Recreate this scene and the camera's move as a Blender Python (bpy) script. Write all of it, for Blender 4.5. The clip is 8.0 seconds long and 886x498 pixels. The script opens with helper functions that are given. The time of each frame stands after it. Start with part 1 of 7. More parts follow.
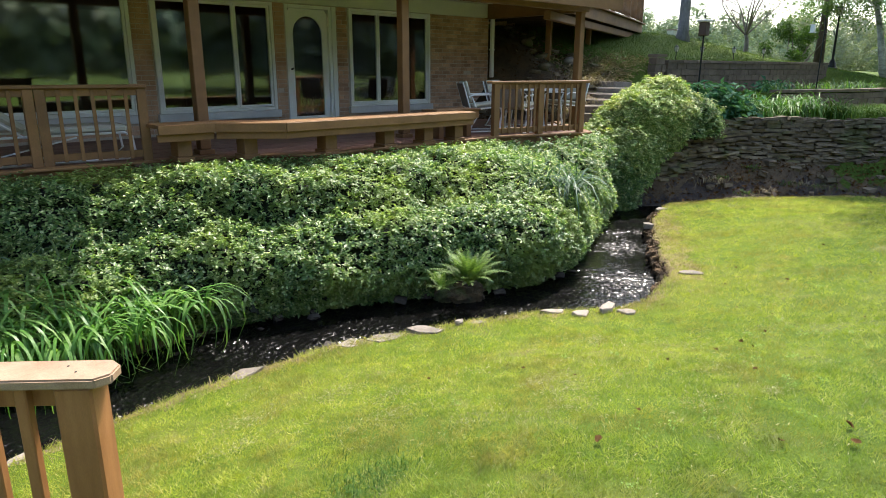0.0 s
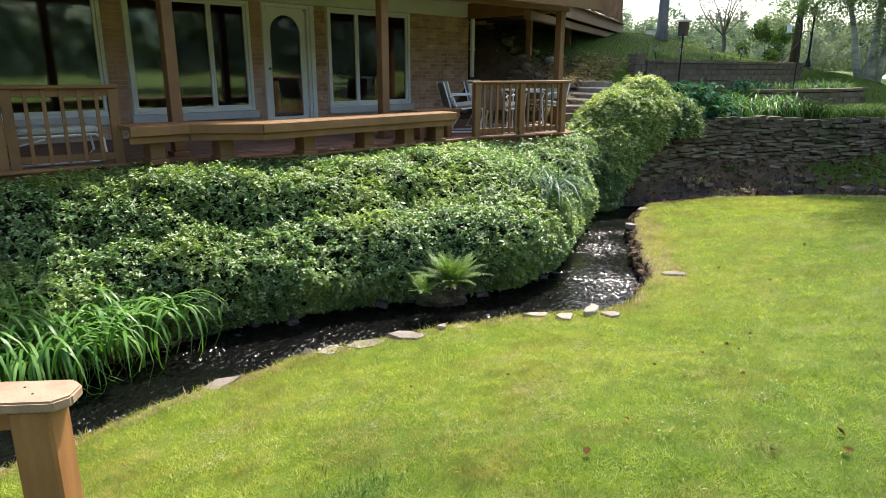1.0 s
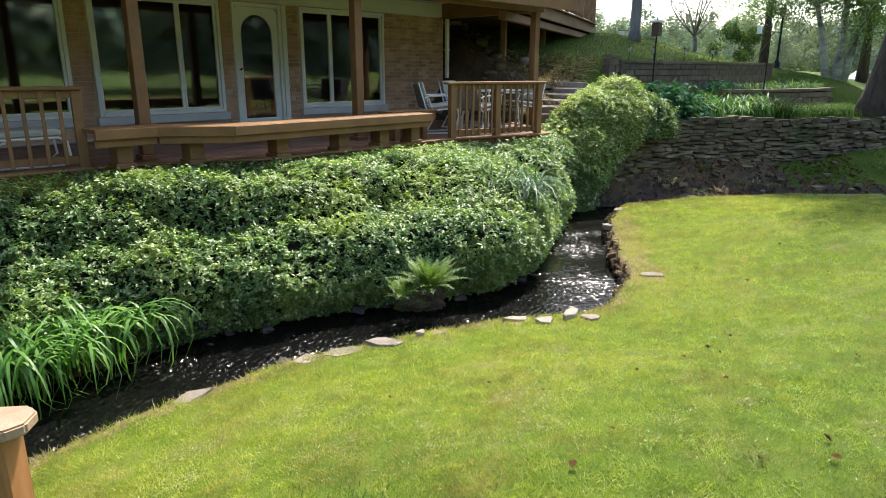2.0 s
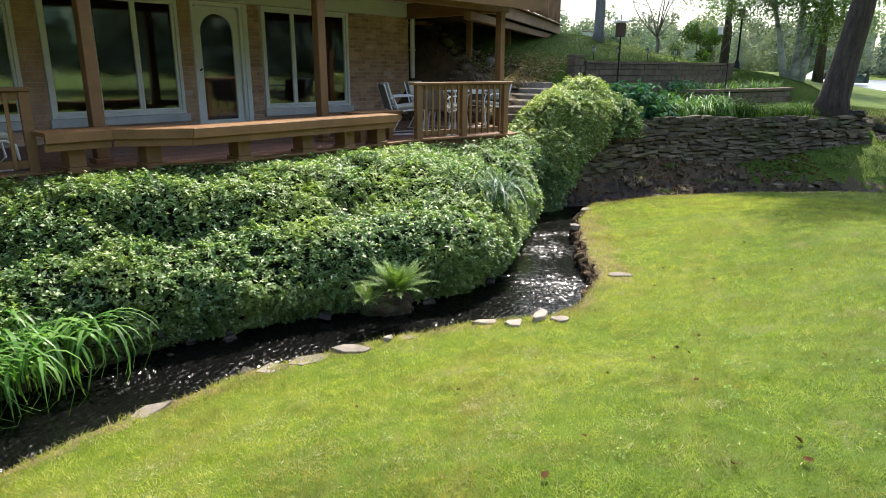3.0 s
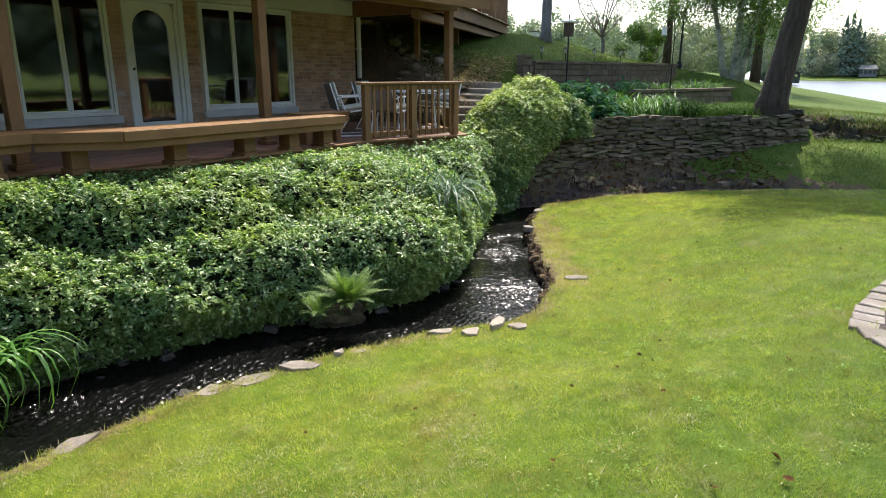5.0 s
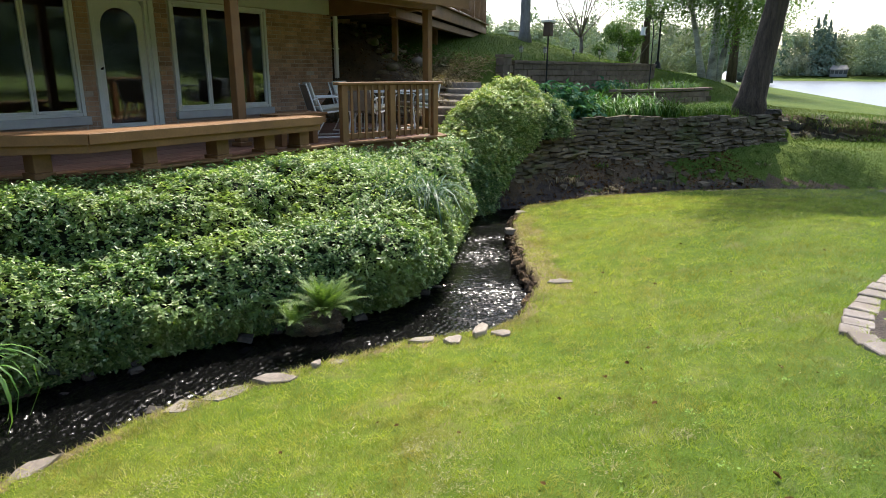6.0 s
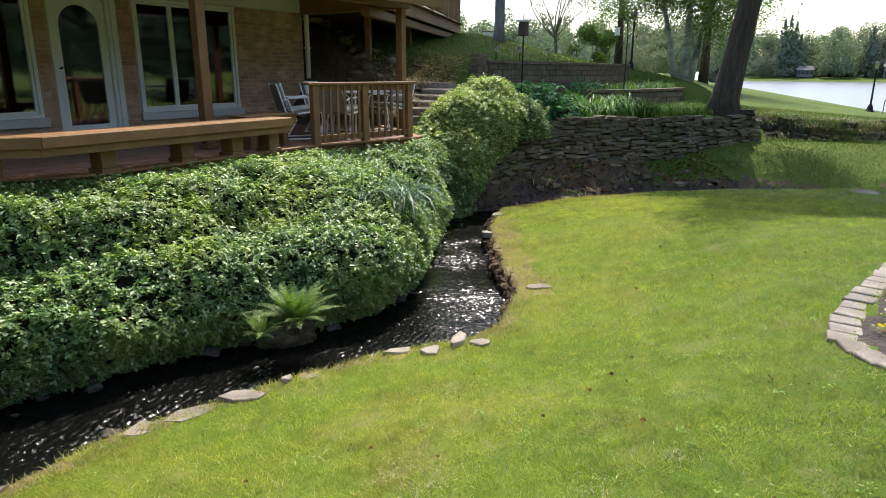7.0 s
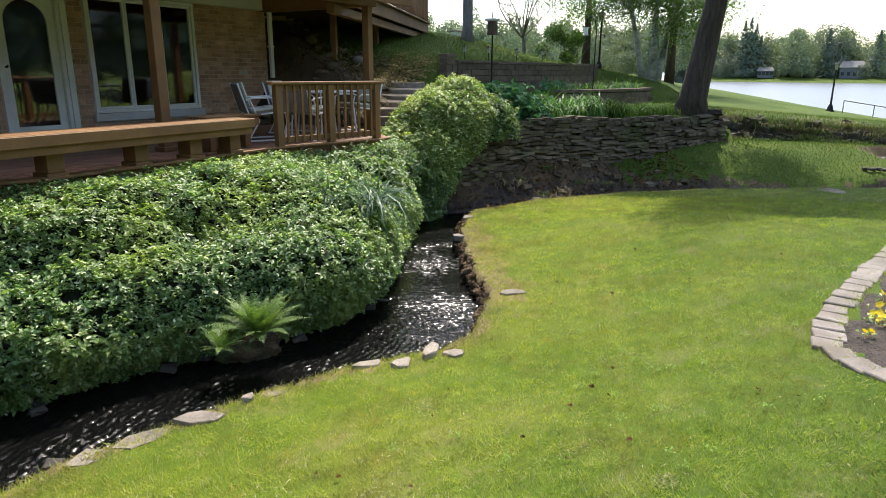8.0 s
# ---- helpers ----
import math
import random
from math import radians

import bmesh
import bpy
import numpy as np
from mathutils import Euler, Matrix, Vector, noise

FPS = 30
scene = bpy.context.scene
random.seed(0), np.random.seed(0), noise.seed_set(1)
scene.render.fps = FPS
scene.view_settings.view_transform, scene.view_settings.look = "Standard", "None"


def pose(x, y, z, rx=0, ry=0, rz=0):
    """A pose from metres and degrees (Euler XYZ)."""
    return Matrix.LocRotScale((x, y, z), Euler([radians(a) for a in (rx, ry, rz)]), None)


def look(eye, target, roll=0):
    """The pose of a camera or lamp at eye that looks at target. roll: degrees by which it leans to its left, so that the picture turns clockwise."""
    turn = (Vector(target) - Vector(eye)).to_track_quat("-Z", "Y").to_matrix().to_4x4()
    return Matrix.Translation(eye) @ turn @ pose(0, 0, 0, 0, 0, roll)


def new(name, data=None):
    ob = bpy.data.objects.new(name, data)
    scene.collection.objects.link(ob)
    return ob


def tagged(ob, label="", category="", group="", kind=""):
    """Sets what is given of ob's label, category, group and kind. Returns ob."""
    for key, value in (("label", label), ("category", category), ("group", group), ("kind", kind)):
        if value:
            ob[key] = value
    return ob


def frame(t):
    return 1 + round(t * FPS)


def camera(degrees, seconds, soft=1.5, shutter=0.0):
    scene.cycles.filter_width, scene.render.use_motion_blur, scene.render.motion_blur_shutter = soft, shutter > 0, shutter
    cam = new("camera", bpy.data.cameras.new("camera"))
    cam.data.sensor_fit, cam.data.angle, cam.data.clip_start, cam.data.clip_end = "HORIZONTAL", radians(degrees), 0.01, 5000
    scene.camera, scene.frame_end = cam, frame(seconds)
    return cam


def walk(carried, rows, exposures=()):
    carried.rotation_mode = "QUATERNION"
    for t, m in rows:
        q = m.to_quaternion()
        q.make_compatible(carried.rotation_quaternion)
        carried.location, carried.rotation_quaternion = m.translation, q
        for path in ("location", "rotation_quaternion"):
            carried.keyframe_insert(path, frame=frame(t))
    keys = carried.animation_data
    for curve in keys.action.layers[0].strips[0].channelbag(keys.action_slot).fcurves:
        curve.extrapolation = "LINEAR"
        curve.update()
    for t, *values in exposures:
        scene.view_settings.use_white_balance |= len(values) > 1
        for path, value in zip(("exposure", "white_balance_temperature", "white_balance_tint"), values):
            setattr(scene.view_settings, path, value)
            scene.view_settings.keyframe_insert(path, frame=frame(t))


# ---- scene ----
EXPOSURE = 1.25
LENS = 68.43
PATH = [
    (0, pose(0.000, -0.000, 1.720) @ pose(0, 0, 0, 0, 0, -41.997) @ pose(0, 0, 0, 74.603) @ pose(0, 0, 0, 0, 0, 0.188)),
    (0.5, pose(0.047, 0.045, 1.722) @ pose(0, 0, 0, 0, 0, -42.887) @ pose(0, 0, 0, 74.585) @ pose(0, 0, 0, 0, 0, 0.174)),
    (1, pose(0.080, 0.094, 1.722) @ pose(0, 0, 0, 0, 0, -43.702) @ pose(0, 0, 0, 74.584) @ pose(0, 0, 0, 0, 0, 0.209)),
    (1.5, pose(0.111, 0.147, 1.730) @ pose(0, 0, 0, 0, 0, -44.640) @ pose(0, 0, 0, 74.595) @ pose(0, 0, 0, 0, 0, 0.208)),
    (3, pose(0.239, 0.255, 1.727) @ pose(0, 0, 0, 0, 0, -48.738) @ pose(0, 0, 0, 74.652) @ pose(0, 0, 0, 0, 0, 0.154)),
    (3.5, pose(0.286, 0.290, 1.728) @ pose(0, 0, 0, 0, 0, -49.958) @ pose(0, 0, 0, 74.668) @ pose(0, 0, 0, 0, 0, 0.147)),
    (4, pose(0.330, 0.337, 1.729) @ pose(0, 0, 0, 0, 0, -51.196) @ pose(0, 0, 0, 74.658) @ pose(0, 0, 0, 0, 0, 0.123)),
    (4.5, pose(0.381, 0.390, 1.716) @ pose(0, 0, 0, 0, 0, -52.268) @ pose(0, 0, 0, 74.686) @ pose(0, 0, 0, 0, 0, 0.170)),
    (6, pose(0.595, 0.573, 1.708) @ pose(0, 0, 0, 0, 0, -55.045) @ pose(0, 0, 0, 74.724) @ pose(0, 0, 0, 0, 0, 0.221)),
    (6.5, pose(0.683, 0.633, 1.705) @ pose(0, 0, 0, 0, 0, -56.083) @ pose(0, 0, 0, 74.726) @ pose(0, 0, 0, 0, 0, 0.246)),
    (7, pose(0.788, 0.707, 1.705) @ pose(0, 0, 0, 0, 0, -57.240) @ pose(0, 0, 0, 74.750) @ pose(0, 0, 0, 0, 0, 0.272)),
    (7.5, pose(0.897, 0.784, 1.699) @ pose(0, 0, 0, 0, 0, -58.438) @ pose(0, 0, 0, 74.763) @ pose(0, 0, 0, 0, 0, 0.303)),
    (8, pose(1.012, 0.857, 1.687) @ pose(0, 0, 0, 0, 0, -59.980) @ pose(0, 0, 0, 74.801) @ pose(0, 0, 0, 0, 0, 0.341)),
]

cam = camera(LENS, 8.0, soft=0.45)
walk(cam, PATH, [(0, EXPOSURE), (4, EXPOSURE - 0.1), (8, EXPOSURE - 0.36)])

# ---- light ----
SUN_AZ, SUN_EL = 73.0, 57.0          # degrees clockwise from +y, and above the horizon
sun_way = Vector((math.sin(radians(SUN_AZ)) * math.cos(radians(SUN_EL)),
                  math.cos(radians(SUN_AZ)) * math.cos(radians(SUN_EL)), math.sin(radians(SUN_EL))))
world = bpy.data.worlds.new("sky")
scene.world = world
world.use_nodes = True
wn = world.node_tree.nodes
sky = wn.new("ShaderNodeTexSky")
sky.sky_type = "NISHITA"
sky.sun_disc = False
sky.sun_elevation, sky.sun_rotation = radians(SUN_EL), radians(SUN_AZ)
sky.dust_density, sky.air_density, sky.ozone_density = 2.6, 1.0, 1.0
wn["Background"].inputs["Strength"].default_value = 0.2
world.node_tree.links.new(sky.outputs[0], wn["Background"].inputs["Color"])
sun_data = bpy.data.lights.new("sun", "SUN")
sun_data.energy, sun_data.angle, sun_data.color = 3.7, radians(0.6), (1.0, 0.94, 0.84)
sun = new("sun", sun_data)
sun.matrix_world = look(sun_way * 60, (0, 0, 0))

# ---- materials ----
MATS = {}


def nodes_of(name):
    m = bpy.data.materials.new(name)
    m.use_nodes = True
    MATS[name] = m
    nt = m.node_tree
    return m, nt.nodes, nt.links, nt.nodes["Principled BSDF"]


def ramp_of(n, stops):
    r = n.new("ShaderNodeValToRGB")
    e = r.color_ramp.elements
    while len(e) < len(stops):
        e.new(0.5)
    for el, (p, c) in zip(e, stops):
        el.position, el.color = p, (*c, 1)
    return r


def noise_of(n, l, vec, scale, detail=4.0, rough=0.6, stretch=None):
    t = n.new("ShaderNodeTexNoise")
    t.inputs["Scale"].default_value = scale
    t.inputs["Detail"].default_value = detail
    t.inputs["Roughness"].default_value = rough
    if stretch:
        mp = n.new("ShaderNodeMapping")
        mp.inputs["Scale"].default_value = stretch
        l.new(vec, mp.inputs[0])
        vec = mp.outputs[0]
    l.new(vec, t.inputs["Vector"])
    return t


def mixc(n, l, fac, a, b, mode="MIX"):
    m = n.new("ShaderNodeMix")
    m.data_type, m.blend_type = "RGBA", mode
    for sock, v in ((0, fac), (6, a), (7, b)):
        if isinstance(v, (int, float)):
            m.inputs[sock].default_value = v
        elif isinstance(v, tuple):
            m.inputs[sock].default_value = (*v, 1)
        else:
            l.new(v, m.inputs[sock])
    return m.outputs[2]


def surface(name, dark, light, scale=4.0, fine=60.0, rough=0.7, bump=0.3, depth=0.01, stretch=None, metal=0.0,
            stain=None, vary=0.0, spec=0.5, grit=1.0):
    """A rough surface: two scales of noise between two colours, optional stains, bump."""
    m, n, l, p = nodes_of(name)
    co = n.new("ShaderNodeNewGeometry").outputs["Position"]
    big = noise_of(n, l, co, scale, 5, 0.6, stretch)
    small = noise_of(n, l, co, fine, 4, 0.65, stretch)
    r1 = ramp_of(n, [(0.32, dark), (0.68, light)])
    l.new(big.outputs[0], r1.inputs[0])
    r2 = ramp_of(n, [(0.25, (1 - 0.38 * grit,) * 3), (0.75, (1 + 0.22 * grit,) * 3)])
    l.new(small.outputs[0], r2.inputs[0])
    col = mixc(n, l, 1.0, r1.outputs[0], r2.outputs[0], "MULTIPLY")
    if stain:
        st = noise_of(n, l, co, scale * 0.37, 3, 0.55)
        rs = ramp_of(n, [(0.52, (0, 0, 0)), (0.66, (1, 1, 1))])
        l.new(st.outputs[0], rs.inputs[0])
        col = mixc(n, l, rs.outputs[0], col, stain)
    if vary:
        oi = n.new("ShaderNodeObjectInfo")
        rv = ramp_of(n, [(0.0, (1 - vary,) * 3), (1.0, (1 + vary,) * 3)])
        l.new(oi.outputs["Random"], rv.inputs[0])
        col = mixc(n, l, 1.0, col, rv.outputs[0], "MULTIPLY")
    l.new(col, p.inputs["Base Color"])
    p.inputs["Roughness"].default_value = rough
    p.inputs["Metallic"].default_value = metal
    p.inputs["Specular IOR Level"].default_value = spec
    if bump:
        b = n.new("ShaderNodeBump")
        b.inputs["Strength"].default_value, b.inputs["Distance"].default_value = bump, depth
        l.new(small.outputs[0], b.inputs["Height"])
        l.new(b.outputs[0], p.inputs["Normal"])
    return m


def leafy(name, stops, rough=0.4, translucent=0.35, patch=None, spec=0.5, turf=False):
    """Leaves: each leaf takes its own shade; light passes through."""
    m, n, l, p = nodes_of(name)
    geo = n.new("ShaderNodeNewGeometry")
    r = ramp_of(n, stops)
    l.new(geo.outputs["Random Per Island"], r.inputs[0])
    col = r.outputs[0]
    if patch:
        t = noise_of(n, l, geo.outputs["Position"], patch[0], 3, 0.6)
        rp = ramp_of(n, [(0.48, (0, 0, 0)), (0.62, (1, 1, 1))])
        l.new(t.outputs[0], rp.inputs[0])
        col = mixc(n, l, rp.outputs[0], col, mixc(n, l, 0.62, col, patch[1]))
    if turf:
        fine = noise_of(n, l, geo.outputs["Position"], 5.5, 4, 0.7)
        rf = ramp_of(n, [(0.36, (0.62, 0.72, 0.7)), (0.52, (1, 1, 1)), (0.66, (1.3, 1.2, 1.45))])
        l.new(fine.outputs[0], rf.inputs[0])
        col = lush(n, l, mixc(n, l, 1.0, col, rf.outputs[0], "MULTIPLY"))
    l.new(col, p.inputs["Base Color"])
    p.inputs["Roughness"].default_value = rough
    p.inputs["Specular IOR Level"].default_value = spec
    tr = n.new("ShaderNodeBsdfTranslucent")
    l.new(mixc(n, l, 1.0, col, (1.25, 1.35, 0.55), "MULTIPLY"), tr.inputs["Color"])
    mx = n.new("ShaderNodeMixShader")
    mx.inputs[0].default_value = translucent
    l.new(p.outputs[0], mx.inputs[1])
    l.new(tr.outputs[0], mx.inputs[2])
    l.new(mx.outputs[0], n["Material Output"].inputs["Surface"])
    return m


def lush(n, l, col):
    """Darkens the turf colour and turns it greener towards the flower bed, with a broken edge."""
    geo = n.new("ShaderNodeNewGeometry")
    sep = n.new("ShaderNodeSeparateXYZ")
    l.new(geo.outputs["Position"], sep.inputs[0])
    t = noise_of(n, l, geo.outputs["Position"], 0.8, 4, 0.65)
    add = n.new("ShaderNodeMath")
    add.operation = "MULTIPLY_ADD"
    l.new(t.outputs[0], add.inputs[0])
    add.inputs[1].default_value = 2.6
    l.new(sep.outputs[1], add.inputs[2])
    mr = n.new("ShaderNodeMapRange")
    mr.inputs["From Min"].default_value, mr.inputs["From Max"].default_value = 4.6, 1.6
    l.new(add.outputs[0], mr.inputs[0])
    return mixc(n, l, mr.outputs[0], col, mixc(n, l, 1.0, col, (0.64, 0.74, 0.85), "MULTIPLY"))


def lawn_material():
    m, n, l, p = nodes_of("lawn_turf")
    co = n.new("ShaderNodeNewGeometry").outputs["Position"]
    a = noise_of(n, l, co, 0.55, 5, 0.62)
    b = noise_of(n, l, co, 5.0, 5, 0.7)
    c = noise_of(n, l, co, 70, 3, 0.7)
    r = ramp_of(n, [(0.3, (0.0688, 0.1115, 0.01088)), (0.5, (0.09714, 0.1363, 0.01361)), (0.7, (0.1375, 0.1488, 0.02539))])
    l.new(a.outputs[0], r.inputs[0])
    rb = ramp_of(n, [(0.3, (0.7, 0.75, 0.7)), (0.7, (1.25, 1.2, 1.3))])
    l.new(b.outputs[0], rb.inputs[0])
    rc = ramp_of(n, [(0.3, (0.7, 0.74, 0.66)), (0.7, (1.22, 1.22, 1.22))])
    l.new(c.outputs[0], rc.inputs[0])
    col = mixc(n, l, 1.0, mixc(n, l, 1.0, r.outputs[0], rb.outputs[0], "MULTIPLY"), rc.outputs[0], "MULTIPLY")
    thatch = noise_of(n, l, co, 2.3, 5, 0.7)
    rt = ramp_of(n, [(0.54, (0, 0, 0)), (0.72, (0.62, 0.62, 0.62))])
    l.new(thatch.outputs[0], rt.inputs[0])
    col = mixc(n, l, rt.outputs[0], col, (0.2, 0.165, 0.07))
    l.new(lush(n, l, col), p.inputs["Base Color"])
    p.inputs["Roughness"].default_value = 0.85
    p.inputs["Specular IOR Level"].default_value = 0.1
    bp = n.new("ShaderNodeBump")
    bp.inputs["Strength"].default_value, bp.inputs["Distance"].default_value = 0.6, 0.02
    l.new(c.outputs[0], bp.inputs["Height"])
    l.new(bp.outputs[0], p.inputs["Normal"])
    return m


def water_material(name, tint, rough, waves=(), spec=0.5):
    """Water: a dark body and a rippled skin; waves are (scale, height) pairs."""
    m, n, l, p = nodes_of(name)
    p.inputs["Base Color"].default_value = (*tint, 1)
    p.inputs["Roughness"].default_value = rough
    p.inputs["Specular IOR Level"].default_value = spec
    p.inputs["IOR"].default_value = 1.33
    co = n.new("ShaderNodeNewGeometry").outputs["Position"]
    last = None
    for scale, height in waves:
        w = noise_of(n, l, co, scale, 2, 0.5)
        w.inputs["Distortion"].default_value = 0.6
        b = n.new("ShaderNodeBump")
        b.inputs["Strength"].default_value, b.inputs["Distance"].default_value = 1.0, height
        l.new(w.outputs[0], b.inputs["Height"])
        if last:
            l.new(last, b.inputs["Normal"])
        last = b.outputs[0]
    if last:
        l.new(last, p.inputs["Normal"])
    return m


def glass_material():
    m, n, l, p = nodes_of("window_glass")
    g = n.new("ShaderNodeBsdfGlossy")
    g.inputs["Roughness"].default_value = 0.045
    t = n.new("ShaderNodeBsdfTransparent")
    t.inputs["Color"].default_value = (0.75, 0.8, 0.78, 1)
    f = n.new("ShaderNodeFresnel")
    f.inputs["IOR"].default_value = 2.8
    mx = n.new("ShaderNodeMixShader")
    l.new(f.outputs[0], mx.inputs[0])
    l.new(t.outputs[0], mx.inputs[1])
    l.new(g.outputs[0], mx.inputs[2])
    l.new(mx.outputs[0], n["Material Output"].inputs["Surface"])
    return m


TURF = lawn_material()
SOIL = surface("dark_soil", (0.0476, 0.03135, 0.0165), (0.1275, 0.08745, 0.045), 3, 40, 0.95, 0.8, 0.03)
MOSS = surface("mossy_earth", (0.02, 0.018, 0.008), (0.075, 0.05, 0.022), 9, 50, 0.95, 1.0, 0.02, stain=(0.05, 0.07, 0.018))
EARTH = surface("crumbling_earth", (0.03, 0.018, 0.009), (0.15, 0.088, 0.036), 9, 40, 0.95, 1.0, 0.03, vary=0.3)
MULCH_AND_SHADE = surface("bark_mulch_and_shade", (0.03, 0.022, 0.017), (0.085, 0.062, 0.048), 9, 45, 0.95, 1.0, 0.03)
EDGE = surface("dry_turf_edge", (0.16, 0.115, 0.045), (0.27, 0.21, 0.085), 5, 60, 0.95, 0.8, 0.02)
FAR_TURF = surface("far_lawn", (0.045, 0.085, 0.012), (0.095, 0.13, 0.022), 0.5, 14, 0.9, 0.8, 0.05, spec=0.1)
WATER = water_material("creek_water", (0.003, 0.003, 0.003), 0.19)
LAKE = water_material("lake_surface", (0.1, 0.115, 0.13), 0.3, ((3.0, 0.03),), 0.35)
WOOD = surface("stained_deck_wood", (0.165, 0.079, 0.025), (0.255, 0.127, 0.042), 2.2, 55, 0.62, 0.25, 0.004, (1, 1, 1), vary=0.12, grit=0.5)
WOOD_NEAR = surface("stained_rail_wood", (0.23, 0.095, 0.03), (0.33, 0.15, 0.055), 3.0, 90, 0.55, 0.2, 0.002, (6, 6, 1), vary=0.08, grit=0.5)
CAP_WOOD = surface("weathered_cap_wood", (0.27, 0.165, 0.095), (0.38, 0.26, 0.165), 3.0, 70, 0.6, 0.25, 0.002, (3, 3, 3))
DECK_WOOD = surface("red_deck_boards", (0.1375, 0.0625, 0.0375), (0.2125, 0.1063, 0.06875), 2.0, 50, 0.6, 0.2, 0.003, vary=0.15, grit=0.5)
DARK_WOOD = surface("dark_wood", (0.05, 0.03, 0.018), (0.09, 0.055, 0.035), 3, 50, 0.7, 0.2, 0.003)
BRICK = surface("tan_brick", (0.38, 0.21, 0.12), (0.58, 0.37, 0.235), 3.5, 60, 0.85, 0.4, 0.004, vary=0.26)
MORTAR = surface("mortar", (0.46, 0.37, 0.28), (0.58, 0.48, 0.38), 8, 90, 0.9, 0.4, 0.003)
WHITE = surface("white_paint", (0.74, 0.74, 0.69), (0.82, 0.82, 0.77), 3, 40, 0.45, 0.08, 0.002, grit=0.15)
SOFFIT = surface("cream_soffit_paint", (0.5824, 0.5824, 0.4704), (0.6944, 0.6832, 0.56), 1.2, 30, 0.6, 0.1, 0.002, grit=0.15)
SILL = surface("grey_sill", (0.5, 0.49, 0.47), (0.6, 0.59, 0.56), 3, 40, 0.6, 0.1, 0.002, grit=0.15)
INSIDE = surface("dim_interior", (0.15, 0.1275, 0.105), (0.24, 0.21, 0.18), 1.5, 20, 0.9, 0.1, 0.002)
STONE = surface("ledge_stone", (0.088, 0.065, 0.038), (0.225, 0.175, 0.108), 4, 40, 0.9, 0.7, 0.012, vary=0.3, stain=(0.1045, 0.1125, 0.039))
WET_STONE = surface("wet_stone", (0.035, 0.03, 0.024), (0.09, 0.078, 0.06), 5, 50, 0.8, 0.6, 0.01, vary=0.2, spec=0.2)
SLAB = surface("pale_flagstone", (0.17, 0.14, 0.11), (0.3, 0.255, 0.205), 5, 50, 0.88, 0.6, 0.008, vary=0.15, stain=(0.112, 0.096, 0.068))
PAVER = surface("edging_stone", (0.1794, 0.1521, 0.1287), (0.2808, 0.2457, 0.2145), 6, 60, 0.9, 0.6, 0.006, vary=0.14, stain=(0.156, 0.1287, 0.1014))
BLOCK = surface("grey_block", (0.115, 0.082, 0.055), (0.185, 0.138, 0.098), 4, 50, 0.92, 0.6, 0.008, vary=0.14)
BARK = surface("oak_bark", (0.045, 0.03, 0.02), (0.125, 0.088, 0.062), 3, 16, 0.95, 1.0, 0.05, (3.2, 3.2, 0.5))
PALE_BARK = surface("birch_bark", (0.3, 0.285, 0.25), (0.66, 0.63, 0.56), 2.2, 14, 0.85, 0.4, 0.02, (1, 1, 2.2), stain=(0.06, 0.055, 0.05))
TWIG = surface("twig_bark", (0.12, 0.1, 0.085), (0.22, 0.19, 0.165), 3, 20, 0.9, 0.3, 0.01)
IRON = surface("black_iron", (0.012, 0.012, 0.012), (0.03, 0.03, 0.03), 5, 60, 0.5, 0.1, 0.001, metal=0.6)
STEEL = surface("white_tube_metal", (0.66, 0.65, 0.61), (0.78, 0.77, 0.73), 5, 60, 0.35, 0.05, 0.001, grit=0.15)
CUSHION = surface("grey_cushion", (0.4, 0.39, 0.31), (0.5, 0.48, 0.39), 6, 90, 0.9, 0.3, 0.003, grit=0.15)
STRAP = surface("tan_sling", (0.22, 0.18, 0.14), (0.32, 0.27, 0.22), 6, 90, 0.8, 0.2, 0.002)
GLASS = glass_material()
FROST = surface("lantern_glass", (0.4, 0.38, 0.28), (0.5, 0.48, 0.36), 5, 40, 0.3, 0.02, 0.001, grit=0.15)
# Near-black, standing in for the shade inside the shrubs.
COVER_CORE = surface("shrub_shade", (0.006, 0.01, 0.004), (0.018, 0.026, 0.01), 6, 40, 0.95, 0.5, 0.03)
COVER = leafy("groundcover_leaf", [(0.0, (0.06, 0.12, 0.042)), (0.42, (0.125, 0.22, 0.075)), (0.78, (0.22, 0.34, 0.12)), (1.0, (0.64, 0.66, 0.42))],
              0.36, 0.46, (0.9, (0.3, 0.38, 0.1)), 0.5)
VARIEG = leafy("variegated_leaf", [(0.0, (0.11, 0.2, 0.045)), (0.4, (0.23, 0.33, 0.085)), (0.75, (0.48, 0.52, 0.2)), (1.0, (0.74, 0.72, 0.42))],
               0.42, 0.36, (1.1, (0.16, 0.27, 0.06)), 0.45)
LILY = leafy("daylily_blade", [(0.0, (0.06, 0.16, 0.03)), (0.6, (0.11, 0.25, 0.045)), (1.0, (0.2, 0.34, 0.09))], 0.42, 0.4, None, 0.4)
IRIS = leafy("iris_blade", [(0.0, (0.035, 0.08, 0.045)), (0.6, (0.065, 0.13, 0.08)), (1.0, (0.15, 0.21, 0.15))], 0.4, 0.3, None, 0.3)
# Darker than the lawn's blades: tree shade is put into this green.
SHADED_HILL_GRASS = leafy("shaded_hill_blade", [(0.0, (0.04374, 0.08748, 0.01166)), (0.6, (0.0729, 0.1312, 0.0175)), (1.0, (0.1361, 0.1798, 0.03402))], 0.6, 0.3, (0.4, (0.1166, 0.1264, 0.02916)), 0.2)
FERN = leafy("fern_frond", [(0.0, (0.09, 0.17, 0.035)), (1.0, (0.2, 0.29, 0.075))], 0.6, 0.3)
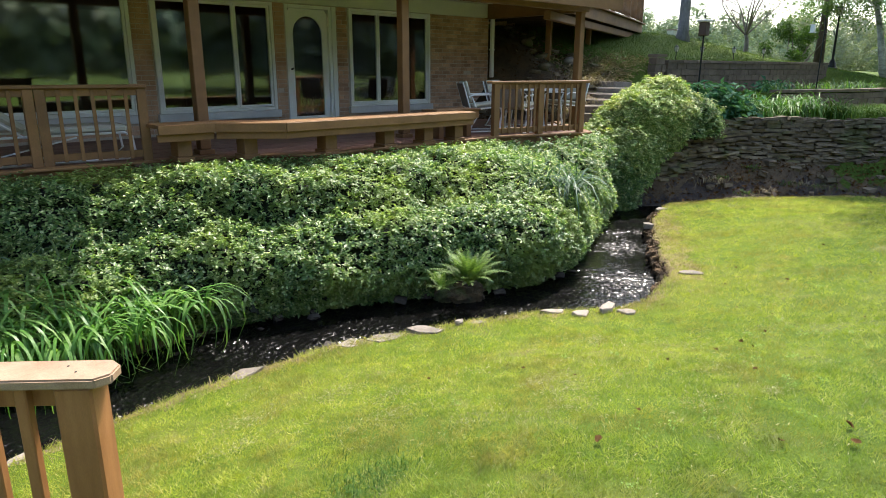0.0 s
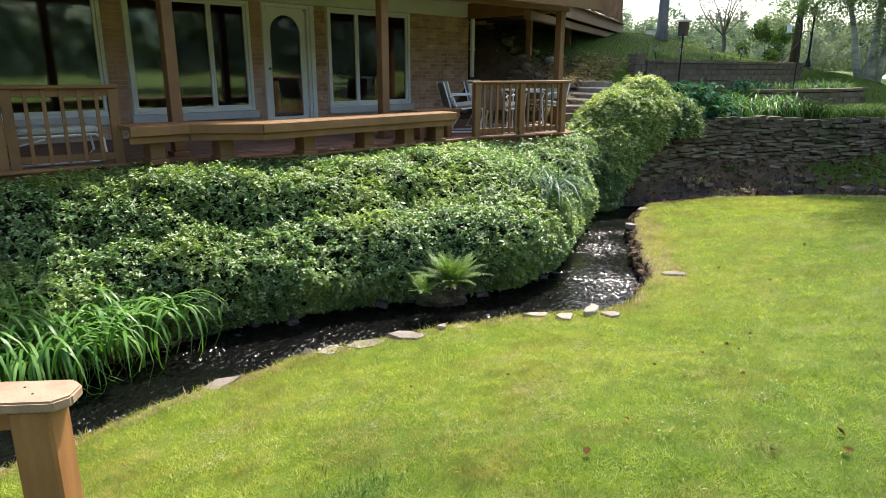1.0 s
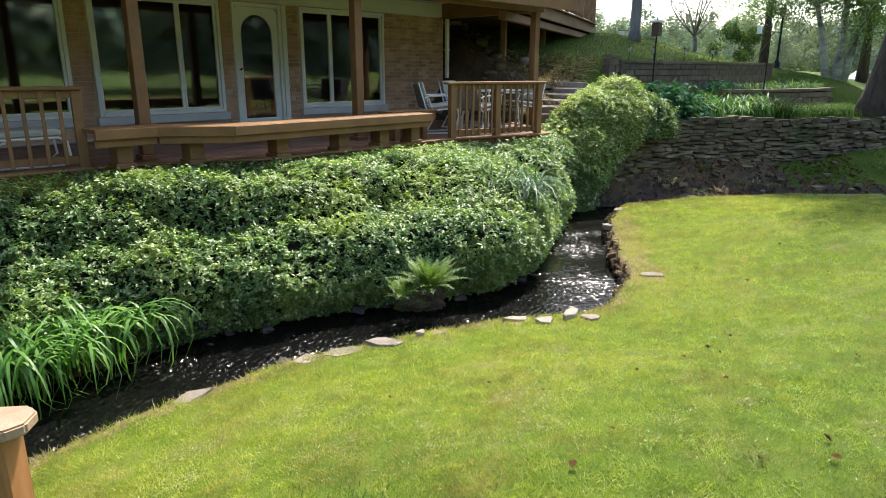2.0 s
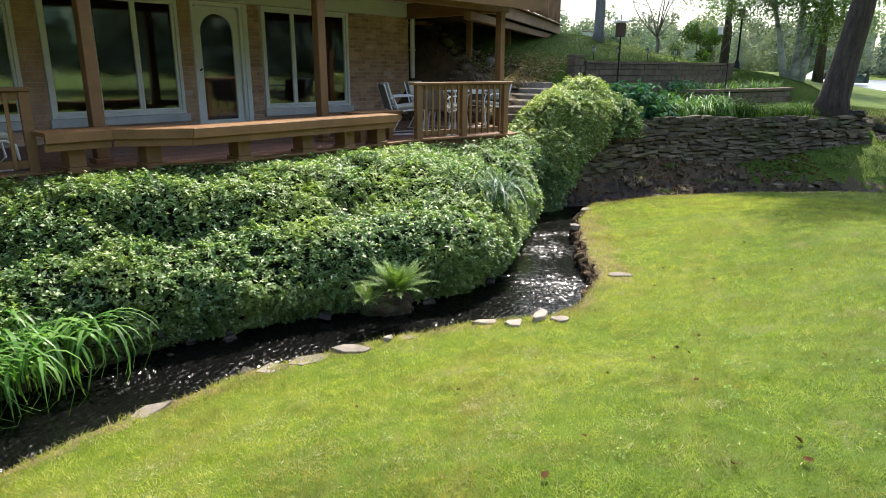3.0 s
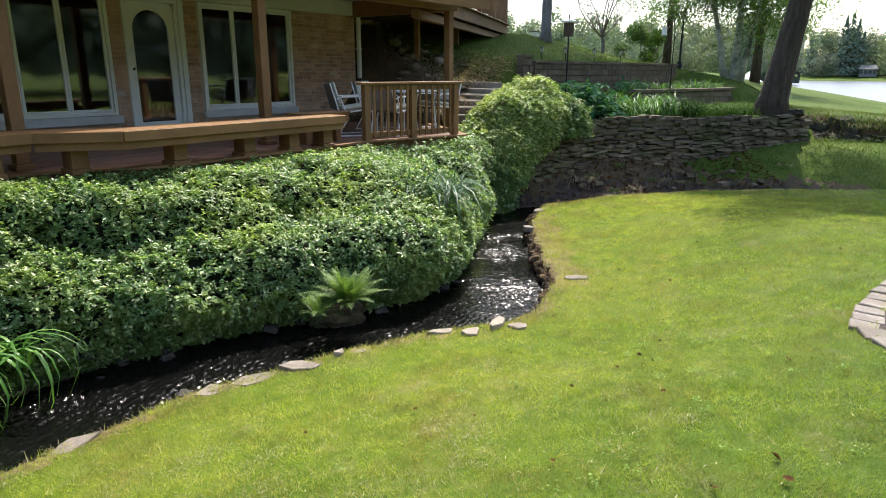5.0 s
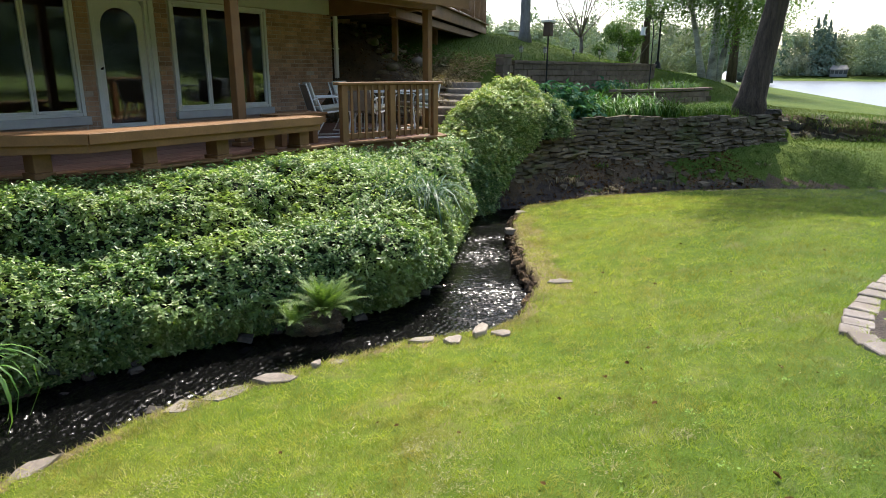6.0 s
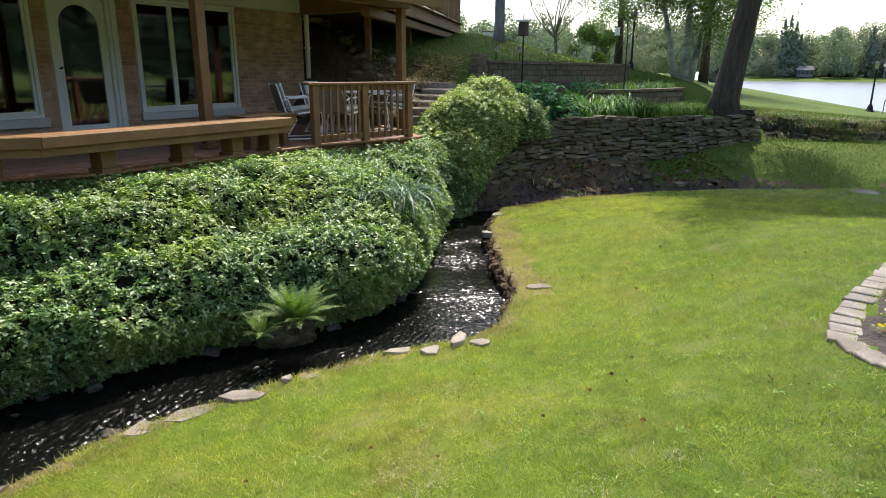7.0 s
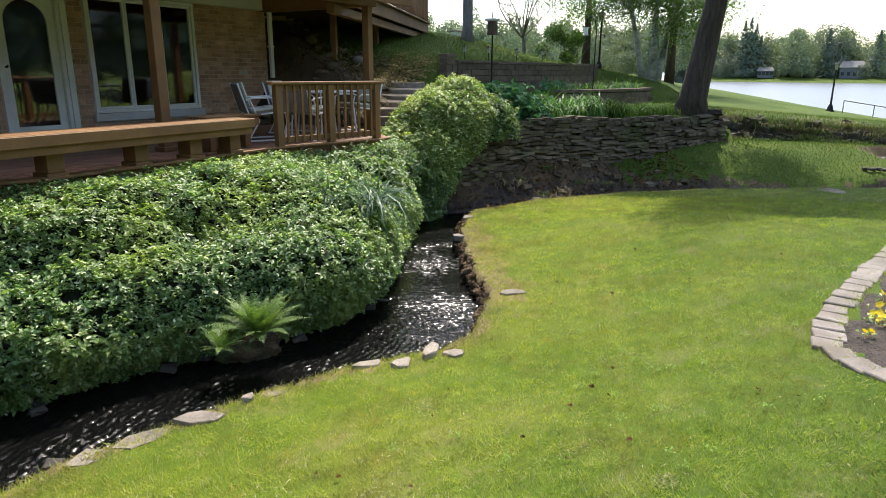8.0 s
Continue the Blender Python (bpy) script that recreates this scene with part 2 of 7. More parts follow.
HOSTA = leafy("hosta_leaf", [(0.0, (0.035, 0.12, 0.06)), (1.0, (0.1, 0.22, 0.12))], 0.65, 0.25, None, 0.1)
TALL_GRASS = leafy("tall_grass_blade", [(0.0, (0.0375, 0.09, 0.015)), (0.7, (0.0675, 0.1387, 0.0225)), (1.0, (0.1275, 0.1875, 0.0375))], 0.7, 0.3, None, 0.15)
GRASS = leafy("lawn_blade", [(0.0, (0.25, 0.305, 0.05)), (0.5, (0.34, 0.385, 0.066)), (0.85, (0.43, 0.43, 0.11)), (1.0, (0.62, 0.53, 0.31))],
              0.7, 0.5, (1.7, (0.2808, 0.2205, 0.08625)), 0.1, True)
TREE_LEAF = leafy("tree_leaf", [(0.0, (0.045, 0.1, 0.015)), (0.6, (0.09, 0.165, 0.025)), (1.0, (0.16, 0.22, 0.05))], 0.45, 0.4)
# Distance haze is put into these pale greyed greens: woods, ridge and conifers.
WOODS = leafy("hazed_wood_leaf", [(0.0, (0.175, 0.225, 0.155)), (0.6, (0.205, 0.255, 0.165)), (1.0, (0.25, 0.29, 0.185))], 0.9, 0.2, (0.05, (0.26, 0.235, 0.21)), 0.1)
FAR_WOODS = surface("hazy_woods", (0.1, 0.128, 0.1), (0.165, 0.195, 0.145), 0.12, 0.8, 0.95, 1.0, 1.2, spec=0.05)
CONIFER = leafy("hazed_conifer_leaf", [(0.0, (0.068, 0.1105, 0.0765)), (1.0, (0.1105, 0.153, 0.102))], 0.8, 0.1)
YELLOW = leafy("pansy_petal", [(0.0, (0.75, 0.5, 0.01)), (1.0, (0.85, 0.68, 0.03))], 0.5, 0.3)
DRY_LEAF = leafy("fallen_leaf", [(0.0, (0.05, 0.025, 0.01)), (1.0, (0.13, 0.07, 0.025))], 0.9, 0.05, None, 0.05)

DRY_STEM = leafy("dry_stem", [(0.0, (0.16, 0.12, 0.07)), (1.0, (0.38, 0.31, 0.2))], 0.8, 0.2)
WEED = leafy("weed_leaf", [(0.0, (0.13, 0.24, 0.04)), (1.0, (0.24, 0.34, 0.08))], 0.6, 0.3, None, 0.2)
CLIPPING = leafy("dry_clipping", [(0.0, (0.3, 0.28, 0.12)), (1.0, (0.5, 0.46, 0.28))], 0.8, 0.15)
BUSH = leafy("bush_leaf", [(0.0, (0.035, 0.085, 0.014)), (1.0, (0.09, 0.16, 0.03))], 0.5, 0.35)
BARK_GREY = surface("grey_bark", (0.13, 0.12, 0.11), (0.27, 0.25, 0.23), 3, 16, 0.95, 0.8, 0.03, (3, 3, 0.6))
ROOF = surface("grey_shingle_roof", (0.14, 0.135, 0.13), (0.22, 0.21, 0.2), 0.6, 6, 0.9, 0.3, 0.02)
GREY_SIDING = surface("grey_siding", (0.13, 0.135, 0.14), (0.17, 0.175, 0.18), 0.5, 6, 0.8, 0.1, 0.01)
DARK_GLASS = surface("far_window_glass", (0.03, 0.035, 0.04), (0.05, 0.055, 0.06), 1, 10, 0.1, 0.0, 0.001)
AMBER, an, al, ap = nodes_of("amber_glow")
ap.inputs["Base Color"].default_value = (0.8, 0.3, 0.08, 1)
ap.inputs["Emission Color"].default_value = (1.0, 0.32, 0.07, 1)
ap.inputs["Emission Strength"].default_value = 0.5

# ---- mesh helpers ----
def part(name, bm, material, parent=None, label="", smooth=False):
    me = bpy.data.meshes.new(name)
    bm.normal_update()
    bm.to_mesh(me)
    bm.free()
    me.materials.append(material)
    if smooth:
        me.polygons.foreach_set("use_smooth", [True] * len(me.polygons))
    ob = new(name, me)
    ob.parent = parent
    if label:
        ob["label"] = label
    return ob


def empty(name, m=None):
    ob = new(name)
    ob.empty_display_size = 0.1
    if m is not None:
        ob.matrix_basis = m
    return ob


def box(bm, x0, x1, y0, y1, z0, z1, bevel=0.0, m=None):
    r = bmesh.ops.create_cube(bm, size=1.0)
    mm = Matrix.LocRotScale(((x0 + x1) / 2, (y0 + y1) / 2, (z0 + z1) / 2), None, (abs(x1 - x0), abs(y1 - y0), abs(z1 - z0)))
    bmesh.ops.transform(bm, matrix=(m @ mm) if m else mm, verts=r["verts"])
    if bevel:
        edges = {e for v in r["verts"] for e in v.link_edges}
        bmesh.ops.bevel(bm, geom=list(edges), offset=bevel, segments=1, affect="EDGES")
    return bm


def boxed(*a, **k):
    return box(bmesh.new(), *a, **k)


def beam_between(bm, a, b, w, h, bevel=0.004, up=(0, 0, 1)):
    """A board of width w and height h whose centre line runs from a to b."""
    a, b = Vector(a), Vector(b)
    d = b - a
    x = d.normalized()
    y = Vector(up).cross(x).normalized()
    z = x.cross(y)
    m = Matrix((x, y, z)).transposed().to_4x4()
    m.translation = (a + b) / 2
    return box(bm, -d.length / 2, d.length / 2, -w / 2, w / 2, -h / 2, h / 2, bevel, m)


def tube(bm, pts, r, sides=6, taper=1.0):
    """A round bar along a line of points."""
    pts = [Vector(p) for p in pts]
    rings = []
    for i, p in enumerate(pts):
        d = (pts[min(i + 1, len(pts) - 1)] - pts[max(i - 1, 0)]).normalized()
        s = d.cross(Vector((0.31, 0.17, 0.94)) if abs(d.z) < 0.9 else Vector((1, 0.1, 0))).normalized()
        t = d.cross(s)
        k = r[i] if isinstance(r, (list, tuple)) else r * (1 + (taper - 1) * i / max(1, len(pts) - 1))
        rings.append([bm.verts.new(p + k * (math.cos(2 * math.pi * j / sides) * s + math.sin(2 * math.pi * j / sides) * t)) for j in range(sides)])
    for q, w in zip(rings, rings[1:]):
        for j in range(sides):
            bm.faces.new((q[j], q[(j + 1) % sides], w[(j + 1) % sides], w[j]))
    for ring in (rings[0][::-1], rings[-1]):
        bm.faces.new(ring)
    return bm


def prism(bm, poly, z0, z1):
    """An upright block over a plan polygon; z1 may be a function of place."""
    lo = [bm.verts.new((x, y, z0)) for x, y in poly]
    hi = [bm.verts.new((x, y, z1)) for x, y in poly]
    n = len(poly)
    for i in range(n):
        bm.faces.new((lo[i], lo[(i + 1) % n], hi[(i + 1) % n], hi[i]))
    bm.faces.new(hi)
    bm.faces.new(lo[::-1])
    bmesh.ops.recalc_face_normals(bm, faces=bm.faces)
    return bm


def raw_mesh(name, verts, faces, material, smooth=False, parent=None):
    """A mesh from numpy arrays: verts (n,3), faces (m,3) or (m,4)."""
    verts, faces = np.asarray(verts, np.float32), np.asarray(faces, np.int32)
    me = bpy.data.meshes.new(name)
    k = faces.shape[1]
    me.vertices.add(len(verts))
    me.vertices.foreach_set("co", verts.ravel())
    me.loops.add(faces.size)
    me.loops.foreach_set("vertex_index", faces.ravel())
    me.polygons.add(len(faces))
    me.polygons.foreach_set("loop_start", np.arange(0, faces.size, k, dtype=np.int32))
    me.polygons.foreach_set("loop_total", np.full(len(faces), k, np.int32))
    if smooth:
        me.polygons.foreach_set("use_smooth", np.ones(len(faces), bool))
    me.update(calc_edges=True)
    me.materials.append(material)
    ob = new(name, me)
    ob.parent = parent
    return ob


def unit(v):
    return v / np.maximum(np.linalg.norm(v, axis=-1, keepdims=True), 1e-9)


def leaves(name, places, normals, size, material, rng, aspect=0.55, spread=0.7, droop=0.3, parent=None):
    """Many small folded leaves at places, lying roughly along the surface whose normals are given."""
    n = len(places)
    up = unit(normals + rng.normal(0, spread, (n, 3)))
    side = unit(np.cross(up, rng.normal(0, 1, (n, 3))))
    ahead = np.cross(side, up)
    s = (size * rng.uniform(0.65, 1.3, n))[:, None]
    w = s * aspect * 0.5
    base = places
    tip = base + ahead * s - up * s * droop * 0.5
    mid = base + ahead * s * 0.5
    left = mid + side * w + up * s * 0.1
    right = mid - side * w + up * s * 0.1
    verts = np.stack([base, right, tip, left], 1).reshape(-1, 3)
    f = np.array([[0, 1, 2], [0, 2, 3]])
    faces = (f[None] + 4 * np.arange(n)[:, None, None]).reshape(-1, 3)
    return raw_mesh(name, verts, faces, material, False, parent)


def rosettes(name, places, normals, size, material, rng, each=8, rise=0.9, parent=None):
    """Sprigs of leaves: at each place a little whorl of leaves spread about an upward axis."""
    n = len(places)
    axis = unit(normals * 0.55 + np.array([0, 0, rise]) + rng.normal(0, 0.28, (n, 3)))
    axis = np.repeat(axis, each, 0)
    t1 = unit(np.cross(axis, rng.normal(0, 1, axis.shape)))
    m = len(axis)
    lift = rng.uniform(-0.15, 0.75, m)[:, None]
    ahead = unit(t1 + axis * lift)
    side = np.cross(ahead, axis)
    side = unit(side)
    up = np.cross(side, ahead)
    sprig = np.repeat(rng.uniform(0.75, 1.2, n), each)
    s = (size * rng.uniform(0.7, 1.2, m) * sprig)[:, None]
    base = np.repeat(places, each, 0) + axis * (rng.uniform(-0.8, 0.2, m)[:, None] * size) + rng.normal(0, 0.12 * size, (m, 3))
    mid = base + ahead * s * 0.52
    tip = base + ahead * s - up * s * 0.16
    left, right = mid + side * s * 0.27 + up * s * 0.09, mid - side * s * 0.27 + up * s * 0.09
    verts = np.stack([base, right, tip, left], 1).reshape(-1, 3)
    f = np.array([[0, 1, 2], [0, 2, 3]])
    faces = (f[None] + 4 * np.arange(m)[:, None, None]).reshape(-1, 3)
    return raw_mesh(name, verts, faces, material, False, parent)


def blades(name, roots, heights, width, material, rng, lean=0.5, curl=0.6, steps=4, parent=None):
    """Long arching blades, each a narrow folded strip."""
    n = len(roots)
    a = rng.uniform(0, 2 * np.pi, n)
    out = np.stack([np.cos(a), np.sin(a), 0 * a], 1)
    side = np.stack([-np.sin(a), np.cos(a), 0 * a], 1)
    ln = np.abs(rng.normal(lean, lean * 0.4, n))
    cu = np.abs(rng.normal(curl, curl * 0.4, n))
    w = width * rng.uniform(0.7, 1.25, n)
    rows = []
    for k in range(steps + 1):
        t = k / steps
        th = (ln + cu * t * 1.6) * t
        c = roots + heights[:, None] * (out * (np.sin(th) * t)[:, None] + np.array([0, 0, 1.0]) * (np.cos(th) * t)[:, None])
        ww = (w * (1 - t ** 2.2) * (0.6 + 0.8 * min(t * 2, 1) * 0.5) + 0.0008)[:, None]
        rows.append((c - side * ww / 2, c + side * ww / 2))
    verts = np.stack([v for r in rows for v in r], 1).reshape(-1, 3)
    m = 2 * (steps + 1)
    f = np.array([[2 * k, 2 * k + 1, 2 * k + 3, 2 * k + 2] for k in range(steps)])
    faces = (f[None] + m * np.arange(n)[:, None, None]).reshape(-1, 4)
    return raw_mesh(name, verts, faces, material, False, parent)


def fbm(p, scale, octaves=3, seed=0.0):
    """Cheap smooth noise over arrays of places, about -1 to 1."""
    out = 0
    amp = 1.0
    for o in range(octaves):
        q = p * scale * 2 ** o + seed + 17.3 * o
        x, y, z = q[..., 0], q[..., 1], q[..., 2]
        out = out + amp * (np.sin(x * 1.7 + 1.3 * np.sin(y * 1.1 + z)) * np.cos(y * 1.9 + 0.9 * np.sin(z * 1.3 + x * 0.7)) + 0.5 * np.sin(z * 2.3 + x + 0.5 * y))
        amp *= 0.5
    return out / 2.0

# ---- the lie of the land ----
WATER_Z, DECK_Z, LAKE_Z = -0.85, 0.67, -0.95
CREEK = [(-30, -4), (-8, 2.2), (-2, 4.0), (0.38, 4.44), (1.02, 4.58), (1.89, 4.67), (2.93, 4.64), (3.55, 4.44), (4.09, 4.28), (4.89, 4.0),
         (5.5, 3.5), (6.1, 3.42), (6.6, 3.6), (7.23, 3.81), (7.9, 4.4), (8.55, 4.82), (9.72, 5.57), (10.9, 5.98), (12.39, 5.41), (14.3, 4.05),
         (15.4, 3.0), (16.9, 0.9), (17.8, -0.6), (20, -4), (30, -14)]
PLANTER = [(17.6, 6.95), (19.4, 6.35), (21.2, 5.85), (22.4, 5.75), (23.1, 6.3), (23.3, 7.2)]
WALL_LINE = [(11.4, 6.95), (12.4, 6.65), (14.0, 6.2), (15.7, 4.85), (17.4, 3.95), (19.2, 3.05)]


def S(t):
    t = np.clip(t, 0, 1)
    return t * t * (3 - 2 * t)


def dist_line(x, y, line):
    """Distance to a line of points (positive to its left) and the x of the nearest place on it."""
    best = np.full(np.shape(x), 1e9)
    sign = np.ones(np.shape(x))
    at = np.zeros(np.shape(x))
    for (ax, ay), (bx, by) in zip(line, line[1:]):
        dx, dy = bx - ax, by - ay
        t = np.clip(((x - ax) * dx + (y - ay) * dy) / (dx * dx + dy * dy), 0, 1)
        d = np.hypot(x - ax - t * dx, y - ay - t * dy)
        side = np.sign(dx * (y - ay) - dy * (x - ax))
        near = d < best - 1e-9
        best, sign, at = np.where(near, d, best), np.where(near, np.where(side == 0, 1, side), sign), np.where(near, ax + t * dx, at)
    return best * sign, at


def creek_width(at):
    return np.interp(at, [2, 5, 6, 8, 10, 11.5, 16, 18], [1.05, 1.1, 1.1, 0.95, 0.8, 0.45, 0.5, 0.9])


def ground_z(x, y):
    x, y = np.asarray(x, float), np.asarray(y, float)
    d, at = dist_line(x, y, CREEK)
    p3 = np.stack([x, y, 0 * x], -1)
    wob = 0.06 * fbm(p3, 2.1, 3) + 0.02 * fbm(p3, 7.0, 2)
    d = d + np.where(np.abs(d) < 2, wob, 0)
    top = np.interp(at, [6, 11], [0.0, -0.38])
    lawn = top + (-0.64 - top) * (1 - S((-d) / 3.6)) + 0.012 * fbm(p3, 0.9, 2)
    q = d - creek_width(at)
    # bank under the deck
    bank = -0.95 + 1.4 * S(q / 2.6)
    # dirt slope, wall and terraces beyond the bend
    w, _ = dist_line(x, y, WALL_LINE)
    front = -0.9 + np.interp(at, [11, 17], [0.75, 0.95]) * S(q / np.interp(at, [11, 14, 17], [1.0, 1.2, 2.6]))
    pl, _ = dist_line(x, y, PLANTER)
    terrace = 0.62 + np.where(x < 17.6, 0.6 * S((w - 0.3) / 2.6) * (1 - 0.8 * S((x - 16.0) / 1.5)), 0.12 * S((w - 0.3) / 2.6)) + np.where((pl > 0.12) & (x > 17.6), 0.42, 0.0)
    block_y = 8.7 - 0.092 * (x - 14.6)
    upper = np.where(y > block_y + 0.12, 1.95 + 0.95 * S((y - block_y - 0.3) / 4.0), terrace)
    fade = 1 - S((x - 23.4) / 5)
    east = S((x - 13.5) / 1.5)
    behind = (terrace + (upper - terrace) * fade) * east + (terrace + (1.3 * S((y - 8.2) / 4.0) + 0.7 * S((y - 9.5) / 6))) * (1 - east)
    right = np.where(w > 0.12, behind, front)
    hill = 0.5 + 2.3 * S((y - 9.3) / 6.0) * S((x - 8.0) / 3.0)
    z_house = np.where(x < 11.4, np.maximum(bank, 0) * 0 + bank + (hill - 0.45) * S((q - 1.6) / 1.5) * S((x - 7) / 2), right)
    mixx = S((x - 10.6) / 1.4)
    left_z = bank + (hill - 0.45) * S((q - 1.6) / 1.5) * S((x - 7) / 2)
    z_house = left_z * (1 - mixx) + right * mixx
    # far lawn: hill crest to the north-east, falling to the lake in the east
    az = np.degrees(np.arctan2(x - 0.8, y - 0.7))
    r = np.hypot(x - 0.8, y - 0.7)
    crest = np.interp(az, [50, 60, 63.6, 68, 71, 75, 77.7, 82.7, 88.4, 94.6, 100], [3.2, 2.8, 2.45, 2.1, 1.9, 1.6, 1.3, 0.73, 0.05, -0.62, -0.85])
    low = -0.62 + 0.42 * S((q - 0.4) / 2.0)
    step = S((r - np.interp(az, [82, 95], [22.0, 22.6])) / 0.35)
    shelf = low + (np.interp(az, [82, 95], [0.5, 0.2]) - low) * step
    k = S((r - 24.0) / 17.0)
    open_side = shelf * (1 - k) + crest * k
    t77 = S((az - 77.5) / 4.5)
    z_far = crest * (1 - t77) + open_side * t77
    far = np.where(az < 79, S((r - 22.5) / 2.5), S((x - 18.9 - 0.25 * (y - 3.0)) / 1.2))
    far = np.where(x > 13, far, 0.0)
    z_house = z_house * (1 - far) + z_far * far
    z = np.where(d < 0, lawn, np.where(q < 0, -1.1, z_house))
    # steep little bank at the turf's edge
    z = np.where((d >= 0) & (d < 0.1), -0.66 - 0.44 * S(d / 0.1), z)
    z = np.where((az > 76) & (az < 106) & (r > 44), -0.85 - 1.4 * S((r - 44) / 6), z)
    z = np.where((az > 76) & (az < 106) & (r > 262), 0.4, z)
    # a pool of the creek beyond the slope
    pool = np.hypot((x - 21.7) / 1.3, (y + 2.3) / 2.0)
    z = np.where(d > 1.5, z - 0.4 * S((1.15 - pool) / 0.2), z)
    z = np.where((x < -6) & (d < 0), lawn + 0.6 * S((-x - 6) / 40), z)
    return z


def lines(lo, hi, dense, reach):
    """Grid lines: the dense ones, then ever wider steps out to the horizon."""
    out = list(dense)
    step, v = 0.25, dense[-1]
    while v < reach:
        v += step
        step *= 1.16
        out.append(v)
    step, v = 0.25, dense[0]
    while v > -reach:
        v -= step
        step *= 1.16
        out.insert(0, v)
    return np.array(out)


BED = [(5.26, 0.1), (5.42, 0.3), (5.62, 0.46), (5.9, 0.57), (6.4, 0.52), (7.1, 0.36), (8.1, 0.16), (9.0, -0.02), (10.5, -0.3), (11.5, -1.6), (8.5, -2.6), (6.0, -1.8), (5.3, -0.6)]


def inside(x, y, poly):
    hit = np.zeros(np.shape(x), bool)
    for (ax, ay), (bx, by) in zip(poly, poly[1:] + poly[:1]):
        cross = ((ay > y) != (by > y)) & (x < ax + (bx - ax) * (y - ay) / ((by - ay) or 1e-9))
        hit ^= cross
    return hit


def build_ground():
    gx = lines(0, 0, np.r_[np.arange(-3, 13, 0.085), np.arange(13, 24, 0.16)], 2200)
    gy = lines(0, 0, np.r_[np.arange(-1, 3.2, 0.16), np.arange(3.2, 7.2, 0.065), np.arange(7.2, 13, 0.16)], 2200)
    X, Y = np.meshgrid(gx, gy)
    Z = ground_z(X, Y)
    nx, ny = len(gx), len(gy)
    v = np.stack([X, Y, Z], -1).reshape(-1, 3)
    i = (np.arange(ny - 1)[:, None] * nx + np.arange(nx - 1)[None]).ravel()
    f = np.stack([i, i + 1, i + nx + 1, i + nx], 1)
    ob = raw_mesh("ground", v, f, TURF, True)
    for m in (EDGE, SOIL, FAR_TURF, MULCH_AND_SHADE):
        ob.data.materials.append(m)
    c = v[f].mean(1)
    d, at = dist_line(c[:, 0], c[:, 1], CREEK)
    p3 = c * np.array([1, 1, 0])
    dn = d + 0.07 * fbm(p3, 2.1, 3) + 0.1 * fbm(p3, 5.0, 2)
    w, _ = dist_line(c[:, 0], c[:, 1], WALL_LINE)
    idx = np.zeros(len(c), int)
    idx[(dn > -0.1)] = 1
    idx[d > 0.06] = 2
    idx[(d <= 0.06) & (at > 6.9) & (at < 10.2) & (dn > -0.34)] = 1
    rough_edge = 0.9 * fbm(p3, 1.2, 3, 4.0) + np.random.default_rng(2).normal(0, 0.35, len(c))
    idx[(w > 0.1) & (d > 0) & (c[:, 0] + rough_edge > 13.2)] = 3
    idx[(c[:, 0] + rough_edge > 15.6) & (d + 0.3 * rough_edge > 1.15)] = 3
    idx[(np.hypot(c[:, 0], c[:, 1]) > 26)] = 3
    az = np.degrees(np.arctan2(c[:, 0] - 0.8, c[:, 1] - 0.7))
    ring = np.hypot(c[:, 0] - 0.8, c[:, 1] - 0.7) - np.interp(az, [82, 95], [22.0, 22.6]) + 0.25 * rough_edge
    idx[(az > 81.5) & (az < 98) & (ring > -0.25) & (ring < 0.5)] = 2
    idx[np.abs(np.hypot((c[:, 0] - 21.7) / 1.3, (c[:, 1] + 2.3) / 2.0) - 1.05) < 0.14] = 2
    # Shade along the creek beyond the bend, put in as dark mulch colour.
    idx[(d > 0.06) & (d + 0.25 * rough_edge < 1.0) & (c[:, 0] > 11) & (c[:, 0] < 19)] = 4
    idx[inside(c[:, 0], c[:, 1], BED)] = 4
    ob.data.polygons.foreach_set("material_index", idx.astype(np.int32))
    tagged(ob, "sloping mown lawn, dark soil banks and far grass", "ground", kind="structure")


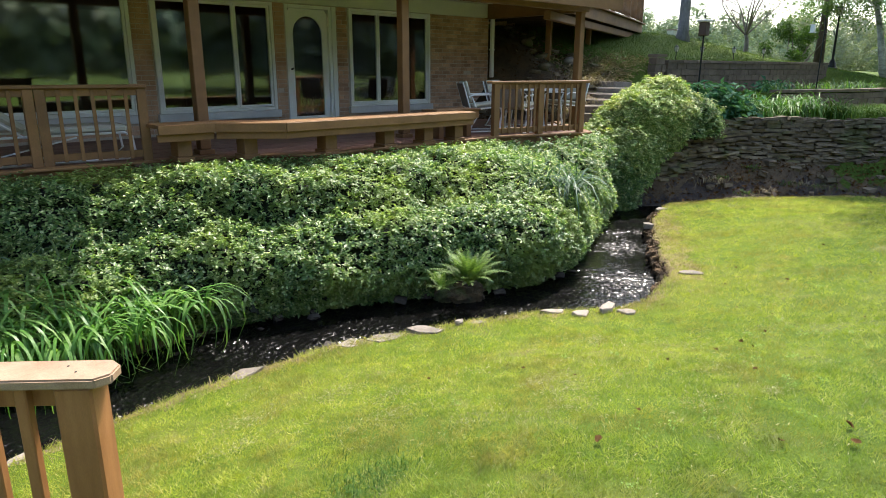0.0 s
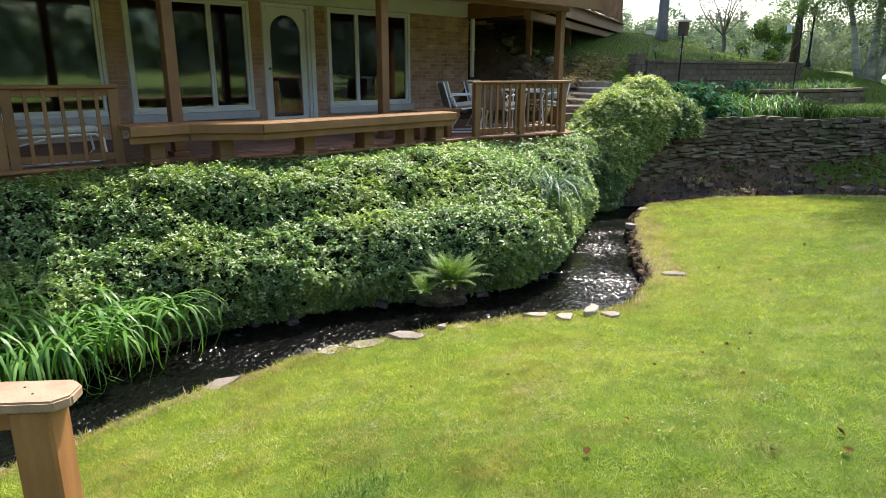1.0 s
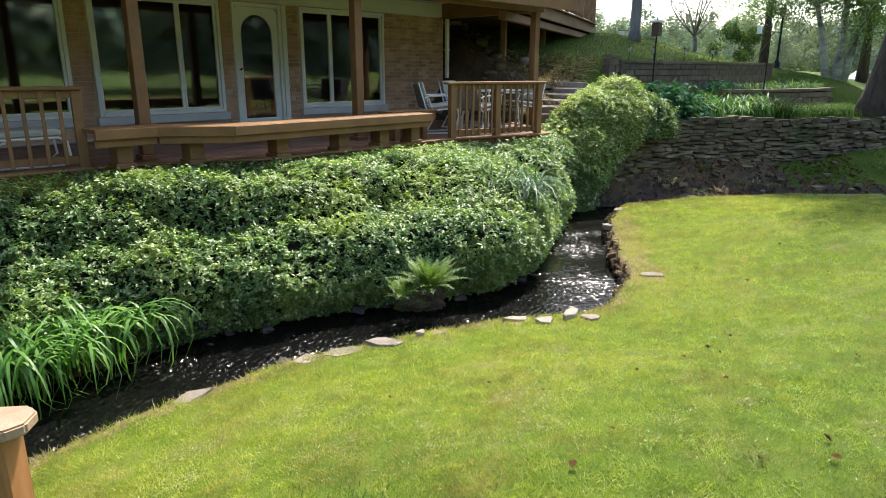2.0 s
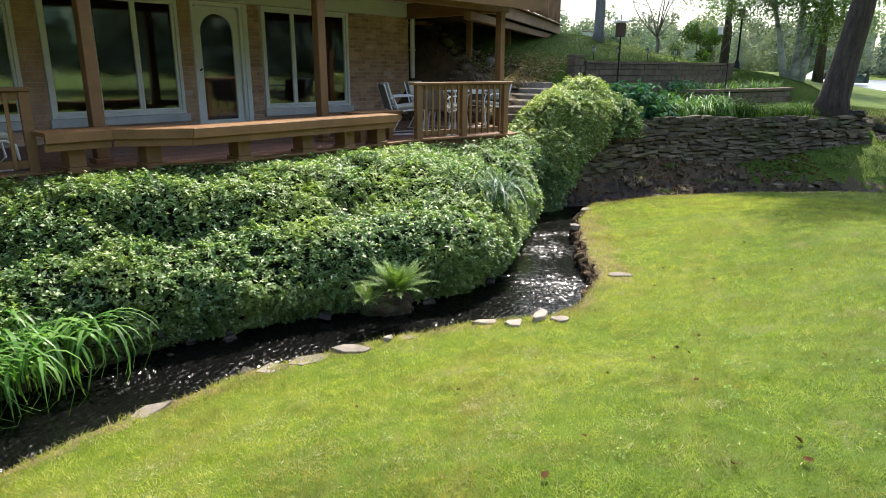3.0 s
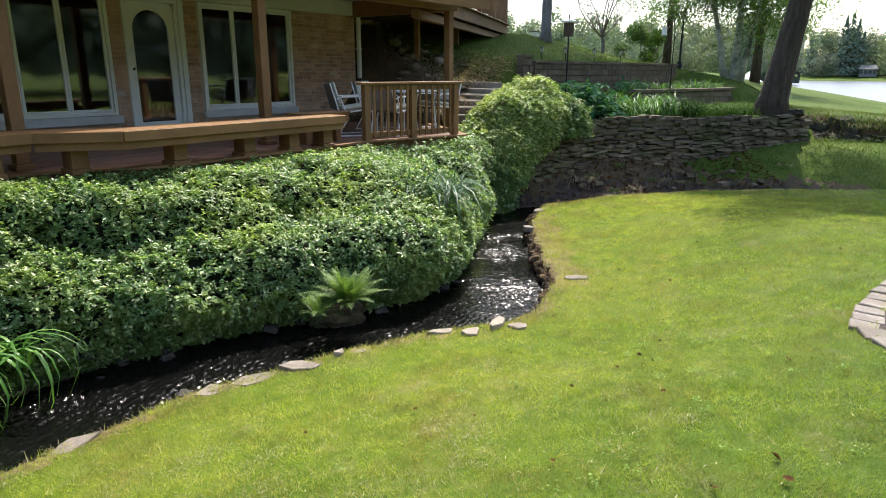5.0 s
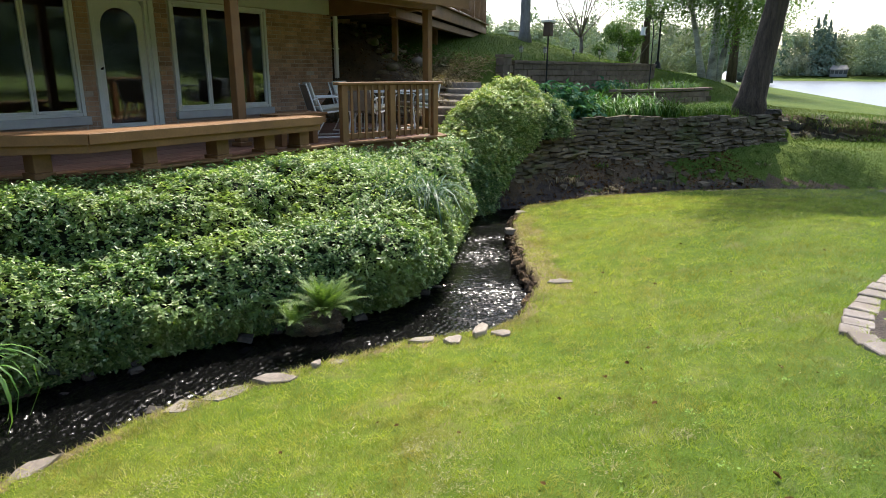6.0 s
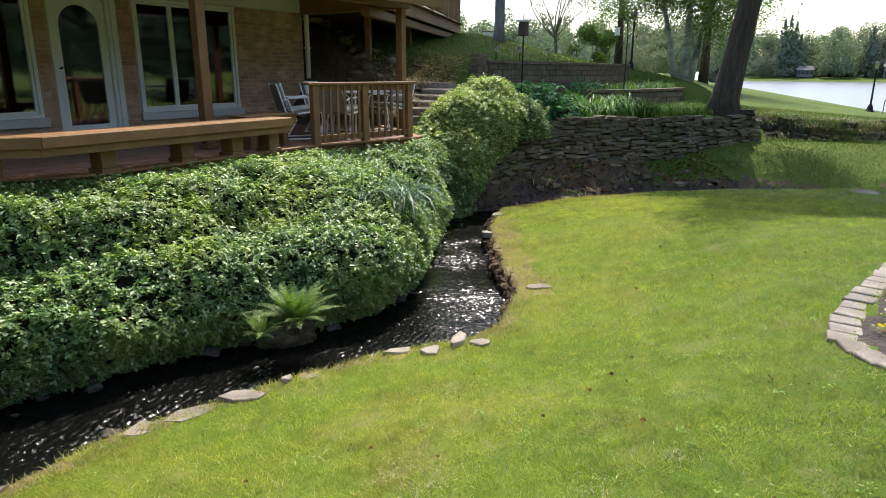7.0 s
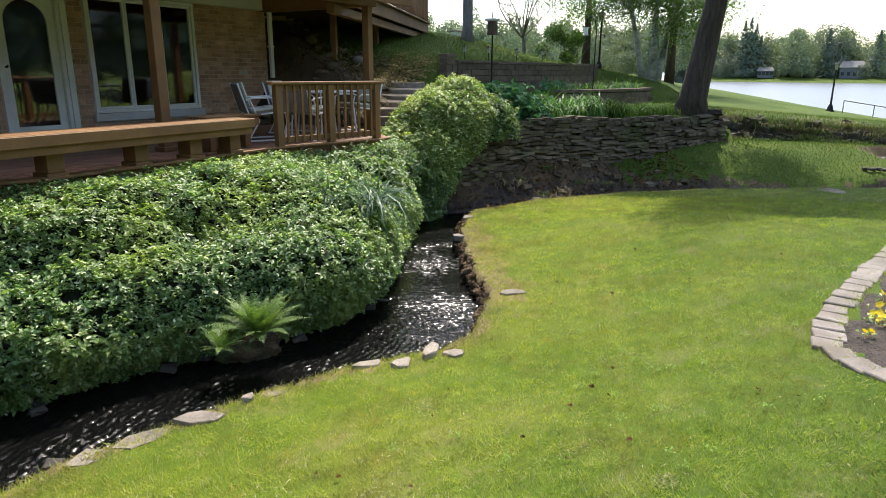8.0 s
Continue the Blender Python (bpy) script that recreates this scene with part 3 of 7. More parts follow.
def build_water():
    """The creek as a rippled sheet of small facets, and the lake as a flat one."""
    rng = np.random.default_rng(17)
    line = CREEK[1:-1]
    seg = [math.hypot(q[0] - p[0], q[1] - p[1]) for p, q in zip(line, line[1:])]
    at = np.r_[0, np.cumsum(seg)]
    px, py = [p[0] for p in line], [p[1] for p in line]
    s = np.r_[np.arange(0, 7.0, 0.3), np.arange(7.0, at[-1] - 6, 0.0135), np.arange(at[-1] - 6, at[-1], 0.1)]
    x, y = np.interp(s, at, px), np.interp(s, at, py)
    k = np.ones(35) / 35
    tx, ty = np.gradient(np.convolve(np.pad(x, 17, "edge"), k, "valid")), np.gradient(np.convolve(np.pad(y, 17, "edge"), k, "valid"))
    ln = np.hypot(tx, ty)
    nx, ny = -ty / ln, tx / ln
    m = 84
    o = -0.14 + (creek_width(x) + 0.5)[:, None] * np.linspace(0, 1, m)[None]
    X, Y = x[:, None] + nx[:, None] * o, y[:, None] + ny[:, None] * o
    p3 = np.stack([X, Y, 0 * X], -1)
    run = np.clip(0.8 + 0.75 * fbm(p3, 2.2, 3, 2.0), 0.25, 1.35)
    phase = 2 * np.pi * (0.2 * X - Y) / 0.058 + 7.0 * fbm(p3, 4.0, 2, 1.0) + 4.0 * fbm(p3, 13.0, 2, 7.0)
    phase_b = 2 * np.pi * (0.75 * X + 0.66 * Y) / 0.06 + 7.0 * fbm(p3, 4.0, 2, 5.0) + 4.0 * fbm(p3, 13.0, 2, 9.0)
    turn = S((X - 5.2) / 2.6)
    rough = np.interp(x, [3, 6, 8, 11], [1.6, 1.3, 1.02, 0.98])[:, None] * run
    Z = WATER_Z + run * (0.006 * fbm(p3, 6.0, 2, 3.0) + 0.003 * fbm(p3, 17.0, 2, 7.0)) + rough * (0.0046 * ((1 - turn) * np.sin(phase) + turn * np.sin(phase_b)) + rng.normal(0, 0.0026, X.shape) + (rng.random(X.shape) < 0.08) * rng.normal(0, 0.006, X.shape))
    n = len(s)
    i = (np.arange(n - 1)[:, None] * m + np.arange(m - 1)[None]).ravel()
    ob = raw_mesh("creek_water", np.stack([X, Y, Z], -1).reshape(-1, 3), np.stack([i, i + m, i + m + 1, i + 1], 1), WATER)
    tagged(ob, "dark shallow creek water glittering in the sun", "creek", kind="structure")
    bm = bmesh.new()
    vs = [bm.verts.new((x, y, LAKE_Z)) for x, y in ((400, -110), (400, 90), (41.5, 10), (41.5, -10))]
    bm.faces.new(vs)
    ob = part("lake_water", bm, LAKE)
    bm = bmesh.new()
    bm.faces.new([bm.verts.new((21.7 + 1.5 * math.cos(t), -2.3 + 2.25 * math.sin(t), -0.47)) for t in np.linspace(0, 2 * math.pi, 25)[:-1]])
    tagged(part("pool_water", bm, LAKE), "pale still pool of the creek beyond the slope", "creek", kind="structure")
    tagged(ob, "pale lake water under a bright sky", "lake", kind="structure")


build_ground()
build_water()


# ---- house ----
FACE = 10.91
OPEN = [(0.9, 3.42, 1.02, 2.83), (3.74, 5.8, 1.02, 2.83), (6.05, 7.1, 0.72, 2.83), (7.38, 9.42, 1.02, 2.83)]


def build_house():
    """Brick front wall with four openings, dim rooms behind, frieze and corner trim."""
    bm = bmesh.new()
    y0, y1 = FACE + 0.012, FACE + 0.28
    xs = [-6.0] + [v for o in OPEN for v in o[:2]] + [11.2]
    for a, b in zip(xs[::2], xs[1::2]):
        box(bm, a, b, y0, y1, 0.3, 3.4)
    for a, b, lo, hi in OPEN:
        box(bm, a, b, y0, y1, 0.3, lo - 0.002)
        box(bm, a, b, y0, y1, hi + 0.002, 3.4)
    wall = part("wall_front", bm, MORTAR)
    tagged(wall, "shaded tan brick wall of the house", "wall", kind="structure")
    bm = bmesh.new()
    box(bm, -6.0, 11.2, 15.6, 15.8, 0.3, 3.4)
    box(bm, -6.2, -6.0, y0, 15.8, 0.3, 3.4)
    box(bm, 11.0, 11.2, y1 + 0.003, 15.6, 0.3, 3.4)
    box(bm, -6.0, 11.0, y1 + 0.003, 15.6, 0.55, 0.7)
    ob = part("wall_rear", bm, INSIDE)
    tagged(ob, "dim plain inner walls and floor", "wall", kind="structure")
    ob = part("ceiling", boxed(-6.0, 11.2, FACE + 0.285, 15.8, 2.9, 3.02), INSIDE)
    tagged(ob, "dim plain ceiling of the room", "ceiling", kind="structure")
    bm = boxed(-6.0, 11.19, FACE - 0.07, FACE + 0.008, 2.84, 3.12, 0.006)
    box(bm, -6.0, 11.19, FACE - 0.1, FACE + 0.006, 3.123, 3.2, 0.006)
    ob = part("trim", bm, SOFFIT)
    tagged(ob, "cream painted frieze board under the porch ceiling", "trim", kind="structure")
    ob = empty("downspout", pose(11.27, FACE - 0.05, 1.55))
    part("pipe", boxed(-0.045, 0.045, -0.035, 0.035, 0.0, 1.29, 0.01), WHITE, ob)
    part("bracket", boxed(-0.055, 0.055, -0.045, 0.05, 0.6, 0.63, 0.003), WHITE, ob)
    tagged(ob, "white metal downspout at the brick corner", "downspout")


def build_window(number, a, b, lo, hi, lites):
    ob = empty("window_%d" % number, pose(a, FACE, lo))
    w, h = b - a, hi - lo
    t = 0.055
    bm = bmesh.new()
    box(bm, 0, t, -0.03, 0.1, 0, h, 0.004)
    box(bm, w - t, w, -0.03, 0.1, 0, h, 0.004)
    box(bm, t + 0.001, w - t - 0.001, -0.028, 0.1, 0, t, 0.004)
    box(bm, t + 0.001, w - t - 0.001, -0.028, 0.1, h - t, h, 0.004)
    part("window_frame", bm, WHITE, ob)
    part("window_sill", boxed(-0.04, w + 0.05, -0.07, 0.02, -0.13, -0.003, 0.006), SILL, ob, "grey stone sill")
    inner = w - 2 * t
    for k in range(lites):
        x0, x1 = t + inner * k / lites, t + inner * (k + 1) / lites
        bm = bmesh.new()
        s = 0.04
        box(bm, x0 + 0.002, x0 + s, 0.0, 0.06, t + 0.002, h - t - 0.002, 0.003)
        box(bm, x1 - s, x1 - 0.002, 0.0, 0.06, t + 0.002, h - t - 0.002, 0.003)
        box(bm, x0 + s + 0.001, x1 - s - 0.001, 0.0, 0.06, t + 0.002, t + s, 0.003)
        box(bm, x0 + s + 0.001, x1 - s - 0.001, 0.0, 0.06, h - t - s, h - t - 0.002, 0.003)
        sash = part("sash", bm, WHITE, ob)
        pane = part("pane", boxed(x0 + s, x1 - s, 0.028, 0.034, t + s, h - t - s), GLASS, sash)
        pane.visible_shadow = False
    tagged(ob, "white framed window with dark reflecting panes in brick", "window", kind="structure")


def build_door():
    """White door with an arched glass light, in a white frame."""
    a, b, lo, hi = OPEN[2]
    ob = empty("door_1", pose(a, FACE, lo))
    w, h = b - a, hi - lo
    bm = boxed(0, 0.06, 0.0, 0.2, 0, h, 0.004)
    box(bm, w - 0.15, w, 0.0, 0.2, 0, h, 0.004)
    box(bm, w - 0.1, w - 0.01, -0.03, -0.002, 0, h, 0.004)
    box(bm, 0.062, w - 0.152, 0.0, 0.2, h - 0.06, h, 0.004)
    box(bm, 0.062, w - 0.152, 0.02, 0.2, 0, 0.05, 0.004)
    part("door_frame", bm, WHITE, ob)
    # slab with an arched hole
    x0, x1, z0, z1 = 0.065, w - 0.155, 0.055, h - 0.065
    gx0, gx1, gz0 = x0 + 0.11, x1 - 0.11, z0 + 0.1
    cx, r = (gx0 + gx1) / 2, (gx1 - gx0) / 2
    gz1 = z1 - 0.12 - r
    hole = [(gx0, gz0), (gx1, gz0)] + [(cx + r * math.cos(math.pi * k / 12), gz1 + r * math.sin(math.pi * k / 12)) for k in range(13)]
    outer = []
    for hx, hz in hole:
        dx, dz = hx - cx, hz - (z0 + z1) / 2
        k = max(abs(dx) / ((x1 - x0) / 2), abs(dz) / ((z1 - z0) / 2))
        outer.append((cx + dx / k, (z0 + z1) / 2 + dz / k))
    outer[0], outer[1] = (x0, z0), (x1, z0)
    bm = bmesh.new()
    ring = []
    for pts in (hole, outer):
        ring.append([[bm.verts.new((x, y, z)) for x, z in pts] for y in (0.06, 0.105)])
    n = len(hole)
    (h0, h1), (o0, o1) = ring
    for i in range(n):
        j = (i + 1) % n
        bm.faces.new((h0[i], h0[j], o0[j], o0[i]))
        bm.faces.new((h1[i], o1[i], o1[j], h1[j]))
        bm.faces.new((h0[i], h1[i], h1[j], h0[j]))
        bm.faces.new((o0[i], o0[j], o1[j], o1[i]))
    bmesh.ops.recalc_face_normals(bm, faces=bm.faces)
    slab = part("door_leaf", bm, WHITE, ob)
    bm = bmesh.new()
    f = [[bm.verts.new((x, y, z)) for x, z in hole] for y in (0.08, 0.086)]
    bm.faces.new(f[0])
    bm.faces.new(f[1][::-1])
    pane = part("pane", bm, GLASS, slab)
    pane.visible_shadow = False
    bm = bmesh.new()
    tube(bm, [(x0 + 0.05, 0.06, 1.0), (x0 + 0.05, 0.02, 1.0), (x0 + 0.05, 0.0, 1.02)], 0.014, 8)
    part("door_handle", bm, IRON, slab, "small dark door handle")
    tagged(ob, "closed white door with a tall arched glass panel", "door", kind="structure")


# ---- deck, porch and its woodwork ----
DECK_EDGE = [(-3.0, 8.2), (2.5, 7.92), (3.3, 7.78), (4.4, 7.22), (7.6, 7.3), (9.45, 6.78), (10.9, 8.6), (10.9, FACE)]


def build_deck():
    deck = empty("deck", pose(0, 0, 0))
    y = 7.0
    k = 0
    poly = DECK_EDGE + [(-3.0, FACE)]
    while y < FACE - 0.02:
        xs = []
        ym = y + 0.07
        for (ax, ay), (bx, by) in zip(poly, poly[1:] + poly[:1]):
            if (ay - ym) * (by - ym) < 0:
                xs.append(ax + (bx - ax) * (ym - ay) / (by - ay))
        xs.sort()
        for a, b in zip(xs[::2], xs[1::2]):
            part("plank", boxed(a, b, y, min(y + 0.137, FACE - 0.02), DECK_Z - 0.035, DECK_Z - 0.001 * (k % 3), 0.004), DECK_WOOD, deck)
        y += 0.143
        k += 1
    for (ax, ay), (bx, by) in list(zip(DECK_EDGE, DECK_EDGE[1:]))[:6]:
        part("rim_board", beam_between(bmesh.new(), (ax, ay, DECK_Z - 0.11), (bx, by, DECK_Z - 0.11), 0.04, 0.22), WOOD, deck)
        part("edge_board", beam_between(bmesh.new(), (ax, ay, DECK_Z + 0.012), (bx, by, DECK_Z + 0.012), 0.16, 0.03), WOOD, deck)
    for x, yy in ((-2, 8.4), (0.5, 8.3), (3, 8.1), (5, 7.5), (7.2, 7.6), (9.3, 7.1), (10.6, 8.7), (5, 10), (8, 10)):
        g = float(ground_z(x, yy))
        part("footing_post", boxed(x - 0.07, x + 0.07, yy - 0.07, yy + 0.07, g - 0.2, DECK_Z - 0.04), WOOD, deck)
    tagged(deck, "red-brown timber porch deck on posts above the bank", "deck")


def build_railing(name, a, b, z, posts, label, skip_end=False, n_bal=7, cap_over=0.12):
    """A railing from a to b: posts, flat cap, two rails and square balusters."""
    a, b = Vector((*a, z)), Vector((*b, z))
    d = b - a
    ang = math.degrees(math.atan2(d.y, d.x))
    L = d.length
    ob = empty(name, pose(a.x, a.y, z, 0, 0, ang))
    H = 0.88
    part("cap_rail", boxed(-cap_over, L + cap_over, -0.075, 0.075, H - 0.038, H, 0.006), WOOD, ob)
    part("top_rail", boxed(0.045, L - 0.045, -0.02, 0.02, H - 0.12, H - 0.04, 0.003), WOOD, ob)
    part("bottom_rail", boxed(0.045, L - 0.045, -0.02, 0.02, 0.07, 0.15, 0.003), WOOD, ob)
    at = [L * k / (posts - 1) for k in range(posts)]
    for x in at:
        part("post", boxed(x - 0.05, x + 0.05, -0.05, 0.05, -0.2, H - 0.039, 0.005), WOOD, ob)
    for p, q in zip(at, at[1:]):
        for k in range(1, n_bal + 1):
            x = p + (q - p) * k / (n_bal + 1)
            part("baluster", boxed(x - 0.019, x + 0.019, -0.045, -0.021, 0.06, H - 0.045, 0.003), WOOD, ob)
    tagged(ob, label, "railing", "deck railings")
    return ob


def build_bench():
    """The long built-in bench that follows the deck's edge, in three straight runs."""
    ob = empty("built_in_bench", pose(0, 0, DECK_Z))
    front = [(2.52, 7.5), (3.17, 7.5), (3.82, 7.0), (7.0, 7.06)]
    back = [(2.52, 7.92), (3.3, 7.92), (3.95, 7.43), (7.0, 7.48)]
    top = 0.445
    for k in range(3):
        (ax, ay), (bx, by), (cx, cy), (dx, dy) = front[k], front[k + 1], back[k + 1], back[k]
        bm = bmesh.new()
        for s in range(3):
            u0, u1 = s / 3 + 0.008, (s + 1) / 3 - 0.008
            def mixp(p, q, u):
                return (p[0] + (q[0] - p[0]) * u, p[1] + (q[1] - p[1]) * u)
            quad = [mixp(front[k], back[k], u0), mixp(front[k + 1], back[k + 1], u0), mixp(front[k + 1], back[k + 1], u1), mixp(front[k], back[k], u1)]
            prism(bm, quad, top - 0.04, top)
        part("seat", bm, WOOD, ob)
        n = Vector((by - ay, -(bx - ax))).normalized()
        e = Vector((ax, ay)) + n * 0.0
        f = Vector((bx, by)) + n * 0.0
        part("fascia", beam_between(bmesh.new(), (e.x, e.y, top - 0.055), (f.x, f.y, top - 0.055), 0.036, 0.105), WOOD, ob)
        e, f = e - n * 0.05, f - n * 0.05
        part("apron", beam_between(bmesh.new(), (e.x, e.y, top - 0.15), (f.x, f.y, top - 0.15), 0.036, 0.085), WOOD, ob)
    for x, y in ((2.85, 7.75), (3.55, 7.5), (4.55, 7.3), (5.5, 7.32), (6.22, 7.33), (6.82, 7.33)):
        bm = boxed(x - 0.085, x + 0.085, y - 0.11, y + 0.11, 0.061, top - 0.11, 0.006)
        box(bm, x - 0.105, x + 0.105, y - 0.13, y + 0.13, 0.0, 0.06, 0.006)
        part("leg", bm, WOOD, ob)
    tagged(ob, "brown stained timber bench built along the deck edge", "bench")
    ob = empty("short_bench", pose(6.95, 7.62, DECK_Z))
    bm = bmesh.new()
    for s in range(3):
        box(bm, -0.2, 0.75, 0.02 + 0.13 * s, 0.14 + 0.13 * s, top - 0.035, top, 0.004)
    part("seat", bm, WOOD, ob)
    part("apron", boxed(-0.15, 0.72, 0.03, 0.065, top - 0.15, top - 0.037, 0.004), WOOD, ob)
    for x in (-0.05, 0.55):
        part("leg", boxed(x - 0.05, x + 0.05, 0.09, 0.32, 0.0, top - 0.037, 0.005), WOOD, ob)
    tagged(ob, "short timber bench end beside the railing post", "bench")


def build_porch():
    for x, y in ((-1.6, 8.27), (3.33, 8.27), (6.6, 8.27), (11.1, 8.3)):
        ob = empty("porch_column", pose(x, y, DECK_Z))
        g = min(0, float(ground_z(x, y)) - DECK_Z - 0.1)
        part("shaft", boxed(-0.07, 0.07, -0.07, 0.07, 0.061 if x < 10 else g, 2.15, 0.008), WOOD, ob)
        if x < 10:
            part("foot_trim", boxed(-0.1, 0.1, -0.1, 0.1, 0.0, 0.06, 0.006), WOOD, ob)
        tagged(ob, "brown square timber column holding the porch beam", "column", "porch columns")
    ob = empty("porch_roof", pose(0, 0, 2.82))
    part("beam", boxed(-6, 11.25, 8.2, 8.34, 0.0, 0.24, 0.008), WOOD, ob)
    part("fascia", boxed(-6, 11.75, 7.78, 7.82, 0.03, 0.55, 0.006), WOOD, ob)
    part("eave_boards", boxed(-6, 11.25, 7.823, 8.195, 0.245, 0.29, 0.004), WOOD, ob)
    part("end_beam", boxed(11.08, 11.29, 8.345, FACE + 0.3, 0.0, 0.33, 0.008), WOOD, ob)
    bm = bmesh.new()
    x = -6.0
    while x < 10.99:
        box(bm, x, min(x + 0.3, 11.07), 8.345, FACE - 0.12, 0.3, 0.33, 0.004)
        x += 0.304
    part("porch_ceiling", bm, SOFFIT, ob)
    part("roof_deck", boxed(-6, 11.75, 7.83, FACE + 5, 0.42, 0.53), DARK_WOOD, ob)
    # Unseen roof and fascia, added only to shade the bank's west end.
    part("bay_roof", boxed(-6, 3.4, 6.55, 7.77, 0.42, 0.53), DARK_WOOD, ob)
    part("bay_fascia", boxed(-6, 3.4, 6.5, 6.545, 0.2, 0.55, 0.006), WOOD, ob)
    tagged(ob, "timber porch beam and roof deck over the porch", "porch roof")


build_house()
for k, o in enumerate((OPEN[0], OPEN[1], OPEN[3])):
    build_window(k + 1, *o, (1, 3, 3)[k])
build_door()
build_deck()
build_railing("deck_railing", (-3.0, 8.3), (1.44, 8.12), DECK_Z, 3, "brown timber deck railing with square balusters", n_bal=12, cap_over=0.05)
build_railing("deck_railing", (1.55, 8.1), (2.52, 7.92), DECK_Z, 2, "brown timber deck railing beside the built-in bench", n_bal=5, cap_over=0.06)
build_railing("deck_railing", (7.64, 7.26), (9.32, 6.86), DECK_Z, 3, "brown timber deck railing in front of the patio table", n_bal=6)
build_bench()
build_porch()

# ---- planted bank ----
FRONT = [(-4, 5.6), (-1.5, 6.05), (0.5, 6.15), (1.9, 5.95), (2.9, 5.75), (3.7, 5.55), (4.5, 5.25), (5.3, 4.85), (5.9, 4.62), (6.6, 4.75), (7.4, 5.1), (8.0, 5.55), (8.7, 5.85), (9.4, 6.2), (10.1, 6.6), (10.9, 7.0)]
BACK = [(-4, 8.1), (-1.5, 8.05), (0.5, 8.0), (1.9, 7.85), (2.9, 7.75), (3.7, 7.45), (4.5, 7.12), (5.3, 7.12), (5.9, 7.15), (6.6, 7.18), (7.4, 7.15), (8.2, 6.98), (9.2, 6.75), (9.8, 7.3), (10.4, 8.2), (11.6, 8.9)]


def bank_surface(s, u):
    """Places on the clipped groundcover, s along the bank (0..1), u from the water up to the deck."""
    k = np.linspace(0, 1, len(FRONT))
    F = np.stack([np.interp(s, k, [p[i] for p in FRONT]) for i in (0, 1)], -1)
    B = np.stack([np.interp(s, k, [p[i] for p in BACK]) for i in (0, 1)], -1)
    knots = [0, 0.05, 0.14, 0.26, 0.36, 0.46, 0.5, 0.58, 0.72, 0.85, 1]
    tier = 0.9 * (1 - S((s - 0.46) / 0.12))
    plan = np.interp(u, knots, [0.21, 0.15, 0.08, 0.1, 0.19, 0.33, 0.42, 0.47, 0.53, 0.7, 1]) * tier + np.interp(u, knots, [0.17, 0.1, 0.04, 0.06, 0.14, 0.28, 0.35, 0.47, 0.64, 0.8, 1]) * (1 - tier)
    z = np.interp(u, knots, [-0.92, -0.72, -0.54, -0.27, -0.06, 0.05, -0.01, 0.14, 0.42, 0.59, 0.6]) * tier + np.interp(u, knots, [-0.92, -0.74, -0.5, -0.22, 0.0, 0.18, 0.27, 0.39, 0.5, 0.58, 0.58]) * (1 - tier)
    x = F[..., 0] + (B[..., 0] - F[..., 0]) * plan
    y = F[..., 1] + (B[..., 1] - F[..., 1]) * plan
    swell = 0.14 * np.exp(-((s - 0.56) / 0.07) ** 2) * np.sin(np.pi * np.clip(u, 0, 1)) - 0.12 * S((s - 0.62) / 0.1) * np.sin(np.pi * np.clip(u, 0, 1))
    p = np.stack([x, y, z + swell], -1)
    lump = 0.13 * fbm(p, 1.2, 2, 3.0) + 0.13 * fbm(p, 3.1, 2, 9.0) + 0.08 * fbm(p, 7.0, 2, 4.0)
    out = np.stack([0 * s, -0.6 + 0 * s, 0.8 + 0 * s], -1)
    fade = np.clip(np.minimum(u * 14, (1 - u) * 5), 0, 1)[..., None]
    return p + out * lump[..., None] * fade


CASCADE_WEST = [(10.6, 6.85, -0.92), (10.22, 7.2, -0.2), (10.15, 7.45, 0.34), (10.56, 7.56, 0.76), (11.2, 7.55, 1.12), (12.15, 7.6, 1.42)]
CASCADE_EAST = [(10.78, 6.7, -0.88), (11.08, 6.62, -0.32), (11.62, 6.5, 0.28), (12.2, 6.36, 0.66), (12.83, 6.35, 1.0), (12.95, 6.95, 1.38)]


def cascade_surface(s, u):
    """Places on the shrub that tumbles from the steps to the creek: s from its west edge to its east one, u from the water up."""
    k = np.linspace(0, 1, len(CASCADE_WEST))
    W = np.stack([np.interp(u, k, [p[i] for p in CASCADE_WEST]) for i in range(3)], -1)
    E = np.stack([np.interp(u, k, [p[i] for p in CASCADE_EAST]) for i in range(3)], -1)
    p = W + (E - W) * s[..., None]
    belly = np.sin(np.pi * np.clip(s, 0, 1)) ** 0.7
    bulge = belly * np.interp(u, [0, 0.2, 0.45, 0.75, 1], [0.1, 0.25, 0.3, 0.42, 0.3])
    tuck = -0.3 * (1 - belly)
    lump = 0.15 * fbm(p, 1.7, 2, 6.0) + 0.12 * fbm(p, 3.7, 2, 2.0) + 0.06 * fbm(p, 8.0, 2, 1.0)
    out = np.array([-0.5, -0.55, 0.67])
    return p + out * (bulge + tuck + lump)[..., None]


def mound_surface(c, r, a, b):
    """Places on a lumpy dome: a round it, b from the rim to the top."""
    th = a * 2 * np.pi
    ph = b * np.pi / 2
    girth = np.where(b > 0, np.cos(ph), 1 - 0.25 * b)
    p = np.stack([np.cos(th) * girth * r[0], np.sin(th) * girth * r[1], np.sin(ph) * r[2]], -1)
    lump = 1 + 0.2 * fbm(p * 1.0 + np.array(c), 1.5, 2, 5.0) + 0.16 * fbm(p + np.array(c), 3.6, 2) + 0.07 * fbm(p + np.array(c), 8.0, 2)
    return np.array(c) + p * lump[..., None]


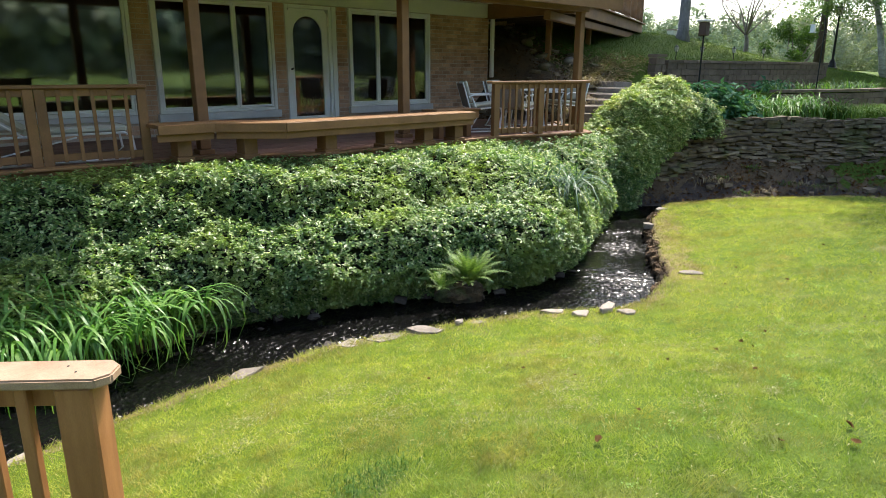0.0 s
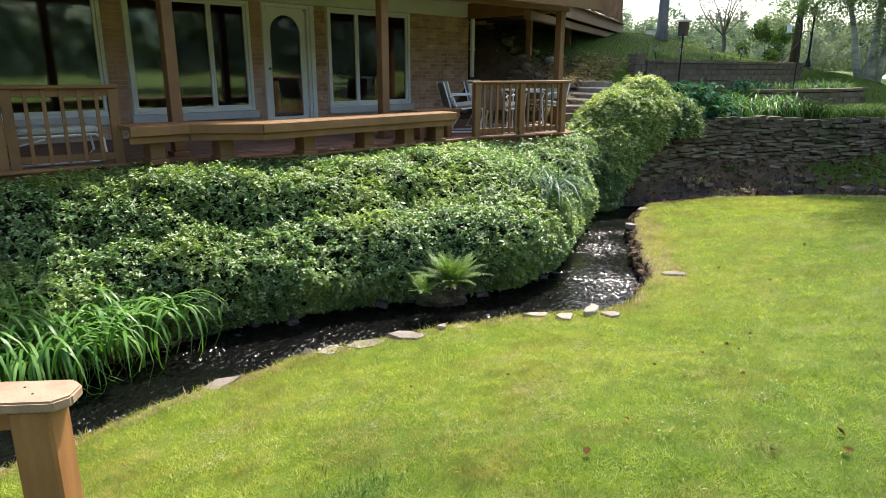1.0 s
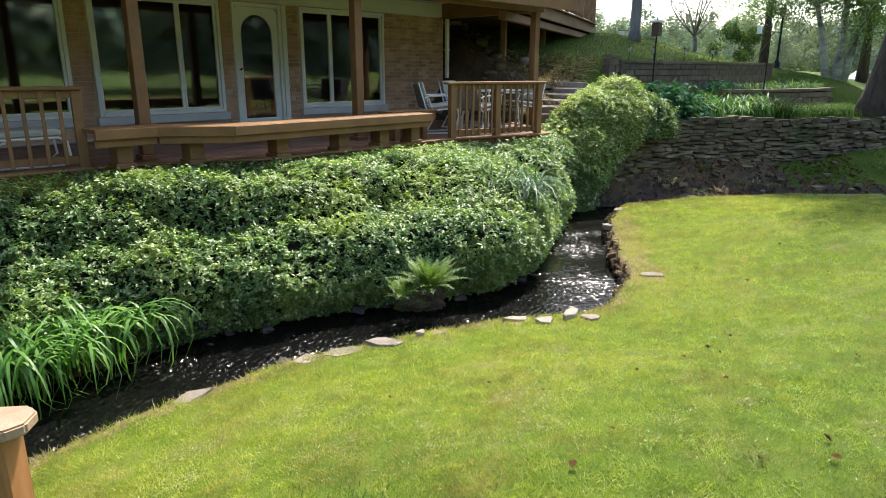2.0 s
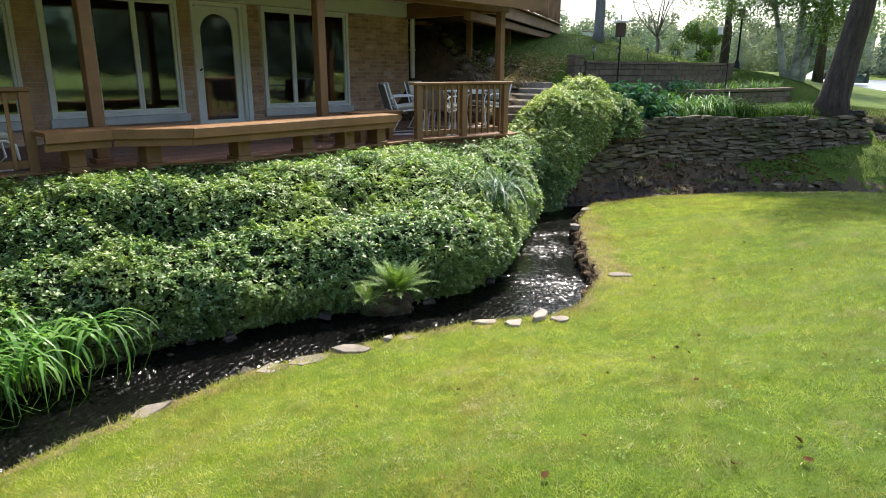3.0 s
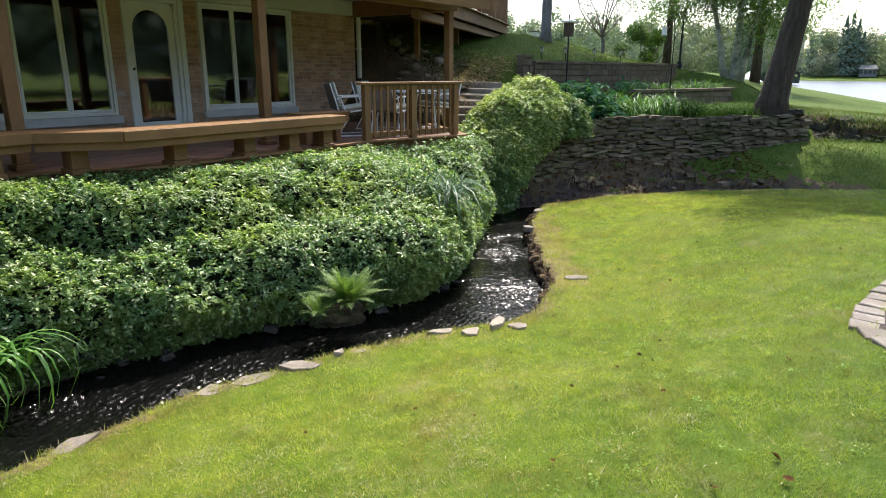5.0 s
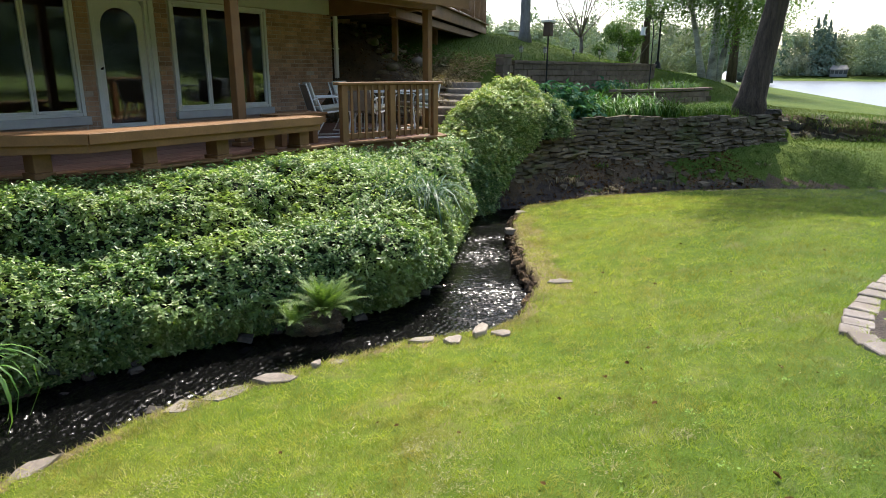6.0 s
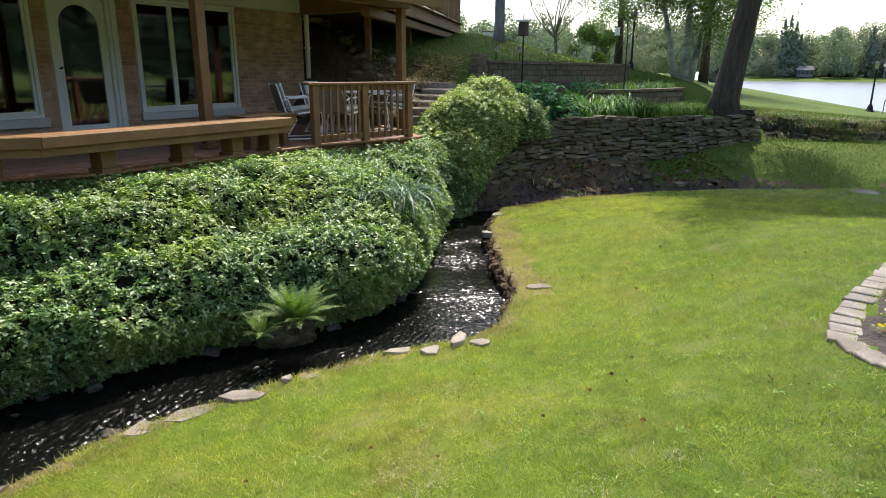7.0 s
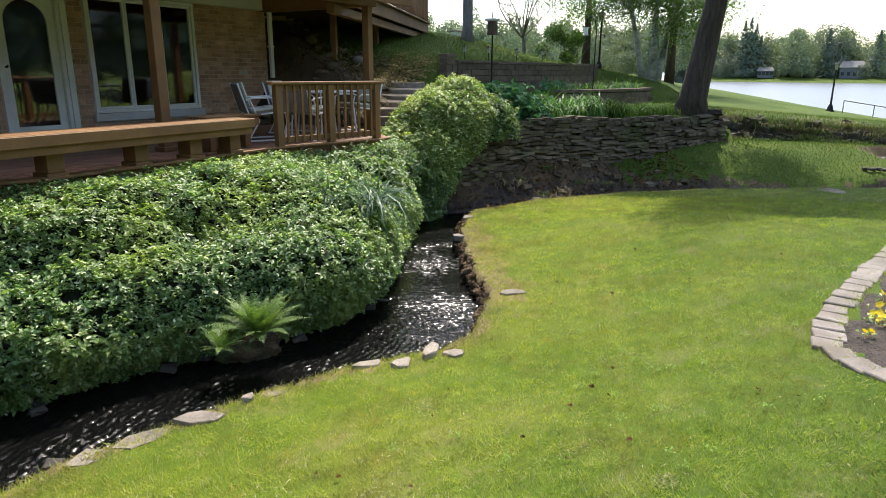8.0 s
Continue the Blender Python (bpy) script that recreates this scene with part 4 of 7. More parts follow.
def cover(name, surf, count, size, leaf, rng, label, category, grid=(150, 40), inset=0.11, spread=0.75, ulow=0.0, pick=None, shag=0.07):
    """A dense leafy mass over a surface: a near-black core sheet in place of inner shade, and a coat of many small
    leaves.
    """
    top = empty(name)
    S1, U1 = np.meshgrid(np.linspace(0, 1, grid[0]), np.linspace(ulow, 1, grid[1]))
    P = surf(S1, U1)
    du, ds = np.gradient(P, axis=0), np.gradient(P, axis=1)
    N = unit(np.cross(ds, du))
    N = N * np.sign((N @ np.array([0, -0.3, 0.9])).mean())
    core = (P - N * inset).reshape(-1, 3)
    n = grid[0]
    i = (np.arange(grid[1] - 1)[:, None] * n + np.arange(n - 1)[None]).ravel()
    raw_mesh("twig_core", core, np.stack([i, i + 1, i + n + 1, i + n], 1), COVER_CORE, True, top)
    area = (np.linalg.norm(np.cross(ds, du), axis=-1)[:-1, :-1] * (1 + 0.8 * (U1[:-1, :-1] < 0.2))).ravel()
    cell = rng.choice(len(area), count, p=area / area.sum())
    gi, gj = np.divmod(cell, n - 1)
    s = (gj + rng.random(count)) / (n - 1)
    u = ulow + (1 - ulow) * (gi + rng.random(count)) / (grid[1] - 1)
    Q = surf(s, u)
    NN = N[gi, gj]
    depth = rng.exponential(0.03, count) - 0.03 - shag * rng.random(count) ** 4
    Q = Q - NN * np.minimum(depth, inset)[:, None] + rng.normal(0, 0.012, (count, 3))
    if pick is not None:
        keep = pick(Q)
        Q, NN = Q[keep], NN[keep]
    rosettes("leaf_coat", Q, NN, size, leaf, rng, 7, 0.9, top)["kind"] = "stuff"
    return tagged(top, label, category)


def build_bank_plants():
    rng = np.random.default_rng(5)
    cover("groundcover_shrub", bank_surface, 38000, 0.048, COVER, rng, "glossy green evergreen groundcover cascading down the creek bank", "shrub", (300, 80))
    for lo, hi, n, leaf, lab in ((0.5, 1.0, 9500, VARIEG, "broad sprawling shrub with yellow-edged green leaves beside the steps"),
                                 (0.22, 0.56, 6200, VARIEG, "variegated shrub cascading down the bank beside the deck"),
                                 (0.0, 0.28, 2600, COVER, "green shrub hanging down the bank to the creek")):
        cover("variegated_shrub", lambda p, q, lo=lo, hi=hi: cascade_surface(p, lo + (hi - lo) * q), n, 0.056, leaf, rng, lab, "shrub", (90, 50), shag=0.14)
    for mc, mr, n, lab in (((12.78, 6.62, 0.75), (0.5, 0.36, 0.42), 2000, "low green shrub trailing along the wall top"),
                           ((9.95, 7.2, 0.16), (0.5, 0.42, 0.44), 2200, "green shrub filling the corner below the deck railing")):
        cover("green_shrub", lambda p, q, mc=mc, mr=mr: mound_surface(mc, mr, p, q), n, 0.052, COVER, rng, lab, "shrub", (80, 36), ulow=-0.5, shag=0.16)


def build_blade_plants():
    rng = np.random.default_rng(8)
    # daylilies beside the water
    for cx, cy, cz, n, h in ((0.1, 6.45, -0.42, 13, 0.62), (0.55, 6.7, -0.34, 13, 0.62), (0.7, 6.2, -0.48, 13, 0.6), (1.1, 6.45, -0.4, 13, 0.58),
                             (1.05, 5.92, -0.58, 12, 0.5), (1.5, 6.05, -0.5, 12, 0.52), (0.45, 6.0, -0.56, 12, 0.52), (1.9, 5.95, -0.48, 6, 0.5)):
        ob = empty("daylily", pose(cx, cy, cz))
        for k in range(12):
            fan = rng.normal(0, 1, 2) * np.array([0.2, 0.15])
            r = np.stack([fan[0] + rng.normal(0, 0.04, n), fan[1] + rng.normal(0, 0.04, n), np.zeros(n)], 1)
            blades("leaf_fan", r, h * rng.uniform(0.6, 1.15, n), 0.034, LILY, rng, 0.65, 1.15, 9, ob)
        tagged(ob, "clump of arching bright green daylily leaves by the creek", "plant", "daylilies")
    for (x, y, z), n, h in (((1.0, 6.75, -0.05), 14, 0.6), ((6.95, 5.3, 0.14), 44, 0.68), ((7.3, 5.5, 0.12), 40, 0.66), ((6.7, 5.6, 0.3), 30, 0.6), ((7.75, 5.85, 0.1), 26, 0.62)):
        ob = empty("iris_clump", pose(x, y, z - 0.15))
        r = np.stack([rng.normal(0, 0.13, n), rng.normal(0, 0.1, n), np.zeros(n)], 1)
        blades("blade_tuft", r, h * rng.uniform(0.7, 1.25, n), 0.03, IRIS, rng, 0.3, 0.75, 6, ob)["kind"] = "stuff"
        tagged(ob, "clump of blue-green iris blades in the groundcover", "plant", "irises")


def build_fern(x, y, z, size, count, rng, label):
    ob = empty("fern", pose(x, y, z))
    for k in range(count):
        a = 2 * math.pi * k / count + rng.uniform(-0.3, 0.3)
        L = size * rng.uniform(0.6, 1.1)
        out = np.array([math.cos(a), math.sin(a), 0])
        side = np.array([-math.sin(a), math.cos(a), 0])
        lean = rng.uniform(0.3, 1.55)
        vs, fs = [], []
        m = 28
        for i in range(m):
            t = (i + 0.5) / m
            th = lean * (0.35 + 1.0 * t)
            tang = out * math.sin(th) + np.array([0, 0, math.cos(th)])
            c = L * t * (out * math.sin(lean * (0.35 + 0.5 * t)) + np.array([0, 0, math.cos(lean * (0.35 + 0.5 * t))]))
            w = L * 0.16 * rng.uniform(0.82, 1.1) * max(0.02, math.sin(math.pi * min(1.0, max(0.0, (t - 0.12) / 0.88) ** 0.7)))
            b = L / m * 0.24
            for sg in (-1, 1):
                droop = np.array([0, 0, -0.12 * w])
                k0 = len(vs)
                vs += [c - tang * b, c + sg * side * w * 0.5 + tang * (w * 0.15 - b), c + sg * side * w + tang * w * 0.32 + droop, c + sg * side * w * 0.5 + tang * (w * 0.15 + b), c + tang * b]
                fs += [[k0, k0 + 1, k0 + 3], [k0, k0 + 3, k0 + 4], [k0 + 1, k0 + 2, k0 + 3]]
        raw_mesh("frond", vs, fs, FERN, False, ob)
    tagged(ob, label, "fern", "ferns")


def build_grass():
    """Mown grass blades, thick near by and thinning out."""
    rng = np.random.default_rng(3)
    n = 640000
    r = 1.6 + 12.5 * rng.random(n) ** 1.5
    a = np.radians(rng.uniform(2, 100, n))
    x, y = r * np.sin(a), r * np.cos(a)
    d, _ = dist_line(x, y, CREEK)
    bed = inside(x, y, BED)
    keep = (d < -0.03) & ~bed
    x, y, r = x[keep], y[keep], r[keep]
    z = ground_z(x, y)
    m = len(x)
    p3 = np.stack([x, y, 0 * x], -1)
    h = (0.023 + 0.009 * fbm(p3, 3.0, 2) + 0.011 * fbm(p3, 10.0, 2, 4.0)) * rng.uniform(0.4, 1.6, m) * (1 + 0.03 * r)
    h = np.clip(0.85 * h, 0.009, 0.06)
    w = 0.0032 * (1 + 0.15 * r)
    b = rng.uniform(0, 2 * np.pi, m)
    side = np.stack([np.cos(b), np.sin(b), 0 * b], 1)
    lean = np.stack([rng.normal(0, 0.7, m) + 0.75 * fbm(p3, 8.0, 2, 11.0), rng.normal(0, 0.7, m) + 0.75 * fbm(p3, 8.0, 2, 23.0), np.ones(m)], 1)
    root = np.stack([x, y, z - 0.004], 1)
    v = np.stack([root - side * w[:, None] / 2, root + side * w[:, None] / 2, root + lean * h[:, None]], 1).reshape(-1, 3)
    ob = raw_mesh("lawn_grass", v, np.arange(3 * m).reshape(-1, 3), GRASS)
    tagged(ob, "short mown sunlit lawn grass", "grass", kind="stuff")


def plain_blades(name, x, y, h, w, material, rng, label, lean=0.7):
    m = len(x)
    b = rng.uniform(0, 2 * np.pi, m)
    side = np.stack([np.cos(b), np.sin(b), 0 * b], 1)
    tip = np.stack([rng.normal(0, lean, m), rng.normal(0, lean, m), np.ones(m)], 1)
    root = np.stack([x, y, ground_z(x, y) - 0.006], 1)
    v = np.stack([root - side * w / 2, root + side * w / 2, root + tip * h[:, None]], 1).reshape(-1, 3)
    ob = raw_mesh(name, v, np.arange(3 * m).reshape(-1, 3), material)
    tagged(ob, label, "grass", kind="stuff")


def build_other_grass():
    rng = np.random.default_rng(13)
    # rough grass on the hill and the shaded slope
    n = 90000
    x, y = rng.uniform(12.5, 27, n), rng.uniform(-2.5, 13, n)
    d, _ = dist_line(x, y, CREEK)
    w, _ = dist_line(x, y, WALL_LINE)
    p3 = np.stack([x, y, 0 * x], -1)
    keep = (d > 0.75) & ((x + 0.9 * fbm(p3, 1.2, 3, 4.0) > 15.4) | ((w > 0.2) & (y > 8.5)))
    keep &= ~((w > -0.12) & (w < 0.5) & (x < 19.3))
    x, y = x[keep], y[keep]
    plain_blades("hill_grass", x, y, rng.uniform(0.025, 0.085, len(x)), 0.012, SHADED_HILL_GRASS, rng, "rough grass on the hill and the shaded slope")
    # the lawn's far end
    n = 60000
    x, y = rng.uniform(9, 20, n), rng.uniform(-4, 6, n)
    d, _ = dist_line(x, y, CREEK)
    keep = (d < -0.05) & (np.hypot(x, y) > 11) & ~inside(x, y, BED)
    x, y = x[keep], y[keep]
    plain_blades("lawn_grass", x, y, rng.uniform(0.015, 0.05, len(x)), 0.01, GRASS, rng, "mown grass at the far end of the lawn")
    # the lawn behind the path
    n = 130000
    r, q = 0.2 + 6.5 * rng.random(n) ** 0.8, np.radians(rng.uniform(-10, 370, n))
    x, y = r * np.sin(q), r * np.cos(q)
    d, _ = dist_line(x, y, CREEK)
    az = np.degrees(np.arctan2(x, y))
    keep = (d < -0.05) & ~inside(x, y, BED) & ~((az > 2) & (az < 100) & (r > 1.6))
    x, y = x[keep], y[keep]
    plain_blades("lawn_grass", x, y, rng.uniform(0.01, 0.03, len(x)), 0.006, GRASS, rng, "mown grass of the open lawn", 0.85)
    # dry fringe hanging over the cut edge of the lawn
    pts = np.array(CREEK[3:20])
    seg = np.r_[0, np.cumsum(np.hypot(*np.diff(pts, axis=0).T))]
    n = 26000
    s = rng.uniform(0, seg[-1], n)
    x, y = np.interp(s, seg, pts[:, 0]), np.interp(s, seg, pts[:, 1])
    tx, ty = np.gradient(pts[:, 0]), np.gradient(pts[:, 1])
    tx, ty = np.interp(s, seg, tx), np.interp(s, seg, ty)
    ln = np.hypot(tx, ty)
    o = rng.normal(-0.06, 0.09, n) - np.where((x > 6.9) & (x < 10.2), 0.3 * rng.random(n), 0)
    x, y = x - ty / ln * o, y + tx / ln * o
    dry = rng.random(n) < 0.45
    plain_blades("edge_grass", x[~dry], y[~dry], rng.uniform(0.012, 0.045, (~dry).sum()), 0.006, GRASS, rng, "longer green grass fringing the creek edge", 0.9)
    plain_blades("dry_edge_grass", x[dry], y[dry], rng.uniform(0.012, 0.045, dry.sum()), 0.006, DRY_STEM, rng, "dry straw fringe along the creek edge", 1.0)


# ---- trees and woods ----
def limb_points(a, b, rng, bend, n=6):
    a, b = np.array(a), np.array(b)
    mid = rng.normal(0, bend, 3)
    return [tuple(a + (b - a) * t + mid * math.sin(math.pi * t)) for t in np.linspace(0, 1, n)]


def build_tree(name, base, trunk, r, limbs, crown, count, leaf, bark, rng, label, hang=0.0, size=0.09, category="tree", first=0.35, loose=0.16):
    """A tree: tapered trunk (points above the base), limbs, and a crown of many leaves in clumps round the limb ends."""
    ob = empty(name, pose(*base))
    bm = bmesh.new()
    n = len(trunk)
    tube(bm, trunk, [r * (1.35 if i == 0 else 1.0 - 0.6 * i / (n - 1)) for i in range(n)], 12)
    part("trunk", bm, bark, ob, smooth=True)
    ends = []
    for k in range(limbs):
        t = rng.uniform(first, 1.0) * (n - 1)
        i = min(int(t), n - 2)
        a = np.array(trunk[i]) + (np.array(trunk[i + 1]) - np.array(trunk[i])) * (t - i)
        th = 2 * math.pi * k / limbs + rng.uniform(-0.4, 0.4)
        reach = rng.uniform(0.45, 1.0)
        b = np.array(crown[0]) + np.array([math.cos(th) * crown[1] * reach, math.sin(th) * crown[1] * reach, rng.uniform(-0.75, 0.9) * crown[2]])
        bm = bmesh.new()
        tube(bm, limb_points(a, b, rng, 0.06 * crown[1]), r * 0.28, 6, 0.2)
        part("limb", bm, bark, ob, smooth=True)
        for q in np.linspace(0.45, 1.0, 4):
            ends.append(a + (b - a) * q)
    if count:
        ends = np.array(ends)
        c = ends[rng.integers(0, len(ends), count)] + rng.normal(0, loose * crown[1], (count, 3)) * np.array([1, 1, 0.7])
        c[:, 2] -= hang * rng.random(count) ** 2
        nn = rng.normal(0, 1, (count, 3)) + np.array([0, 0, 1.2])
        leaves("crown", c, unit(nn), size, leaf, rng, 0.7, 0.5, 0.4, ob)["kind"] = "stuff"
    return tagged(ob, label, category)


def flakes(name, places, normals, size, material, rng):
    """Plain four-cornered leaves for what is far away, lying along the crowns they belong to."""
    n = len(places)
    up = unit(normals + rng.normal(0, 0.24, (n, 3)))
    t1 = unit(np.cross(up, rng.normal(0, 1, (n, 3))))
    t2 = np.cross(up, t1)
    s = (size * rng.uniform(0.5, 1.2, n))[:, None]
    v = np.stack([places - t1 * s * 0.5, places - t2 * s * 0.32, places + t1 * s * 0.5, places + t2 * s * 0.32], 1).reshape(-1, 3)
    return raw_mesh(name, v, np.arange(4 * n).reshape(-1, 4), material)


def build_woods():
    """Far woods round the lake and behind the lawn, as soft clumps of leaf."""
    rng = np.random.default_rng(21)
    spots = []

    def belt(a0, a1, r0, r1, n, h0, h1, kind):
        for _ in range(n):
            a, r = math.radians(rng.uniform(a0, a1)), rng.uniform(r0, r1)
            spots.append((r * math.sin(a), r * math.cos(a), rng.uniform(h0, h1), r, kind))

    belt(74, 112, 270, 300, 230, 12, 19, 0)
    belt(74, 112, 262, 268, 110, 3, 7, 0)
    belt(48, 80.5, 112, 166, 165, 8, 12, 0)
    belt(40, 72, 75, 110, 30, 4.5, 7, 0)
    belt(178, 380, 30, 60, 90, 9, 15, 0)
    belt(-20, 20, 60, 90, 30, 9, 14, 0)
    belt(114, 182, 46, 62, 130, 13, 20, 2)
    belt(114, 182, 44, 47, 80, 4, 7, 2)
    for a, h in ((83.5, 19), (83.9, 20), (84.3, 18), (84.7, 14), (89.2, 16), (92.3, 15), (93.0, 13), (81.5, 14)):
        spots.append((268 * math.sin(math.radians(a)), 268 * math.cos(math.radians(a)), h, 268, 1))
    for a, h in ((82.4, 9.5), (83.0, 8.0), (86.5, 14.5), (87.2, 15.5), (87.9, 13.0)):
        spots.append((264 * math.sin(math.radians(a)), 264 * math.cos(math.radians(a)), h, 264, 0))
    P, N, SZ = {0: [], 1: []}, {0: [], 1: []}, {0: [], 1: []}
    for x, y, h, r, kind in spots:
        m = 700 if kind == 2 else (900 if r > 200 else 1100 if r > 62 else 300) if kind == 0 else 900
        if kind != 1:
            k = 16
            t = rng.random(k) ** 0.8
            a = rng.uniform(0, 6.283, k)
            rr = h * rng.uniform(0.05, 0.34, k) * np.sqrt(1.02 - t)
            lobe = np.stack([np.cos(a) * rr, np.sin(a) * rr, h * (0.2 + 0.68 * t)], 1)
            size = h * rng.uniform(0.09, 0.2, k) * (1.15 - 0.5 * t)
            pick = rng.choice(k, m, p=size ** 2 / (size ** 2).sum())
            out = unit(rng.normal(0, 1, (m, 3)))
            c = lobe[pick] + out * (size[pick] * rng.uniform(0.72, 1.12, m))[:, None]
            c[:, 2] = np.maximum(c[:, 2], 0.1)
        else:
            t = rng.random(m) ** 1.3
            a = rng.uniform(0, 6.283, m)
            tier = 0.75 + 0.35 * np.sin(t * 34 + 2 * np.sin(a * 3))
            rr = (1 - t) * h * 0.3 * tier
            c = np.stack([np.cos(a) * rr, np.sin(a) * rr, 0.5 + t * h], 1)
            out = unit(np.stack([np.cos(a), np.sin(a), 0.5 + 0 * a], 1))
        zb = 0.3 if r > 200 else 0.6
        P[kind % 2].append(c + np.array([x, y, zb]))
        N[kind % 2].append(out + np.array([0, 0, 0.25]))
        SZ[kind % 2].append(np.full(m, h * (0.09 if kind == 2 else 0.05 if r > 62 else 0.13)))
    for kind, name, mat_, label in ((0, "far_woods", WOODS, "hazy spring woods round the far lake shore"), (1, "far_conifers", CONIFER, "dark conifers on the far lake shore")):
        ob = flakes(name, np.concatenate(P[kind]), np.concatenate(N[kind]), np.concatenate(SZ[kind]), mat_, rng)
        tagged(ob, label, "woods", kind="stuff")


def build_ridge(a0, a1, r, low, high, seed):
    """A continuous band of distant woods with a ragged, lumpy top."""
    a = np.radians(np.arange(a0, a1, 0.05))
    rows = 14
    p = np.stack([a * r, 0 * a + seed, 0 * a], -1)
    top = low + (high - low) * np.clip(0.5 + 0.5 * fbm(p, 0.07, 3, seed) + 0.3 * fbm(p, 0.35, 3, seed + 2) + 0.22 * fbm(p, 1.3, 2, seed + 5), 0, 1.4)
    k = np.linspace(0, 1, rows)[:, None]
    z = -0.6 + k * (top[None] + 0.6)
    q = np.stack([np.broadcast_to(a * r, z.shape), z, 0 * z + seed], -1)
    rr = r + 7.0 * k ** 2 + 2.2 * fbm(q, 0.3, 3, 1.0) + 1.0 * fbm(q, 1.1, 2, 6.0)
    v = np.stack([rr * np.sin(a)[None], rr * np.cos(a)[None], z], -1).reshape(-1, 3)
    n = len(a)
    i = (np.arange(rows - 1)[:, None] * n + np.arange(n - 1)[None]).ravel()
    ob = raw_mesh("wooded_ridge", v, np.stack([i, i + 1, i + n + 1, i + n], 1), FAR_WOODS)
    tagged(ob, "continuous hazy grey-green woods along the distant shore", "backdrop", kind="structure")


def build_trees():
    rng = np.random.default_rng(11)
    build_tree("oak_tree", (19.3, 4.0, 0.6), [(0.06, 0.02, -0.2), (0.08, -0.04, 0.5), (0.14, -0.16, 1.4), (0.26, -0.38, 3.2), (0.42, -0.62, 5.6), (0.6, -0.6, 9)], 0.4, 13, ((0.2, -1.2, 7.4), 4.1, 1.8), 80000, TREE_LEAF, BARK, rng,
               "big dark-barked tree above the stone wall", 1.5, 0.1, first=0.82, loose=0.1)
    build_tree("birch_tree", (27.3, 6.9, 1.5), [(0, 0, -0.2), (0.02, 0, 1.5), (0.05, 0.05, 4), (0.1, 0.1, 7)], 0.15, 9, ((0, 0, 3.9), 3.0, 1.0), 16000, TREE_LEAF, PALE_BARK, rng,
               "pale-barked birch with fresh green leaves", 1.2, 0.08)


build_bank_plants()
build_blade_plants()
rng_f = np.random.default_rng(4)
build_fern(4.74, 4.84, -0.57, 0.5, 76, rng_f, "bright green fern on the creek bank")
build_fern(4.42, 4.94, -0.58, 0.32, 24, rng_f, "small bright green fern beside the water")
build_grass()
build_other_grass()
build_trees()
build_woods()
build_ridge(70, 116, 296, 7.0, 13.5, 3.0)
build_ridge(44, 81, 164, 6.0, 10.5, 8.0)


# ---- walls of stone and block ----
def along(line, dist):
    """The place and direction a distance along a line of points."""
    for (ax, ay), (bx, by) in zip(line, line[1:]):
        L = math.hypot(bx - ax, by - ay)
        if dist <= L:
            break
        dist -= L
    t = min(dist / L, 1.0)
    return ax + (bx - ax) * t, ay + (by - ay) * t, math.atan2(by - ay, bx - ax)


def line_length(line):
    return sum(math.hypot(bx - ax, by - ay) for (ax, ay), (bx, by) in zip(line, line[1:]))


def rough_block(name, rng, material, jitter=0.12, chip=0.08):
    """A unit block with knocked-about corners, shared by many pieces."""
    bm = boxed(-0.5, 0.5, -0.5, 0.5, -0.5, 0.5, chip)
    for v in bm.verts:
        v.co += Vector(rng.normal(0, jitter * 0.35, 3))
    me = bpy.data.meshes.new(name)
    bm.normal_update()
    bm.to_mesh(me)
    bm.free()
    me.materials.append(material)
    return me


def piece(name, me, parent, m, label=""):
    ob = new(name, me)
    ob.parent = parent
    ob.matrix_basis = m
    if label:
        ob["label"] = label
    return ob


